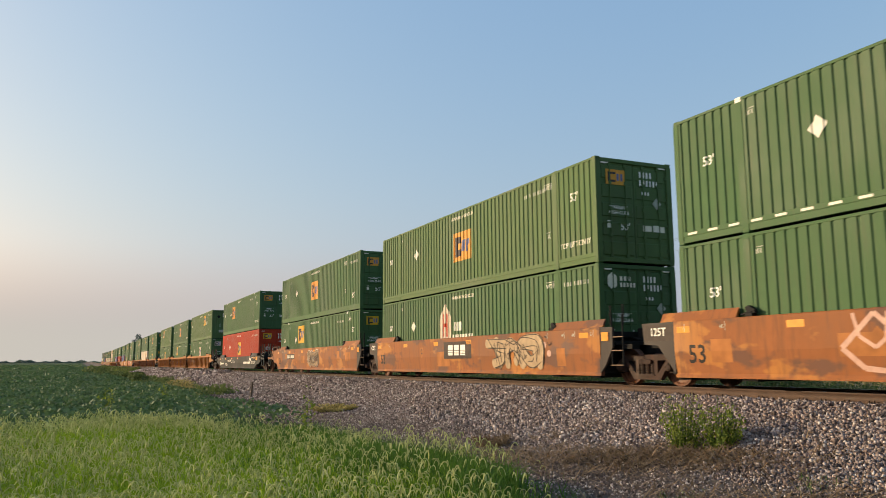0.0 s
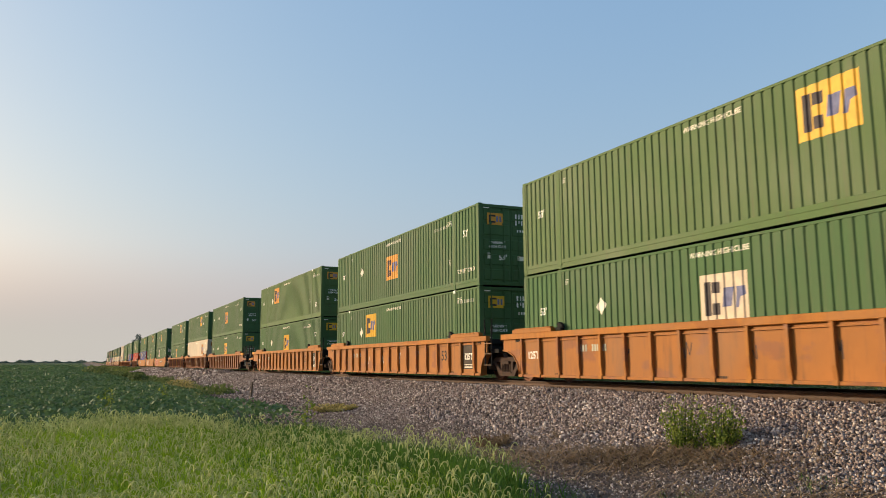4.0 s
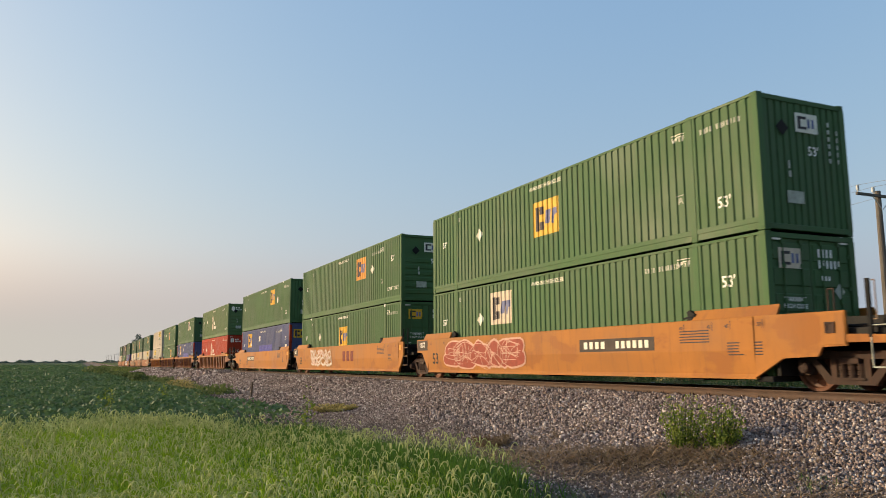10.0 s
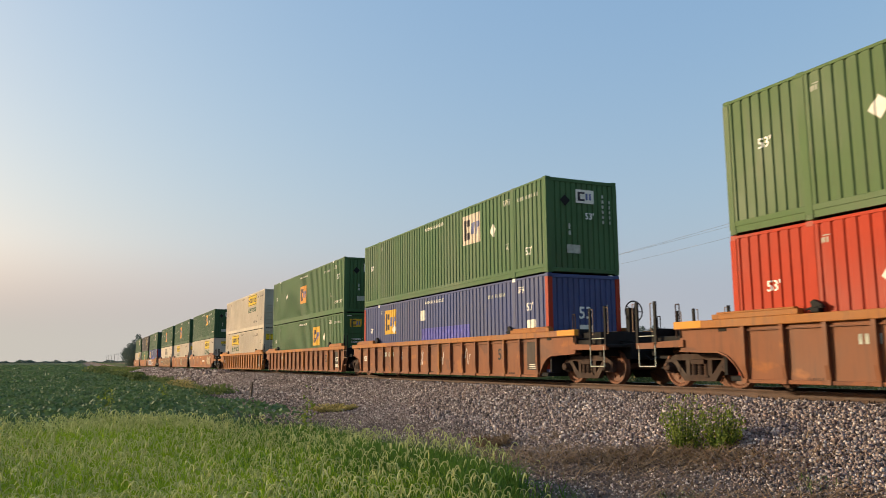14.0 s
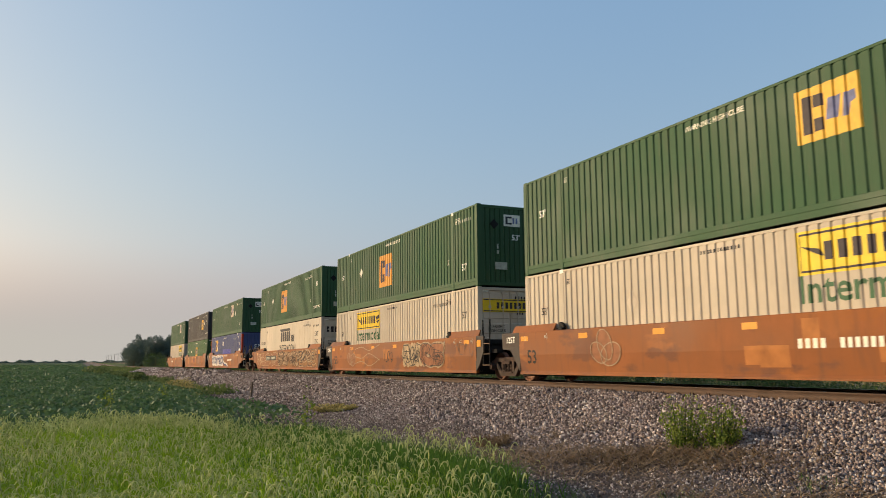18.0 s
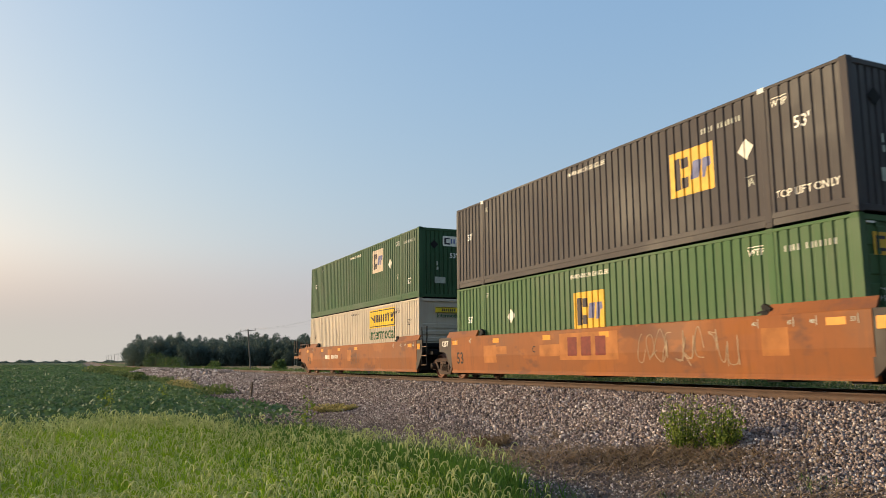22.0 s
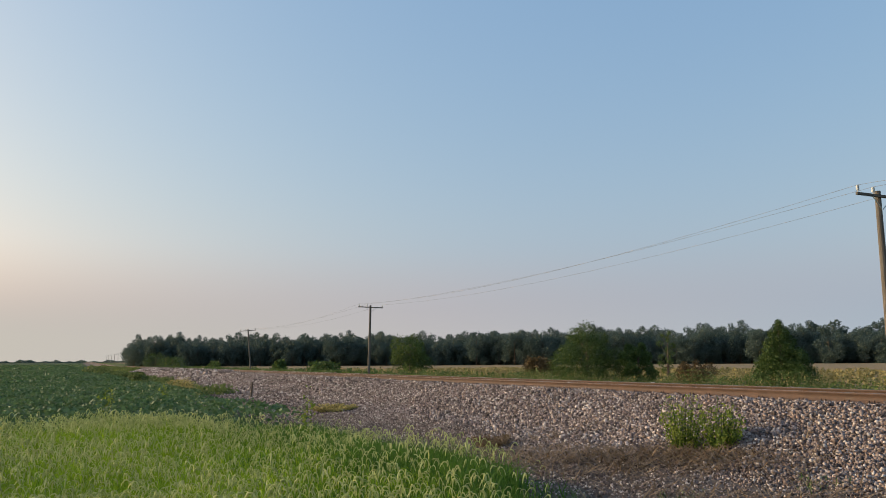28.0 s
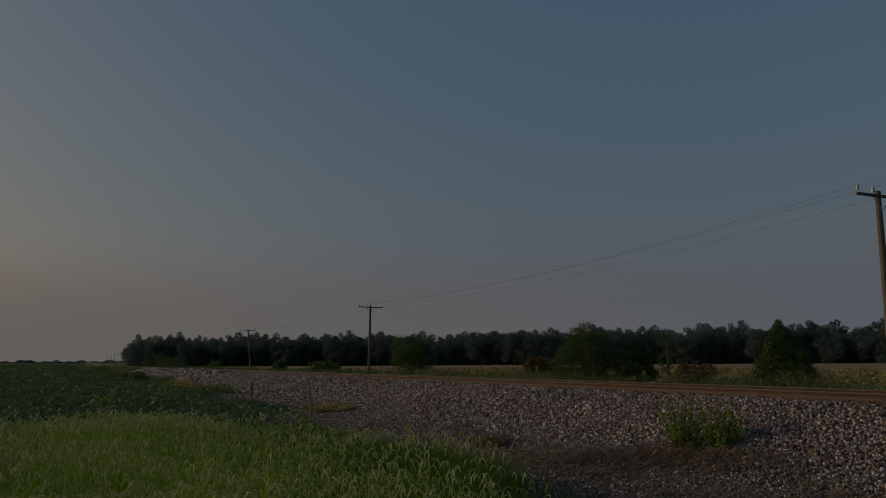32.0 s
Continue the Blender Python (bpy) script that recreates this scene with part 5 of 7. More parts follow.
# ---- paint and chalk on the wagons ----
def wagon_mark(i, name, key, items, y, z, mat, lift=0.004, label=""):
    """Marks on a wagon's near side round (y, z), in the wagon's own space."""
    style = CARS[i][0]
    full = ("wagonmark", key, round(y, 2), round(z, 2), style, lift)
    if full not in MESHES:
        bm = shape2d(items)
        for v in bm.verts:
            v.co = Vector((v.co.z, y - v.co.x, min(1.42, max(0.36, z + v.co.y))))
        if style == "smooth":
            bmesh.ops.bisect_plane(bm, geom=bm.verts[:] + bm.edges[:] + bm.faces[:], plane_co=(0, 0, 0.8), plane_no=(0, 0, 1), dist=1e-5)
        for v in bm.verts:
            out = float(np.interp(v.co.z, [0.33, 0.8, 1.5], [1.475, 1.52, 1.52])) if style == "smooth" else 1.42
            if (v.co.y > L + 0.05 or v.co.y < 0.25 and CARS[i][2] == "F" or v.co.y > L - 0.25 and CARS[i][3] == "F") and style == "smooth":
                out = 1.515 if v.co.y < -1.25 or v.co.y > L + 1.25 else 1.50
            v.co.x = -out - lift - v.co.x
        me = bpy.data.meshes.new("mark")
        bm.to_mesh(me)
        bm.free()
        MESHES[full] = me
    low = Matrix.Translation((0, 0, 0.23 * (1 - LOW))) @ Matrix.Diagonal((1, 1, LOW, 1)) if CARS[i][1] is CHARCOAL else None
    return part(name, MESHES[full], mat, WAGONS[i], low, label)


def ribbon(pts, w):
    """A painted line of width w through pts, as quads."""
    out = []
    for (ax, ay), (bx, by) in zip(pts, pts[1:]):
        d = math.hypot(bx - ax, by - ay) or 1
        nx, ny = -(by - ay) / d * w / 2, (bx - ax) / d * w / 2
        out.append(("poly", ((ax + nx, ay + ny), (bx + nx, by + ny), (bx - nx, by - ny), (ax - nx, ay - ny))))
    return out


def swirl(rng):
    """A few turns of a free sprayed line in a unit cell; it spells nothing."""
    pts, a = [], rng.uniform(0, 6.28)
    for k in range(rng.randint(5, 7)):
        r = rng.uniform(0.25, 0.55)
        pts.append((r * math.cos(a) * 0.8, max(-0.5, min(0.5, r * math.sin(a) * 1.1))))
        a += rng.choice((-1, 1, 1)) * rng.uniform(0.9, 1.9)
    return pts


def bend(pts, n=5):
    """A smooth line through pts."""
    out = []
    for k in range(len(pts) - 1):
        p0, p1, p2, p3 = pts[max(0, k - 1)], pts[k], pts[k + 1], pts[min(len(pts) - 1, k + 2)]
        for q in range(n):
            t = q / n
            out.append(tuple(0.5 * (2 * b + (c - a) * t + (2 * a - 5 * b + 4 * c - d) * t * t + (3 * b - a - 3 * c + d) * t ** 3) for a, b, c, d in zip(p0, p1, p2, p3)))
    return out + [pts[-1]]


def fat(pts, w):
    """A thick line with rounded joints."""
    out = ribbon(pts, w)
    for x, y in pts:
        out.append(("poly", [(x + w / 2 * math.cos(a * math.pi / 4), y + w / 2 * math.sin(a * math.pi / 4)) for a in range(8)]))
    return out


def graffiti(i, seed, y0, y1, fill, line, z0=0.42, z1=1.38, letters=5, width=0.035, inner=None, mass=False):
    """Fat sprayed letter-like forms with an outline from y1 to y0 along a wagon's side."""
    rng = random.Random(seed)
    w, h = abs(y1 - y0), z1 - z0
    under, fills, lines = [], [], []
    cell = w / letters
    body = min(0.34, cell * 0.42)
    for k in range(letters):
        cx = -w / 2 + cell * (k + 0.5)
        st = swirl(rng)
        pts = [(cx + x * cell * 1.05 + rng.uniform(-0.05, 0.05) * cell, y * (h - body) * rng.uniform(0.85, 1.0) + rng.uniform(-0.03, 0.03)) for x, y in st]
        sm = bend(pts, 4)
        under += fat(sm, body + 2 * width)
        fills += fat(sm, body)
        if inner:
            lines += ribbon(bend([(x + 0.04, y - 0.05) for x, y in pts], 4), width)
        else:
            lines += ribbon(bend([(cx + rng.uniform(-0.5, 0.5) * cell, rng.uniform(-0.5, 0.5) * h) for _ in range(4)], 4), width * 0.7)
    if mass:                                     # one ragged painted mass behind the forms, crossed by free lines
        n = letters * 3
        top = [h / 2 * rng.uniform(0.55, 1.0) for _ in range(n + 1)]
        low = [-h / 2 * rng.uniform(0.6, 1.0) for _ in range(n + 1)]
        xs = [-w / 2 + w * (k + (rng.uniform(-0.3, 0.3) if 0 < k < n else 0)) / n for k in range(n + 1)]
        under = []
        for k in range(n):
            fills.append(("poly", ((xs[k], low[k]), (xs[k + 1], low[k + 1]), (xs[k + 1], top[k + 1]), (xs[k], top[k]))))
        under += ribbon(list(zip(xs, [v + width for v in top])), width * 2.5) + ribbon(list(zip(xs, [v - width for v in low])), width * 2.5)
        for k in range(letters * 3):
            cx = -w / 2 + w * (k + 0.5) / (letters * 3)
            lines += ribbon(bend([(cx + x * cell * 0.7, yy * h * 0.85) for x, yy in swirl(rng)], 4), width * rng.uniform(0.7, 1.8))
    y, z = (y0 + y1) / 2, (z0 + z1) / 2
    if fill:
        wagon_mark(i, "graffiti_outline", ("gu", seed), under, y, z, line, 0.004, "sprayed graffiti outline")
        wagon_mark(i, "graffiti_fill", ("gf", seed), fills, y, z, fill, 0.012, "sprayed graffiti letter shapes")
        wagon_mark(i, "graffiti_line", ("gl", seed), lines, y, z, inner or line, 0.02)
    else:
        thin = []
        for k in range(letters * 2):
            cx = -w / 2 + w * (k + 0.5) / (letters * 2)
            st = swirl(rng)
            thin += ribbon(bend([(cx + x * cell * 0.8, yy * h * 0.9) for x, yy in st], 5), width)
        wagon_mark(i, "graffiti_line", ("gl", seed), thin, y, z, line, 0.004, "thin sprayed scrawl")


# strokes of free letter-like forms in a unit cell: round, hooked and angular ones
STROKES = [([(-0.32, -0.5), (-0.3, 0.0), (-0.24, 0.5)], [(-0.28, 0.44), (0.3, 0.42), (0.34, 0.08), (-0.2, 0.0)], [(-0.1, 0.0), (0.2, -0.2), (0.42, -0.5)]),
           ([(0.36, 0.38), (-0.1, 0.5), (-0.38, 0.1), (-0.28, -0.42), (0.38, -0.4)], [(-0.3, 0.02), (0.24, 0.04)]),
           ([(-0.4, 0.5), (-0.2, -0.1), (0.0, -0.48), (0.2, 0.0), (0.38, 0.5)],),
           ([(0.34, 0.44), (-0.2, 0.46), (-0.28, 0.12), (0.26, -0.1), (0.24, -0.44), (-0.38, -0.42)],),
           ([(-0.36, 0.46), (0.0, 0.5), (0.4, 0.42)], [(0.02, 0.46), (0.0, 0.0), (-0.08, -0.5)]),
           ([(-0.3, 0.5), (-0.36, -0.1), (-0.2, -0.46), (0.24, -0.44), (0.36, -0.05), (0.32, 0.5)],),
           ([(0.0, 0.48), (-0.36, 0.2), (-0.34, -0.3), (0.02, -0.5), (0.36, -0.24), (0.34, 0.24), (0.0, 0.48)],)]


def beside(pts, d):
    """The line through pts, moved sideways by d."""
    out = []
    for k, (x, y) in enumerate(pts):
        (ax, ay), (bx, by) = pts[max(0, k - 1)], pts[min(len(pts) - 1, k + 1)]
        n = math.hypot(bx - ax, by - ay) or 1
        out.append((x - (by - ay) / n * d, y + (bx - ax) / n * d))
    return out


def mural(i, seed, y0, y1, n, fill, under, line, z0=0.36, z1=1.41, body=0.2, rim=0.07, pen=0.025, slant=0.12, ground=None, shine=None, tail=0.0, angular=False):
    """A broad sprayed piece: interlocked letter-like strokes with a rim, outlines and shine; it spells nothing."""
    rng = random.Random(seed)
    w, h = abs(y1 - y0), z1 - z0
    cell = w / n
    back, rims, fills, lines, shines = [], [], [], [], []
    if ground:                                   # ragged cloud behind
        m = n * 4
        xs = [-w / 2 + w * k / m for k in range(m + 1)]
        top = [h / 2 * rng.uniform(0.6, 1.0) for _ in xs]
        low = [-h / 2 * rng.uniform(0.8, 1.0) for _ in xs]
        back = [("poly", ((xs[k], low[k]), (xs[k + 1], low[k + 1]), (xs[k + 1], top[k + 1]), (xs[k], top[k]))) for k in range(m)]
    order = [rng.randrange(len(STROKES)) for _ in range(n)]
    for k in range(n):
        cx = -w / 2 + cell * (k + 0.5)
        sx, sz = cell * rng.uniform(1.2, 1.7), (h - body - 2 * rim) * rng.uniform(0.9, 1.0)
        mx, mz = rng.choice((-1, 1)), rng.choice((-1, 1))
        for st in (*STROKES[order[k]], swirl(rng)):
            raw = [(cx + mx * x * sx + slant * y * h + rng.uniform(-0.1, 0.1) * cell, max(-0.5, min(0.5, mz * y * rng.uniform(0.8, 1.1))) * sz) for x, y in st]
            pts = raw if angular else bend(raw, 5)
            bb = body * rng.uniform(0.8, 1.15)
            rims += fat(pts, bb + 2 * rim)
            fills += fat(pts, bb)
            for sd in (-1, 1):
                lines += ribbon(beside(pts, sd * (bb / 2 + 0.2 * rim)), pen)
            shines += ribbon(beside(pts, bb * 0.2), pen * 1.3)
        for _ in range(2):                       # arrows and flourishes between the forms
            a = (cx + rng.uniform(-0.5, 0.5) * cell, rng.uniform(-0.5, 0.5) * h * 0.8)
            lines += ribbon(bend([a, (a[0] + rng.uniform(-0.3, 0.3) * cell, a[1] + rng.uniform(-0.4, 0.4) * h * 0.6), (a[0] + rng.uniform(-0.6, 0.6) * cell, rng.uniform(-0.45, 0.45) * h)], 4), pen)
    if tail:                                     # a low streak that runs out behind the last form
        pts = bend([(w / 2 - 0.2, 0.1 * h), (w / 2 + tail * 0.4, -0.28 * h), (w / 2 + tail * 0.7, -0.3 * h), (w / 2 + tail, -0.46 * h)], 5)
        rims += fat(pts, 0.2)
        fills += fat([(x - 0.12, z - 0.1) for x, z in pts[:-2]], 0.15)
    y, z = (y0 + y1) / 2, (z0 + z1) / 2
    if back:
        wagon_mark(i, "graffiti_fill", ("mb", i, seed), back, y, z, ground, 0.003, "sprayed graffiti background")
    wagon_mark(i, "graffiti_outline", ("mr", i, seed), rims, y, z, under, 0.011, "sprayed graffiti rim")
    wagon_mark(i, "graffiti_fill", ("mf", i, seed), fills, y, z, fill, 0.019, "sprayed graffiti letter shapes")
    wagon_mark(i, "graffiti_line", ("ml", i, seed), lines, y, z, line, 0.027)
    if shine:
        wagon_mark(i, "graffiti_line", ("ms", i, seed), shines, y, z, shine, 0.03)


def doodle(i, y, z, fill, line, long=0.0):
    """Overlapping ovals in a pale line, with an open sweep beside them."""
    def oval(cx, cz, rx, rz, turn):
        out = []
        for k in range(25):
            a = 2 * math.pi * k / 24
            u, v = rx * math.cos(a), rz * math.sin(a)
            out.append((cx + u * math.cos(turn) - v * math.sin(turn), cz + u * math.sin(turn) + v * math.cos(turn)))
        return out
    ovals = [oval(-0.35, 0.12, 0.28, 0.42, 0.5), oval(-0.62, -0.08, 0.36, 0.24, -0.5), oval(-0.12, -0.12, 0.42, 0.28, 0.3)]
    wagon_mark(i, "graffiti_fill", ("df", i), [("poly", o[:-1]) for o in ovals], y, z, fill, 0.004, "faint sprayed oval shapes")
    lines = [r for o in ovals for r in ribbon(o, 0.03)]
    if long:
        for zz, bow in ((0.38, 0.08), (0.05, -0.1), (-0.3, 0.1)):
            lines += ribbon(bend([(0.2, zz), (0.2 + long * 0.3, zz + bow), (0.2 + long * 0.6, zz - bow), (0.2 + long, zz + 2 * bow)], 6), 0.035)
    wagon_mark(i, "graffiti_line", ("dl", i), lines, y, z, line, 0.013)


def chalk(i, seed, y0, y1, mat, n=4, z0=0.5, z1=1.15, width=0.022):
    """Thin scrawled tags, panel by panel."""
    rng = random.Random(seed)
    for k in range(n):
        y = y0 + (y1 - y0) * (k + 0.5) / n
        x, pts = -0.3, []
        for s in range(9):
            pts.append((x, rng.uniform(-0.5, 0.5) * (z1 - z0)))
            x += rng.uniform(-0.04, 0.14)
        fine = []
        for (ax, ay), (bx, by) in zip(pts, pts[1:]):
            for q in range(4):
                f = q / 4
                f = f * f * (3 - 2 * f)
                fine.append((ax + (bx - ax) * q / 4, ay + (by - ay) * f))
        wagon_mark(i, "chalk_tag", ("chalk", seed, k), ribbon(fine, width), y, (z0 + z1) / 2, mat, 0.004)


SPRAY_WHITE = plain("sprayed white", (0.60, 0.56, 0.52), rough=0.7, var=0.2)
SPRAY_CREAM = plain("sprayed cream", (0.38, 0.275, 0.17), rough=0.7, var=0.18)
SPRAY_GREY = plain("sprayed warm grey", (0.30, 0.21, 0.135), rough=0.7, var=0.3)
SPRAY_MAROON = plain("sprayed maroon", (0.27, 0.06, 0.04), rough=0.7, var=0.2)
SPRAY_BLUE = plain("sprayed navy blue", (0.06, 0.07, 0.17), rough=0.7, var=0.25)
SPRAY_BLACK = plain("sprayed black", (0.03, 0.025, 0.025), rough=0.7)
SPRAY_PINK = plain("sprayed pale pink", (0.52, 0.32, 0.25), rough=0.7, var=0.15)
OCHRE = plain("sprayed pale ochre", (0.24, 0.10, 0.05), rough=0.7, var=0.15)
BRONZE = plain("sprayed bronze", (0.26, 0.125, 0.05), rough=0.7, var=0.2, scale=2.0)
TAN = plain("sprayed pale tan", (0.36, 0.235, 0.14), rough=0.7, var=0.25, scale=2.0)
DEEP_BROWN = plain("sprayed deep brown", (0.07, 0.035, 0.02), rough=0.7)
FADED = plain("faded orange patch", (0.32, 0.122, 0.035), rough=0.7, var=0.25, scale=2.5)
FADED_DARK = plain("dark stained patch", (0.14, 0.075, 0.05), rough=0.75, var=0.3, scale=2.5)
PLATE = plain("dark stencil plate", (0.045, 0.031, 0.026), rough=0.6)


def number_plate(i, y, z, w, plate=True, mat=None, h=0.2, over=0.004):
    """Reporting marks as plain blocks."""
    if plate:
        wagon_mark(i, "stencil_plate", ("plate", w), [("rect", -w / 2, -h * 0.8, w / 2, h * 0.8)], y, z, PLATE, over)
    wagon_mark(i, "marking", ("repo", w), bars(-w * 0.43, -w * 0.1, 0, h * 0.9, 4, 0.4) + bars(w * 0.02, w * 0.46, 0, h * 0.9, 6, 0.4), y, z, mat or MARK_CREAM, over + 0.005)


for i, (style, paint, fr, re) in enumerate(CARS):
    rng = random.Random(100 + i)
    if style == "smooth":
        wagon_mark(i, "lettering", "s53", [("text", "53", 0.55, 0, 0)], 15.5, 0.72, MARK_WHITE if paint is CHARCOAL else MARK_BLACK)
        if fr == "A":
            wagon_mark(i, "reflector", "endsq", [("rect", -0.14, -0.11, 0.14, 0.11)], -0.47, 1.22, MARK_AMBER, 0.012)
        if re == "A":
            def board(bm):
                box(bm, -1.508, -1.50, L + 0.1, L + 1.1, 1.05, 1.43)
            part("end_board", mesh("end_board", board), PLATE, WAGONS[i])
            wagon_mark(i, "lettering", "s125", [("text", "125T", 0.26, 0, 0)], L + 0.6, 1.25, MARK_WHITE, 0.012)
        for y, txt in ((0.1, "53"), (0.95, "48"), (1.45, "45"), (2.3, "40"), (L - 0.2, "53"), (L - 1.4, "45")):
            wagon_mark(i, "lettering", "d" + txt, [("text", txt, 0.11, 0, 0), ("rect", 0.09, -0.08, 0.105, 0.1)], y, 1.3, MARK_WHITE if paint is CHARCOAL else MARK_DARK if paint is YELLOW else MARK_FADED)
        for y in (0.45, 7.2, 9.9, 12.9, 15.9):
            if paint is not YELLOW:
                wagon_mark(i, "reflector", ("refl", y < 1), [("rect", -0.2, -0.07, 0.2, 0.07)], y, 1.28, MARK_AMBER)
        for k in range(3 if paint in (YELLOW, CHARCOAL) else 0):
            wagon_mark(i, "marking", "lines", [("rect", -0.45, 0.06 * n, 0.45, 0.06 * n + 0.025) for n in range(5)], (0.5, 1.9, 12.6)[k], (0.7, 0.98, 0.5)[k], MARK_DARK if paint is YELLOW else MARK_WHITE if paint is CHARCOAL else FADED, 0.006)
        if paint in (ORANGE, OXIDE):
            for k in range(4):
                y, z = rng.uniform(0.5, 15.6), rng.uniform(0.6, 1.2)
                w, h = rng.uniform(0.3, 0.9), rng.uniform(0.12, 0.28)
                wagon_mark(i, "faded_patch", ("fade", i, k), [("rect", -w * 0.6, -h, w * 0.6, h)], y, z, FADED, 0.0025)
    else:
        wagon_mark(i, "lettering", "r53", [("text", "53", 0.5, 0, 0)], 2.6, 0.82, MARK_BLACK)
        wagon_mark(i, "stencil_plate", "rplate", [("rect", -0.42, -0.46, 0.42, 0.44)], 0.62, 0.76, PLATE)
        wagon_mark(i, "lettering", "r125", [("text", "125T", 0.3, 0, 0)], 0.62 if i % 2 else 15.5, 0.78, MARK_WHITE, 0.008)
        wagon_mark(i, "marking", "rlines", [("rect", -0.3, 0.05 * n, 0.3, 0.05 * n + 0.02) for n in range(3)], 0.62, 0.4, MARK_CREAM, 0.008)
        number_plate(i, 12.6, 0.95, 1.5, False, MARK_FADED, 0.2)
        chalk(i, 40 + i, 4.0, 12.0, SPRAY_WHITE if i in (5, 6, 7, 14) else MARK_DARK if i == 4 else SPRAY_GREY, 4)

# what sets single wagons apart
wagon_mark(0, "graffiti_outline", "bigdia", ribbon([(-0.75, -0.1), (-0.1, 0.5), (0.55, -0.1), (0.1, -0.5), (-0.35, -0.45), (-0.75, -0.1)], 0.1) + ribbon([(-0.5, 0.5), (-0.4, 0.1), (-0.1, -0.1), (0.1, 0.05), (0.15, 0.5)], 0.07), 11.2, 0.9, SPRAY_PINK, 0.006)
wagon_mark(0, "graffiti_fill", "smalldia", [("poly", ((-0.2, 0), (0, 0.22), (0.2, 0), (0, -0.25)))], 11.25, 0.95, FADED, 0.005)
wagon_mark(1, "stencil_plate", "owner", [("rect", -1.1, -0.3, 1.1, 0.3)], 8.1, 1.02, PLATE)
wagon_mark(1, "logo_mark", "ownerbars", bars(-0.72, 0.76, 0, 0.36, 3, 0.24), 8.1, 1.02, MARK_WHITE, 0.008)
wagon_mark(1, "logo_mark", "ownerlines", [("rect", -0.95, z, 0.95, z + 0.018) for z in (-0.2, -0.14, -0.08, -0.02)], 8.1, 1.02, PLATE, 0.011)
wagon_mark(1, "stencil_plate", "shield", [("poly", ((-0.14, 0.18), (0.14, 0.18), (0.16, -0.05), (0.0, -0.24), (-0.16, -0.05)))], 11.24, 0.99, FADED)
wagon_mark(1, "lettering", "class", [("text", "C", 0.26, 0, 0)], 11.24, 1.0, MARK_DARK, 0.008)
mural(1, 5, 2.6, 5.7, 3, SPRAY_CREAM, SPRAY_CREAM, SPRAY_BLACK, 0.36, 1.41, body=0.3, rim=0.03, pen=0.022)
graffiti(1, 25, 2.0, 2.9, None, SPRAY_BLACK, 1.0, 1.4, letters=2, width=0.018)
wagon_mark(1, "graffiti_fill", "dots", [("poly", [(x + 0.12 * math.cos(a * 0.785), z + 0.1 * math.sin(a * 0.785)) for a in range(8)]) for x, z in ((-0.1, 0.12), (0.15, -0.12))], 2.3, 0.95, SPRAY_PINK)
number_plate(2, 12.6, 1.0, 1.9)
mural(2, 6, 6.4, 8.6, 3, SPRAY_GREY, SPRAY_WHITE, SPRAY_BLACK, body=0.2, rim=0.04, pen=0.02)
number_plate(3, 11.05, 1.06, 1.75, False, None, 0.24)
wagon_mark(3, "logo_mark", "script", bars(-1.35, 1.35, 0, 0.24, 17, 0.3), 3.2, 0.8, MARK_WHITE)
wagon_mark(3, "logo_mark", "script2", bars(-0.85, 0.85, 0, 0.17, 12, 0.22) + [("poly", ((-1.15, -0.15), (-0.95, -0.2), (-0.9, 0.25), (-1.1, 0.2)))], 14.6, 0.72, MARK_CREAM)
wagon_mark(3, "lettering", "weight", [("text", "LT WT  54000", 0.13, 0, 0.09), ("text", "LD LMT 166000", 0.13, 0, -0.09)], 9.0, 0.9, MARK_WHITE)
wagon_mark(3, "lettering", "classh", [("text", "H", 0.16, 0, 0)] + ribbon([(-0.2, -0.2), (0.2, -0.2), (0.2, 0.2), (-0.2, 0.2), (-0.2, -0.2)], 0.02), 9.95, 1.05, MARK_WHITE)
wagon_mark(6, "graffiti_outline", "panelwhite", ribbon([(-0.3, 0.3), (-0.2, -0.05), (0, 0.15), (0.1, -0.2), (0.3, -0.3), (0.35, -0.1), (0.15, -0.15)], 0.05), 0.62, 0.8, SPRAY_WHITE, 0.012)
for k, y in enumerate((3.55, 4.55, 5.55, 6.55, 7.55)):
    graffiti(8, 60 + k, y - 0.42, y + 0.42, SPRAY_GREY, SPRAY_BLACK, 0.4, 1.2, 2, 0.03)
mural(10, 9, 9.3, 14.5, 5, SPRAY_MAROON, SPRAY_PINK, SPRAY_PINK, body=0.42, rim=0.06, pen=0.02)
number_plate(10, 4.7, 1.0, 3.0, h=0.2)
mural(11, 10, 9.3, 13.3, 6, SPRAY_WHITE, SPRAY_CREAM, SPRAY_PINK, body=0.08, rim=0.05, pen=0.02, slant=0.3)
wagon_mark(11, "logo_mark", "ownerred", bars(-0.95, 0.95, 0, 0.5, 3, 0.3), 6.4, 0.93, MARK_RUST)
wagon_mark(13, "logo_mark", "owner13", bars(-0.55, 0.55, 0, 0.28, 3, 0.35), 3.9, 0.86, MARK_FADED)
number_plate(12, 11.2, 0.98, 2.7, h=0.2)
graffiti(17, 12, 0.3, 2.8, SPRAY_CREAM, SPRAY_BLACK, letters=3, width=0.025)
number_plate(17, 5.2, 0.9, 2.0, False)
doodle(18, 12.6, 0.86, OCHRE, SPRAY_GREY, 3.4)
doodle(17, 11.6, 0.9, OCHRE, SPRAY_GREY, 0.0)
mural(18, 14, 4.35, 6.1, 3, SPRAY_CREAM, SPRAY_CREAM, SPRAY_BLACK, body=0.26, rim=0.05, pen=0.028, slant=-0.1, angular=True)
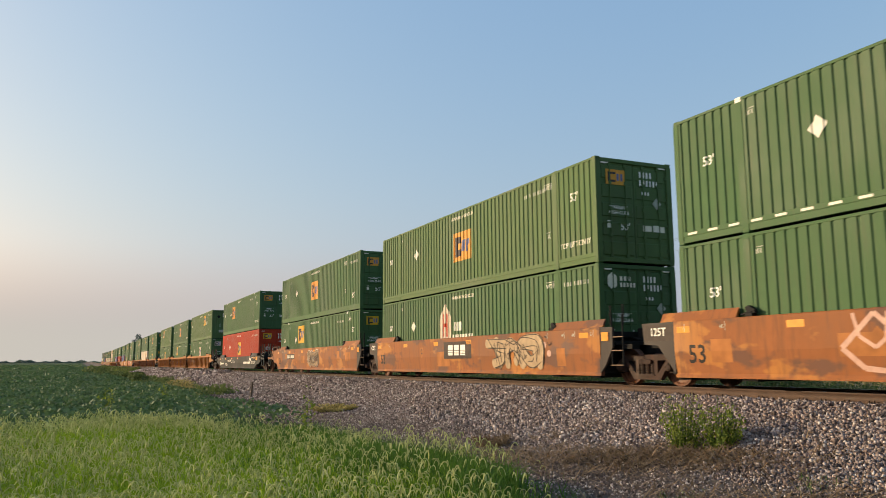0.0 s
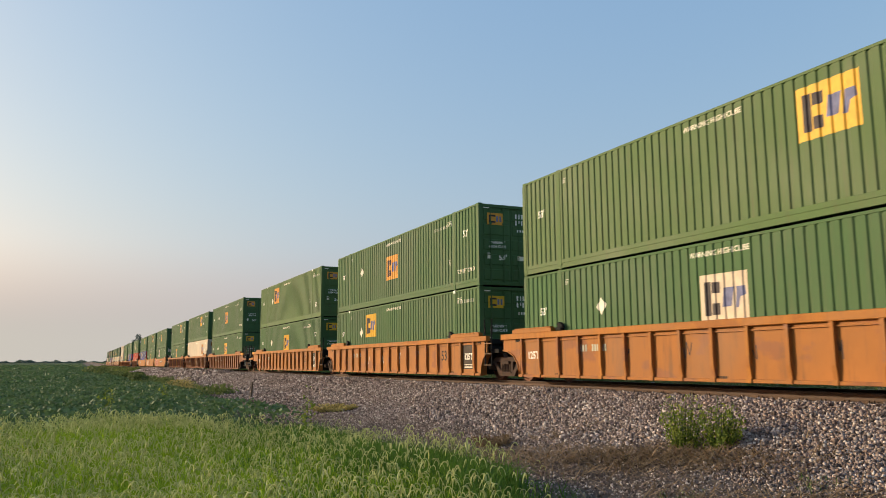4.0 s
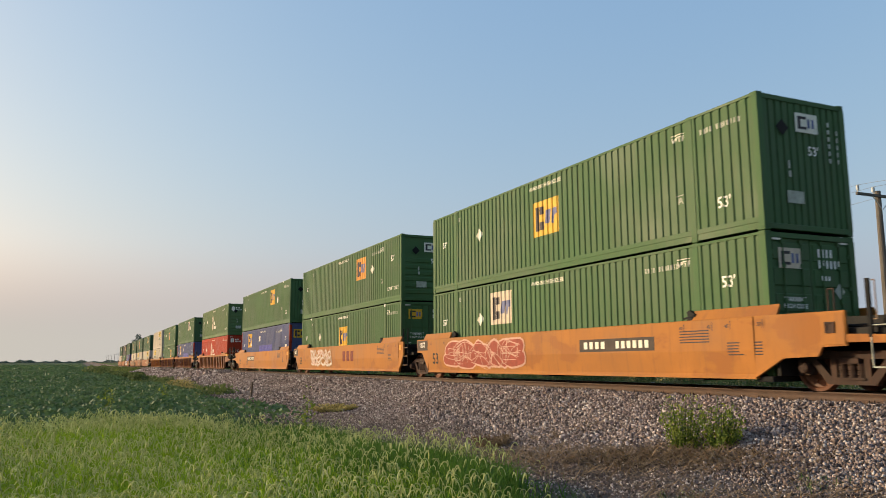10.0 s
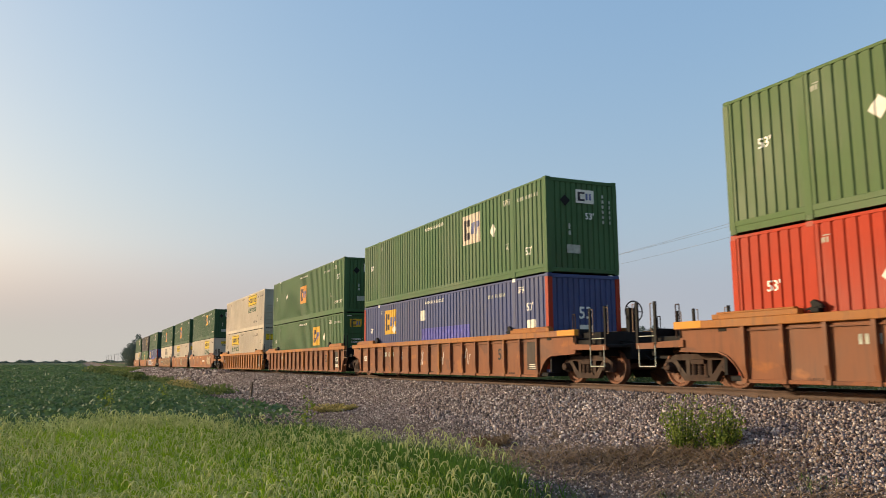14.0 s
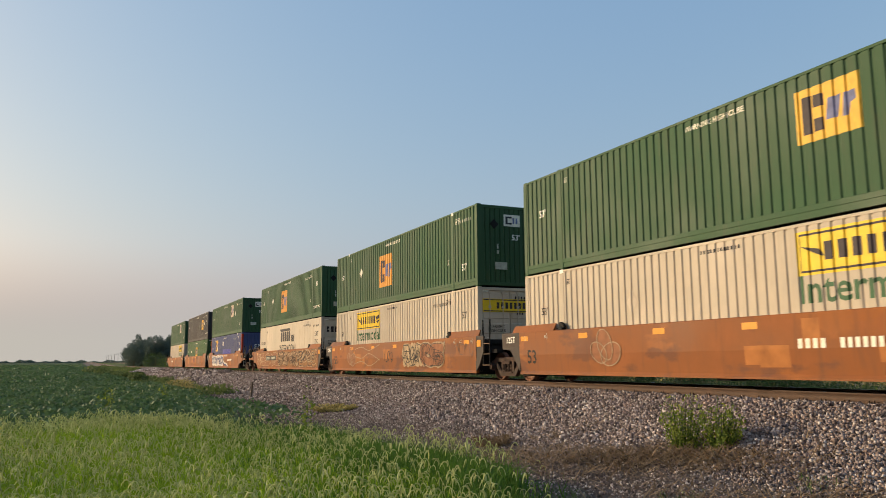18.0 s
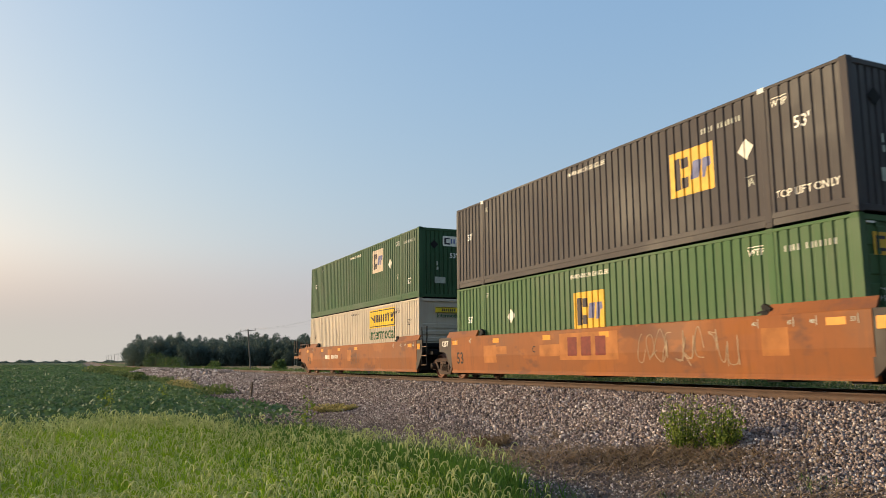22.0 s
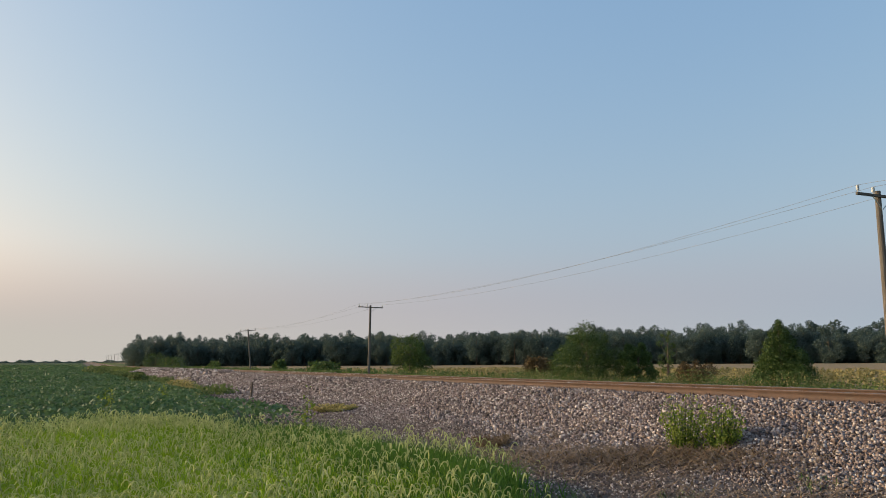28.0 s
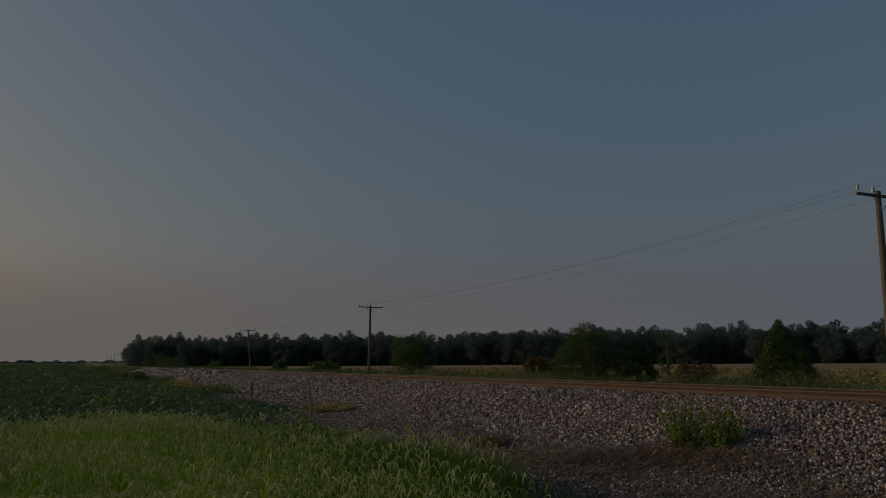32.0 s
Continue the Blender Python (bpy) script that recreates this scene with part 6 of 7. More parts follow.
mural(18, 24, 2.5, 4.2, 2, OCHRE, SPRAY_GREY, SPRAY_BLACK, body=0.3, rim=0.08, pen=0.02)
graffiti(18, 34, -0.1, 1.4, None, FADED_DARK, 0.7, 1.3, letters=2, width=0.03)
graffiti(18, 44, 7.4, 8.6, None, SPRAY_BLACK, 0.6, 1.1, letters=2, width=0.03)
mural(19, 15, 0.2, 4.0, 4, BRONZE, TAN, SPRAY_BLACK, 0.34, 1.42, body=0.36, rim=0.05, pen=0.03, ground=TAN, shine=SPRAY_CREAM)
mural(19, 55, 4.0, 9.2, 8, TAN, BRONZE, DEEP_BROWN, 0.34, 1.42, body=0.2, rim=0.07, pen=0.035, ground=BRONZE)
mural(19, 16, 9.3, 16.0, 5, OCHRE, BRONZE, TAN, 0.36, 1.42, body=0.3, rim=0.05, pen=0.03, slant=0.4)
number_plate(19, 11.35, 0.96, 3.1, mat=MARK_FADED, over=0.034)
mural(20, 17, 7.6, 13.9, 6, SPRAY_BLUE, SPRAY_WHITE, SPRAY_BLUE, 0.38, 1.43, body=0.14, rim=0.13, pen=0.022, ground=SPRAY_WHITE, shine=SPRAY_WHITE, tail=2.4)
wagon_mark(20, "lettering", "hood", [("text", "25% MORE HOOD", 0.2, 0, 0)], 6.2, 1.32, SPRAY_WHITE, 0.006, "white sprayed lettering")
wagon_mark(20, "lettering", "classb", [("text", "B", 0.3, 0, 0)], 6.25, 0.93, MARK_BLACK, 0.012)
wagon_mark(21, "lettering", "classc", [("text", "C", 0.26, 0, 0)], 10.6, 0.95, MARK_BLACK, 0.006)
wagon_mark(3, "lettering", "s53", [("text", "53", 0.42, 0, 0)], 1.35, 0.82, MARK_WHITE)
wagon_mark(3, "reflector", "endpanel", [("rect", -0.3, -0.16, 0.3, 0.16)], -0.4, 1.22, TIP, 0.012)
number_plate(20, 4.2, 0.93, 2.3, False, MARK_CREAM, 0.2)
wagon_mark(21, "faded_patch", "ownerback", [("rect", -1.35, -0.36, 1.25, 0.36)], 7.9, 1.0, FADED, 0.003)
wagon_mark(21, "logo_mark", "ownerred", bars(-0.95, 0.95, 0, 0.5, 3, 0.3), 7.9, 1.0, MARK_RUST)
graffiti(21, 19, 2.7, 5.9, None, SPRAY_GREY, letters=5, width=0.025)
number_plate(22, 11.2, 0.92, 2.6, False, MARK_CREAM, 0.2)
graffiti(22, 20, 6.6, 8.0, None, FADED_DARK, 0.5, 1.1, letters=3, width=0.05)



# ---- plants ----
def leaf_quads(rng, centres, size, droop=0.5):
    """One bent leaf card at each centre, turned at random: vertices and quads."""
    n = len(centres)
    a = rng.uniform(0, 2 * np.pi, n)
    tilt = rng.normal(0.2, droop, n)
    s = size * rng.uniform(0.6, 1.4, n)
    u = np.stack([np.cos(a) * np.cos(tilt), np.sin(a) * np.cos(tilt), np.sin(tilt)], 1) * s[:, None]
    r = rng.normal(0, 1, (n, 3))
    w = np.cross(u, r)
    w = w / (np.linalg.norm(w, axis=1)[:, None] + 1e-9) * s[:, None] * 0.32
    v = np.stack([centres - u * 0.5, centres + w, centres + u * 0.5, centres - w], 1).reshape(-1, 3)
    return v, np.arange(4 * n).reshape(n, 4)


def crown_points(rng, n, lobes, shell=0.6):
    """Points in lumpy lobes (x, y, z, r)."""
    lobes = np.array(lobes)
    w = lobes[:, 3] ** 2
    k = rng.choice(len(lobes), n, p=w / w.sum())
    d = rng.normal(0, 1, (n, 3))
    d /= np.linalg.norm(d, axis=1)[:, None]
    r = (shell + (1 - shell) * rng.uniform(0, 1, n)) * rng.uniform(0.75, 1.12, n)
    return lobes[k, :3] + d * (r * lobes[k, 3])[:, None] * np.array([1, 1, 0.9])


# distance haze is painted into this leaf colour: bluer, lighter, less contrast
LEAF_HAZY = leafy("summer foliage with haze tint", (0.066, 0.098, 0.09), (0.108, 0.15, 0.122), through=0.35)
LEAF_NEAR = leafy("green shrub foliage", (0.032, 0.062, 0.017), (0.11, 0.165, 0.042))
LEAF_CEDAR = leafy("dark cedar foliage", (0.022, 0.05, 0.013), (0.10, 0.15, 0.038), through=0.3)
LEAF_MEADOW = leafy("tan green meadow grass", (0.13, 0.125, 0.045), (0.34, 0.28, 0.12))
LEAF_RUST = leafy("reddish brown brush", (0.06, 0.045, 0.02), (0.16, 0.11, 0.05))
LEAF_SOY = leafy("soybean leaves", (0.04, 0.088, 0.034), (0.118, 0.195, 0.08), through=0.25)
LEAF_WEED = leafy("yellow-green weed leaves", (0.075, 0.135, 0.018), (0.30, 0.36, 0.06), through=0.45)
LEAF_BANK = leafy("olive green bank weeds", (0.05, 0.085, 0.025), (0.16, 0.20, 0.06))
LEAF_GOLD = leafy("yellow flowering mat", (0.20, 0.18, 0.06), (0.48, 0.40, 0.15))
GRASS = leafy("foxtail grass blades", (0.10, 0.215, 0.012), (0.36, 0.51, 0.035), through=0.5)
GRASS_LUSH = leafy("lush green grass blades", (0.03, 0.095, 0.012), (0.13, 0.25, 0.03), through=0.45)
HEADS = leafy("foxtail seed heads", (0.30, 0.37, 0.12), (0.62, 0.64, 0.30), through=0.45)
STRAW = leafy("dry brown stems", (0.085, 0.055, 0.032), (0.32, 0.22, 0.125), through=0.2)


def tree_parts(seed, height, spread, leaf, count, conic=False, base=0.25):
    """Trunk and crown meshes of one tree form, made once."""
    key = ("tree", seed, height, spread)
    if key in MESHES:
        return MESHES[key]
    rng = np.random.RandomState(seed)
    bm = bmesh.new()
    rod(bm, (0, 0, -0.3), (0.1, 0, height * 0.55), height * 0.022 + 0.02, 8, height * 0.012)
    rod(bm, (0.1, 0, height * 0.5), (0.0, 0.1, height * 0.88), height * 0.012, 6, 0.01)
    lobes = []
    n = 34 if conic else 17
    for k in range(n):
        f = (k + 0.5) / n
        z = height * (base + (1 - base) * (0.08 + 0.84 * f))
        if conic:
            r = spread * (1.08 - f) * 0.34 * rng.uniform(0.7, 1.2) + 0.1
            d = spread * (1 - f ** 1.3) * 0.62 * rng.uniform(0.6, 1.1)
        else:
            r = spread * rng.uniform(0.2, 0.42) * (1.0 if f < 0.75 else 0.7)
            d = spread * rng.uniform(0.3, 0.72) * math.sqrt(max(0.12, 1 - (1.5 * f - 0.6) ** 2))
        a = k * 2.4 + rng.uniform(-0.5, 0.5)
        p = (d * math.cos(a), d * math.sin(a), z)
        lobes.append((*p, r))
        rod(bm, (0.05, 0, max(0.3, z - 0.25 * height)), p, height * 0.006 + 0.004, 5, 0.004)
    trunk = bpy.data.meshes.new("trunk")
    bm.to_mesh(trunk)
    bm.free()
    pts = crown_points(rng, count, lobes, 0.55)
    pts[:, 2] = np.maximum(pts[:, 2], 0.04 * height)
    crown = raw_mesh("crown", *leaf_quads(rng, pts, leaf))
    MESHES[key] = (trunk, crown)
    return trunk, crown


def tree(name, form, mat, x, y, z, turn, label, category, group="", scale=1.0):
    t = tagged(new(name), label, category, group)
    t.matrix_basis = pose(x, y, z, 0, 0, turn) @ Matrix.Diagonal((scale, scale, scale, 1))
    part("trunk", form[0], BARK, t)
    part("crown", form[1], mat, t)
    return t


# woods across the far field, haze put into their leaf colour
FORMS = [tree_parts(20 + k, h, s, 0.5, 8000, base=0.04) for k, (h, s) in enumerate(((15, 8.5), (16.5, 9.0), (13.5, 9.2), (17.5, 8.2), (14.5, 9.5)))]
rng = random.Random(8)
for row in range(3):
    n = 96
    for k in range(n):
        f = (k + rng.uniform(-0.3, 0.3)) / (n - 1)
        ang = radians(3.6 + (60 - 3.6) * f)
        dist = 415 - 85 * math.sin(min(1, f * 1.3) * math.pi / 2) + row * 14 + rng.uniform(-6, 6)
        x, y = dist * math.sin(ang), dist * math.cos(ang)
        tree("woodland_tree", FORMS[rng.randrange(5)], LEAF_HAZY, x, y, gz(x, y) - 0.3, rng.uniform(0, 360), "broad dark green tree, haze-tinted, at the edge of the woods", "tree", "woods beyond the field", rng.uniform(0.82, 1.08) * (0.86, 0.96, 1.02)[row])
# undergrowth that closes the foot of the woods, in the same haze-tinted colour
r_ = np.random.RandomState(4)
f = r_.uniform(0, 1, 26000)
ang, dist = np.radians(3.6 + 57 * f), 410 - 70 * np.sin(np.minimum(1, f * 1.3) * np.pi / 2) + r_.uniform(0, 22, 26000)
pts = np.stack([dist * np.sin(ang), dist * np.cos(ang), np.array([prof(y) for y in dist * np.cos(ang)]) - 0.9 + r_.uniform(0, 8.0, 26000)], 1)
solo("undergrowth", raw_mesh("undergrowth", *leaf_quads(r_, pts, 1.1)), LEAF_HAZY, "dense dark haze-tinted undergrowth under the woodland trees", "undergrowth", "stuff")
# far hedges on the horizon, haze-tinted like the woods
f = r_.uniform(0, 1, 5000)
hx = -150 + 205 * f
hh = np.clip(2.2 + 2.6 * np.sin(hx * 0.31) * np.sin(hx * 0.117 + 1) + 2.2 * np.exp(-((hx + 64) / 9) ** 2) + 1.5 * np.exp(-((hx + 96) / 5) ** 2), 0.6, 8)
hy = 1150 - 0.9 * np.maximum(0, hx) * 4 + r_.uniform(-12, 12, 5000)
pts = np.stack([hx, hy, np.array([prof(y) for y in hy]) - 1.0 + 0.75 * hh * r_.uniform(0, 1, 5000)], 1)
solo("far_hedge", raw_mesh("far_hedge", *leaf_quads(r_, pts, 1.8)), LEAF_HAZY, "dark haze-tinted line of far hedges and trees on the horizon", "hedge", "stuff")

# shrubs and small trees beyond the track
SHRUBS = (("cedar_tree", 31, 3.9, 2.15, LEAF_CEDAR, True, 32.5, 29.0, "dense dark green conical cedar beside the track", 15000),
          ("small_tree", 32, 3.9, 3.0, LEAF_CEDAR, False, 30.7, 43.2, "bushy green small tree with a ragged top", 14000),
          ("shrub", 33, 2.8, 1.5, LEAF_NEAR, False, 33.2, 41.1, "rounded green shrub beyond the track", 8000),
          ("vine_clump", 34, 4.2, 0.9, LEAF_NEAR, False, 42.8, 49.4, "tall thin vine-covered sapling", 1200),
          ("small_tree", 35, 5.4, 3.6, LEAF_NEAR, False, 39.6, 95.4, "light green bushy small tree beyond the track", 7000),
          ("shrub", 36, 1.9, 2.4, LEAF_RUST, False, 40.2, 64.4, "low reddish brown brush beyond the track", 5000),
          ("shrub", 37, 2.2, 2.0, LEAF_NEAR, False, 35.6, 151.4, "low dark green shrub beyond the track", 900),
          ("shrub", 38, 1.7, 3.6, LEAF_NEAR, False, 36.8, 124.7, "wide low green shrub beyond the track", 1400),
          ("shrub", 39, 5.8, 5.0, LEAF_NEAR, False, 25.9, 303.0, "dark green bush beside the distant track", 900),
          ("shrub", 40, 3.6, 5.5, LEAF_NEAR, False, 27.2, 259.8, "wide dark green bush beside the distant track", 900),
          ("shrub", 41, 2.5, 2.8, LEAF_NEAR, False, 37.0, 239.3, "small dark green bush in the far field", 500),
          ("shrub", 42, 1.5, 1.5, LEAF_RUST, False, 33.0, 36.0, "brown-tinged brush beyond the track", 4000),
          ("roadside_bush", 43, 0.9, 1.6, LEAF_BANK, False, 4.3, 88.8, "overgrown green bush at the field's edge", 1600),
          ("roadside_bush", 44, 1.0, 1.2, LEAF_BANK, False, 4.9, 73.6, "low green bush at the field's edge", 900),
          ("roadside_bush", 45, 0.9, 1.4, LEAF_GOLD, False, 5.9, 50.7, "low yellowing weeds at the ballast foot", 900),
          ("roadside_bush", 46, 0.9, 2.6, LEAF_BANK, False, 2.6, 125.0, "overgrown green bank at the field's edge", 1400),
          ("roadside_bush", 47, 0.8, 2.2, LEAF_BANK, False, 3.4, 104.0, "overgrown green bank at the field's edge", 1200),
          ("roadside_bush", 48, 1.1, 3.2, LEAF_BANK, False, 3.9, 190.1, "tall green bank beside the distant track", 900))
for name, seed, h, s, mat, conic, x, y, lab, count in SHRUBS:
    leaf, count = (0.085, count * 2) if y < 60 else (0.2, count) if y < 110 else (0.4, count)
    tree(name, tree_parts(seed, h, s, leaf, count, conic, 0.02), mat, x, y, gz(x, y) - 0.05, seed * 40, lab, "tree" if "tree" in name else "shrub")

# weeds along the far side of the track
r_ = np.random.RandomState(5)


def weed_strip(name, x0, x1, y0, y1, count, h, leaf, mat, label, edge=0.0):
    xs, ys = r_.uniform(x0, x1, count), r_.uniform(y0, y1, count)
    lump = np.clip(0.55 + 0.45 * np.sin(xs * 0.9 + 2 * np.sin(ys * 0.23)) * np.sin(ys * 0.61 + xs * 0.3) + 0.25 * np.sin(ys * 2.1), 0.15, 1.2)
    pts = []
    for x, y, l in zip(xs, ys, lump):
        z = gz(x, y)
        pts += [(x + r_.normal(0, 0.12), y + r_.normal(0, 0.12), z + h * l * (k + 0.6) / 5) for k in range(5)]
    solo(name, raw_mesh(name, *leaf_quads(r_, np.array(pts), leaf, 0.9)), mat, label, "weeds", "stuff")


weed_strip("tall_weeds", 17.6, 36, 14, 60, 11000, 0.95, 0.08, LEAF_NEAR, "tall mixed green weeds along the far side of the track")
weed_strip("pale_weeds", 17.2, 34, 14, 60, 6000, 0.95, 0.06, LEAF_MEADOW, "pale yellow-green weeds along the far side of the track")
weed_strip("distant_weeds", 17.6, 38, 60, 330, 4200, 0.8, 0.3, LEAF_NEAR, "low green weeds along the distant track")
weed_strip("meadow_grass", 38, 90, 20, 150, 7000, 0.5, 0.3, LEAF_MEADOW, "tan dry meadow grass in the far field")
weed_strip("bank_weeds", 3.5, 8.0, 44, 190, 8500, 0.5, 0.18, LEAF_BANK, "green and yellow weeds along the ballast foot")

weed_strip("distant_bank_weeds", 4.5, 11.4, 165, 420, 5200, 0.45, 0.4, LEAF_BANK, "green weeds along the distant ballast foot")

# soybean field
def soybeans(name, x0, x1, y0, y1, step, leaf, per):
    pts = []
    x = x1
    while x > x0:
        y = y0
        while y < y1:
            cx, cy = x + r_.normal(0, 0.06), y + r_.normal(0, 0.1)
            z = gz(cx, cy)
            tall = 0.62 + 0.14 * noise.noise(Vector((cx * 0.3, cy * 0.3, 7)))
            for k in range(per):
                a, e = r_.uniform(0, 6.28), r_.uniform(0, 1)
                pts.append((cx + 0.3 * math.cos(a) * (0.4 + e), cy + 0.3 * math.sin(a) * (0.4 + e), z + tall * (0.45 + 0.55 * math.sqrt(r_.uniform(0, 1)))))
            y += step
        x -= 0.76 if leaf < 0.2 else 1.1
    solo(name, raw_mesh(name, *leaf_quads(r_, np.array(pts), leaf, 0.35)), LEAF_SOY, "rows of leafy green soybean plants", "crop field", "stuff")


soybeans("soybean_rows", -9, 4.6, 18.5, 60, 0.4, 0.12, 22)
soybeans("soybean_field", -32, 3.2, 60, 210, 1.0, 0.34, 14)
soybeans("distant_soybean_field", -90, 1.5, 210, 520, 4.0, 1.3, 7)

# weeds standing on the ballast's foot
def weed_clump(name, seed, x, y, r, h, n, leaf, mat, label):
    rr = np.random.RandomState(seed)
    t = tagged(new(name), label, "weed")
    t.matrix_basis = pose(x, y, gz(x, y))
    pts, bm = [], bmesh.new()
    for k in range(n):
        a, d = rr.uniform(0, 6.28), r * math.sqrt(rr.uniform(0, 1))
        top = h * rr.uniform(0.55, 1.05) * (1 - 0.35 * (d / r) ** 2)
        bx, by = 0.4 * d * math.cos(a), 0.4 * d * math.sin(a)
        tx, ty = d * math.cos(a), d * math.sin(a)
        z0 = gz(x + bx, y + by) - gz(x, y)
        rod(bm, (bx, by, z0 - 0.03), (tx, ty, top), 0.007, 4, 0.003)
        for q in range(30):
            f = 0.1 + 0.9 * rr.uniform(0, 1) ** 1.25
            pts.append((bx + (tx - bx) * f + rr.normal(0, 0.045), by + (ty - by) * f + rr.normal(0, 0.045), z0 + (top - z0) * f))
    me = bpy.data.meshes.new("stalk")
    bm.to_mesh(me)
    bm.free()
    part("stalk", me, STRAW if mat is STRAW else LEAF_NEAR, t)
    part("foliage", raw_mesh("foliage", *leaf_quads(rr, np.array(pts), leaf, 0.7)), mat, t)


weed_clump("weed_clump", 61, 9.6, 10.75, 0.44, 1.14, 46, 0.05, LEAF_WEED, "tall bushy green weed growing from the ballast foot")
weed_clump("weed_clump", 62, 9.87, 10.22, 0.46, 0.9, 46, 0.05, LEAF_WEED, "bushy yellow-green weed growing from the ballast foot")
weed_clump("weed_mat", 63, 8.2, 26.6, 0.9, 0.3, 90, 0.07, LEAF_GOLD, "low yellow flowering weed mat on the ballast")
weed_clump("weed_stalk", 64, 3.1, 32.0, 0.25, 1.35, 5, 0.1, LEAF_WEED, "tall single weed above the soybeans")
weed_clump("weed_stalk", 65, 4.6, 17.0, 0.2, 1.3, 4, 0.08, LEAF_WEED, "tall single weed above the grass")
weed_clump("weed_stalk", 66, 0.9, 26.0, 0.3, 1.2, 6, 0.1, LEAF_WEED, "tall single weed above the soybeans")
weed_clump("dry_brush", 67, 7.9, 14.6, 0.5, 0.3, 40, 0.05, STRAW, "flat dry brown brush at the ballast foot")


# dry brown stalks lying at the ballast foot
def dry_stalks():
    n = 9000
    xs, ys = np.concatenate([r_.uniform(5.6, 9.9, n // 2), r_.normal(9.0, 0.55, n - n // 2)]), r_.uniform(5, 14.5, n)
    keep = np.sin(xs * 1.9) + np.sin(ys * 1.1 + xs) + r_.normal(0, 0.7, n) + 1.2 * np.exp(-((xs - 9.0) / 0.6) ** 2) > 0.5
    xs, ys = xs[keep], ys[keep]
    zs = np.array([gz(x, y) for x, y in zip(xs, ys)]) + r_.uniform(0.01, 0.1, len(xs))
    v = np.array([(-0.5, -0.012, 0), (0.5, -0.006, 0.06), (0.5, 0.006, 0.06), (-0.5, 0.012, 0)])
    size = np.stack([r_.uniform(0.12, 0.5, len(xs)), np.ones(len(xs)), r_.uniform(0.2, 2.2, len(xs))], 1)
    me = scatter("dry_stalks", v, np.array([[0, 1, 2, 3]]), np.stack([xs, ys, zs], 1), r_.uniform(0, 6.28, len(xs)), size)
    solo("dry_stalks", me, STRAW, "matted dry brown weed stalks on gravel", "dry weeds", "stuff")


dry_stalks()


# foxtail grass
def foxtail():
    n = 30000
    xs, ys = r_.uniform(-4.5, 5.9, n * 2), r_.uniform(4.5, 22.5, n * 2)
    edge = np.minimum(5.75 - 0.05 * np.maximum(0, ys - 12), 3.75 + 0.62 * (ys - 6)) + 0.2 * np.sin(ys * 1.3) + 0.16 * np.sin(ys * 3.1) - 0.5 * np.exp(-((ys - 12.5) / 1.2) ** 2)
    back = 20.9 - 0.50 * (xs + 1.45) + 0.5 * np.sin(xs * 1.7) + 0.3 * np.sin(xs * 4.1)
    dens = np.clip((edge - xs) / 0.7, 0, 1) * np.clip((back - ys) / 1.6, 0, 1) * (0.75 + 0.25 * np.sin(xs * 1.3 + ys * 0.7))
    keep = r_.uniform(0, 1, len(xs)) < dens
    xs, ys = xs[keep][:n], ys[keep][:n]
    # tufts that stand alone on the gravel
    tufts = ((5.6, 8.45, 14), (6.7, 7.6, 16), (6.95, 7.85, 12), (8.6, 7.25, 8), (8.95, 7.5, 10), (5.5, 9.6, 12), (5.6, 11.4, 18), (5.35, 14.4, 26), (5.6, 16.4, 18))
    tx = np.concatenate([r_.normal(x, 0.13, k) for x, y, k in tufts])
    ty = np.concatenate([r_.normal(y, 0.16, k) for x, y, k in tufts])
    xs, ys = np.concatenate([xs, tx]), np.concatenate([ys, ty])
    m = len(xs)
    lush = np.clip((xs - 2.1 + 0.06 * (ys - 9)) / 1.5 + 0.5 * np.sin(xs * 2.3 + 1.1 * ys) * np.sin(ys * 0.9), 0, 1)
    zs = np.array([gz(x, y) for x, y in zip(xs, ys)]) - 0.02
    size = (0.56 + 0.10 * np.sin(xs * 0.8 + 1) * np.sin(ys * 0.5) + r_.normal(0, 0.07, m)) * np.clip((6.5 - xs) / 1.4, 0.4, 1)
    spin = r_.uniform(0, 6.28, m)
    lean = np.stack([r_.normal(0.12, 0.12, m), r_.normal(0, 0.12, m)], 1)
    spots = np.stack([xs, ys, zs], 1)
    # blades: a stem and three bent leaves, one unit high
    vs, fs = [], []

    def strip(pts, w):
        b = len(vs)
        for k, (x, y, z) in enumerate(pts):
            ww = w * (1 - 0.85 * k / (len(pts) - 1))
            vs.extend([(x, y - ww, z), (x, y + ww, z)])
        for k in range(len(pts) - 1):
            fs.append((b + 2 * k, b + 2 * k + 1, b + 2 * k + 3, b + 2 * k + 2))
    strip([(0, 0, 0), (0.01, 0, 0.5), (0.03, 0, 0.95)], 0.006)
    for ang, z0, ln in ((0.3, 0.12, 0.5), (2.4, 0.3, 0.48), (4.3, 0.05, 0.55), (5.4, 0.42, 0.35)):
        c, s = math.cos(ang), math.sin(ang)
        strip([(0, 0, z0), (c * ln * 0.25, s * ln * 0.25, z0 + ln * 0.65), (c * ln * 0.6, s * ln * 0.6, z0 + ln * 0.8), (c * ln * 0.9, s * ln * 0.9, z0 + ln * 0.6)], 0.013)
    thick = r_.uniform(0, 1, m) < lush
    blades = [scatter("foxtail_blades", np.array(vs), np.array(fs), spots[q], spin[q], np.repeat(size[q][:, None], 3, 1), lean[q]) for q in (~thick, thick)]
    # heads: a bent, bristly spindle
    vs2, fs2, prev = [], [], None
    spine = [(0.03, 0.93, 0.006), (0.045, 1.01, 0.011), (0.08, 1.06, 0.013), (0.13, 1.065, 0.012), (0.168, 1.02, 0.009), (0.18, 0.97, 0.004)]
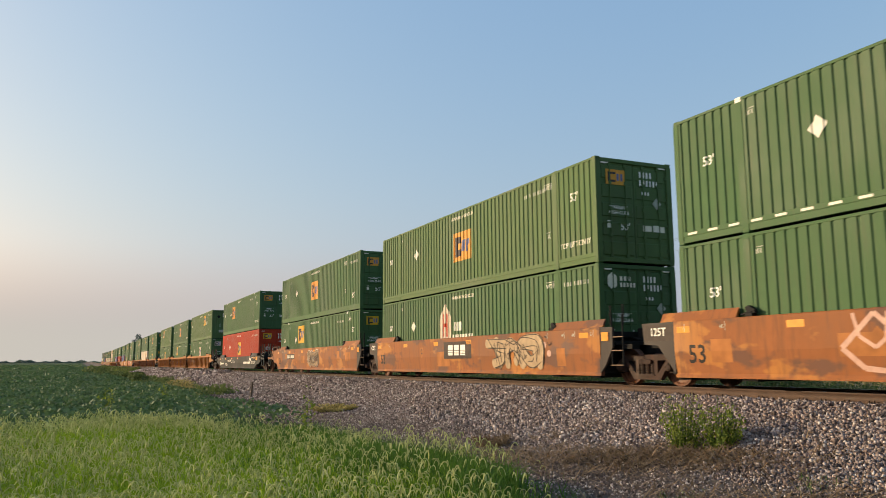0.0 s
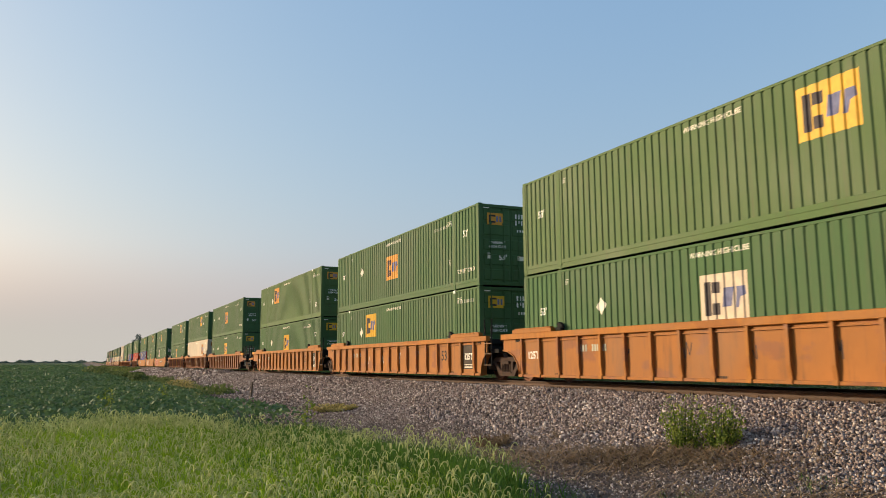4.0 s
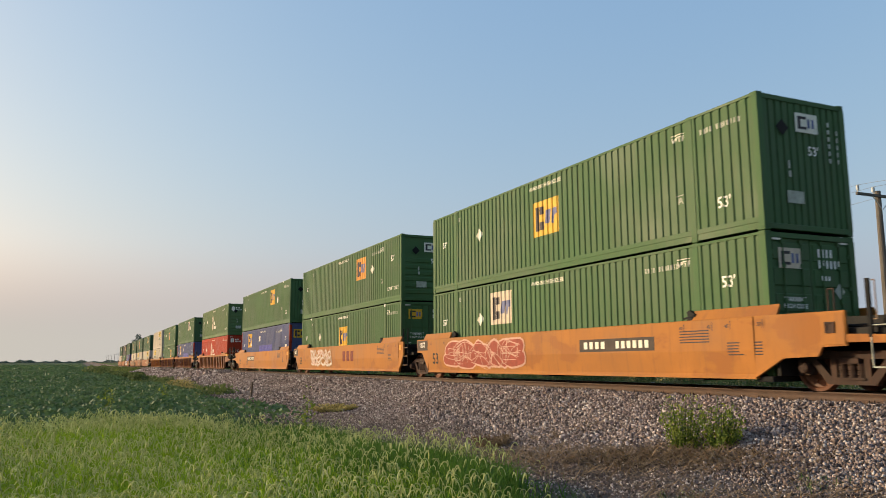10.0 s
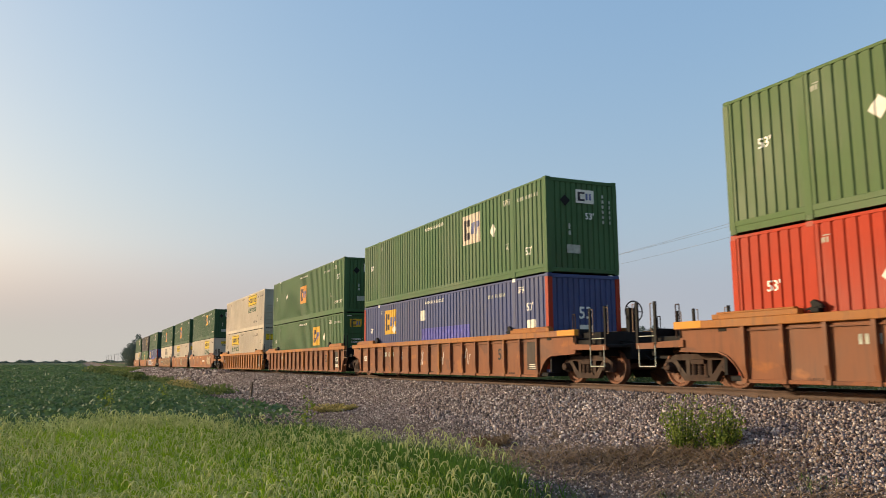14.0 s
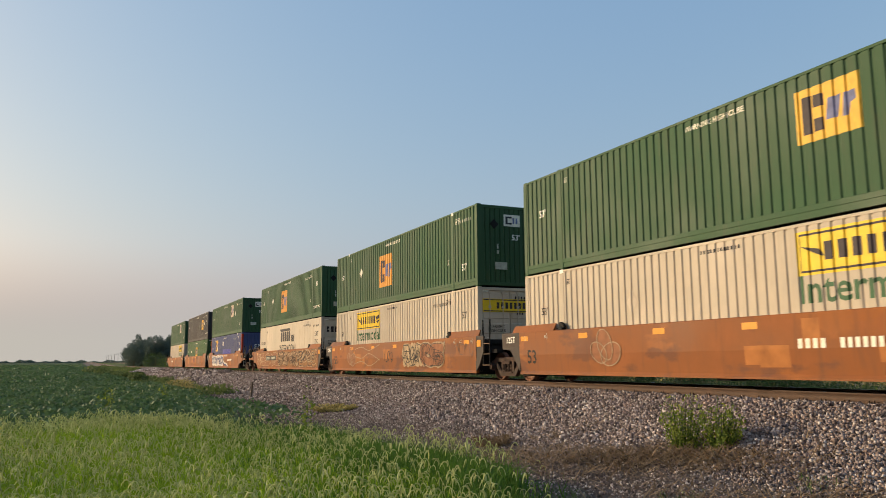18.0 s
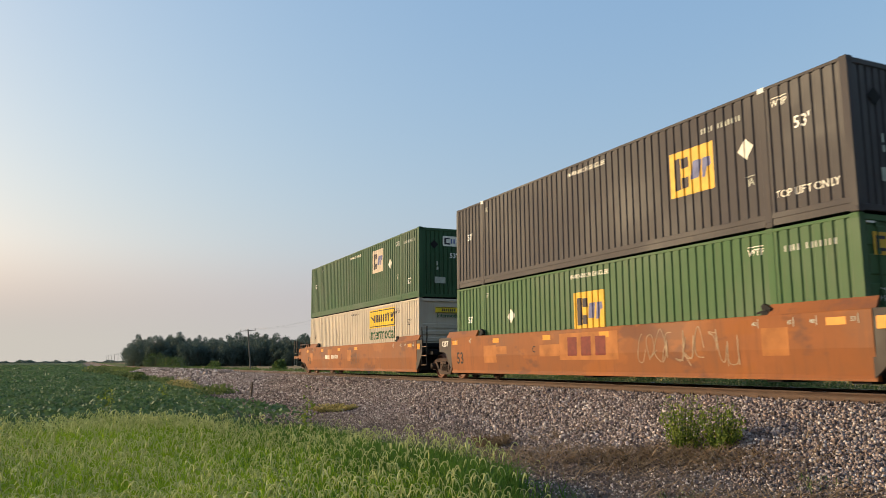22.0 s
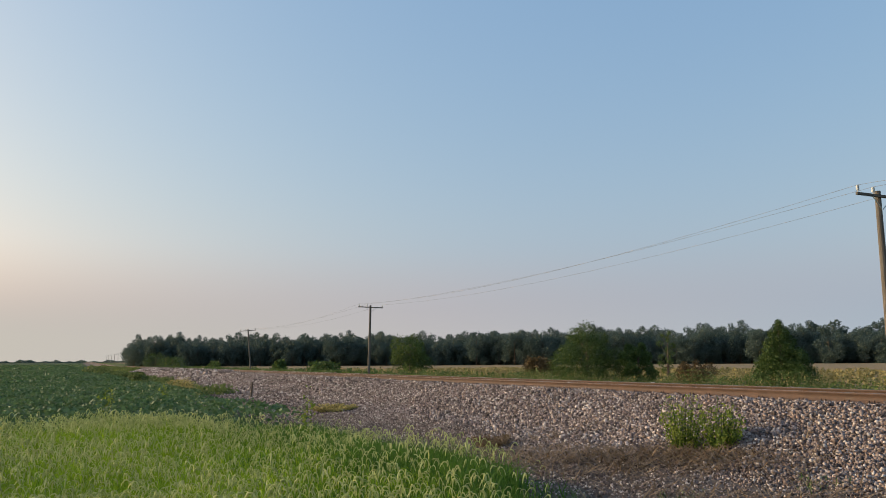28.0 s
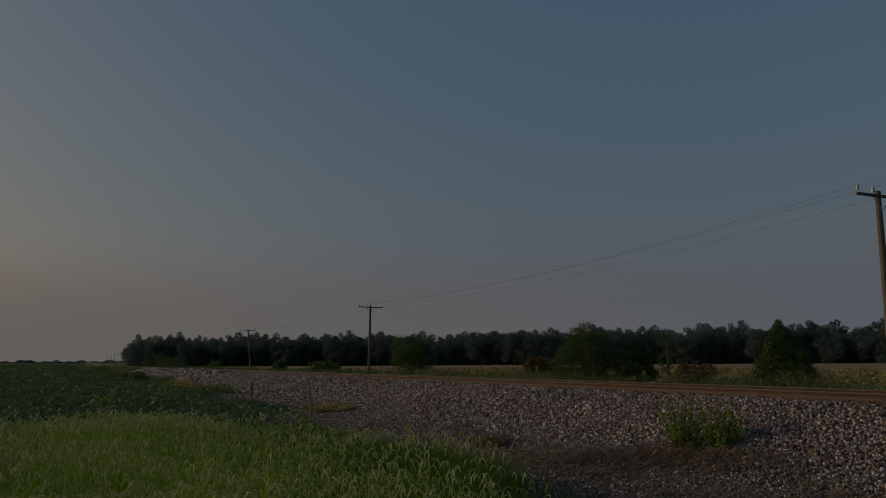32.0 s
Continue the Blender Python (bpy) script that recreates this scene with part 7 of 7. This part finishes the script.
    for x, z, rad in spine:
        ring = []
        for k in range(4):
            a = k * math.pi / 2 + 0.4
            vs2.append((x + rad * math.cos(a) * 0.6, rad * math.sin(a), z + rad * math.cos(a) * 0.8))
            ring.append(len(vs2) - 1)
        if prev:
            fs2 += [(prev[k], prev[(k + 1) % 4], ring[(k + 1) % 4], ring[k]) for k in range(4)]
        prev = ring
    has = r_.uniform(0, 1, m) < 0.46 - 0.32 * lush
    heads = scatter("foxtail_heads", np.array(vs2), np.array(fs2), spots[has], spin[has], np.repeat(size[has][:, None], 3, 1), lean[has])
    grass = tagged(new("foxtail_grass"), "tall green foxtail grass with nodding pale seed heads", "grass", kind="stuff")
    part("blades", blades[0], GRASS, grass)["kind"] = "stuff"
    part("blades", blades[1], GRASS_LUSH, grass)["kind"] = "stuff"
    part("seed_heads", heads, HEADS, grass)["kind"] = "stuff"


foxtail()


# ---- pole line ----
POLES = [(27.0, 19.1, 6.8, 0.0), (27.0, 76.0, 6.2, 1.2), (27.0, 135.9, 5.95, -5.0)] + [(27.0, 434 + 62 * k, 6.2, (k % 3 - 1) * 1.5) for k in range(8)]


def pole_line():
    tips = []
    for x, y, top, lean in POLES:
        z0 = gz(x, y) - 0.3
        p = tagged(new("utility_pole"), "weathered timber utility pole with crossarm and insulators" if lean > -3 else "leaning weathered timber utility pole with crossarm", "utility pole", "pole line beside the track")
        p.matrix_basis = pose(x, y, z0, 0, lean, 0)
        h = top - z0

        def shaft(bm):
            rod(bm, (0, 0, 0), (0, 0, h), 0.15, 12, 0.105)
        part("pole", mesh(("pole", round(h, 2)), shaft), WOOD, p)

        def arm(bm):
            box(bm, -1.35, 1.35, -0.045, 0.045, -0.05, 0.05, 0.008)
        part("crossarm", mesh("crossarm", arm), WOOD, p, pose(0, -0.13, h - 0.22))

        def brace(bm):
            path(bm, [(0.55, -0.18, -0.25), (0.03, -0.14, -0.72)], 0.018)
        for s in (1, -1):
            part("brace", mesh("arm_brace", brace), STEEL, p, pose(0, 0, h) @ Matrix.Diagonal((s, 1, 1, 1)))

        def pot(bm):
            lathe(bm, [(0.0, 0.02), (0.06, 0.02), (0.07, 0.055), (0.14, 0.06), (0.16, 0.05), (0.19, 0.06), (0.26, 0.05), (0.28, 0.02)], 12, "z")
        for dx in (-1.27, -0.42, 1.27):
            part("insulator", mesh("insulator", pot), CERAMIC, p, pose(dx, -0.13, h - 0.17))
        tips.append([p.matrix_basis @ Vector((dx, -0.13, h + 0.1)) for dx in (-1.27, -0.42, 1.27)])
    tips.insert(0, [Vector((27 + dx, -40, 7.1)) for dx in (-1.27, -0.42, 1.27)])
    for k in range(3):
        for a, b in zip(tips[:3], tips[1:4]):
            bm = bmesh.new()
            pts = [a[k].lerp(b[k], q / 16) - Vector((0, 0, 4 * (0.9, 0.64, 0.79)[k] * (q / 16) * (1 - q / 16))) for q in range(17)]
            tube(bm, pts, 0.007)
            me = bpy.data.meshes.new("wire")
            bm.to_mesh(me)
            bm.free()
            solo("overhead_wire", me, WIRE, "thin grey overhead wire between timber poles", "wire", group="overhead wires")


pole_line()


def stake(bm):
    box(bm, -0.05, 0.05, -0.03, 0.03, -0.2, 0.8, 0.01)


solo("marker_stake", mesh("marker_stake", stake), BARK, "short dark wooden marker stake at the ballast foot", "stake", m=pose(8.1, 40.5, gz(8.1, 40.5), 2, 3, 20))



def motions():
    """The train rolls along the track; its wheels turn."""
    for thing, u, z in TRAIN:
        rows = []
        for k in range(33):
            y = u - run(k)
            mid = y + L / 2
            slope = math.degrees(math.atan((prof(mid + 5) - prof(mid - 5)) / 10))
            rows.append((k, Matrix.Translation((TRACK, y, prof(mid) + z - math.tan(radians(slope)) * L / 2)) @ pose(0, 0, 0, slope, 0, 0)))
        walk(thing, rows)
    turn = [(k / FPS, math.degrees(run(k / FPS) / 0.457)) for k in range(32 * FPS + 1)]
    for wheel, a in WHEELS:
        walk(wheel, [(t, pose(0, a, 0.457, d, 0, 0)) for t, d in turn])


motions()
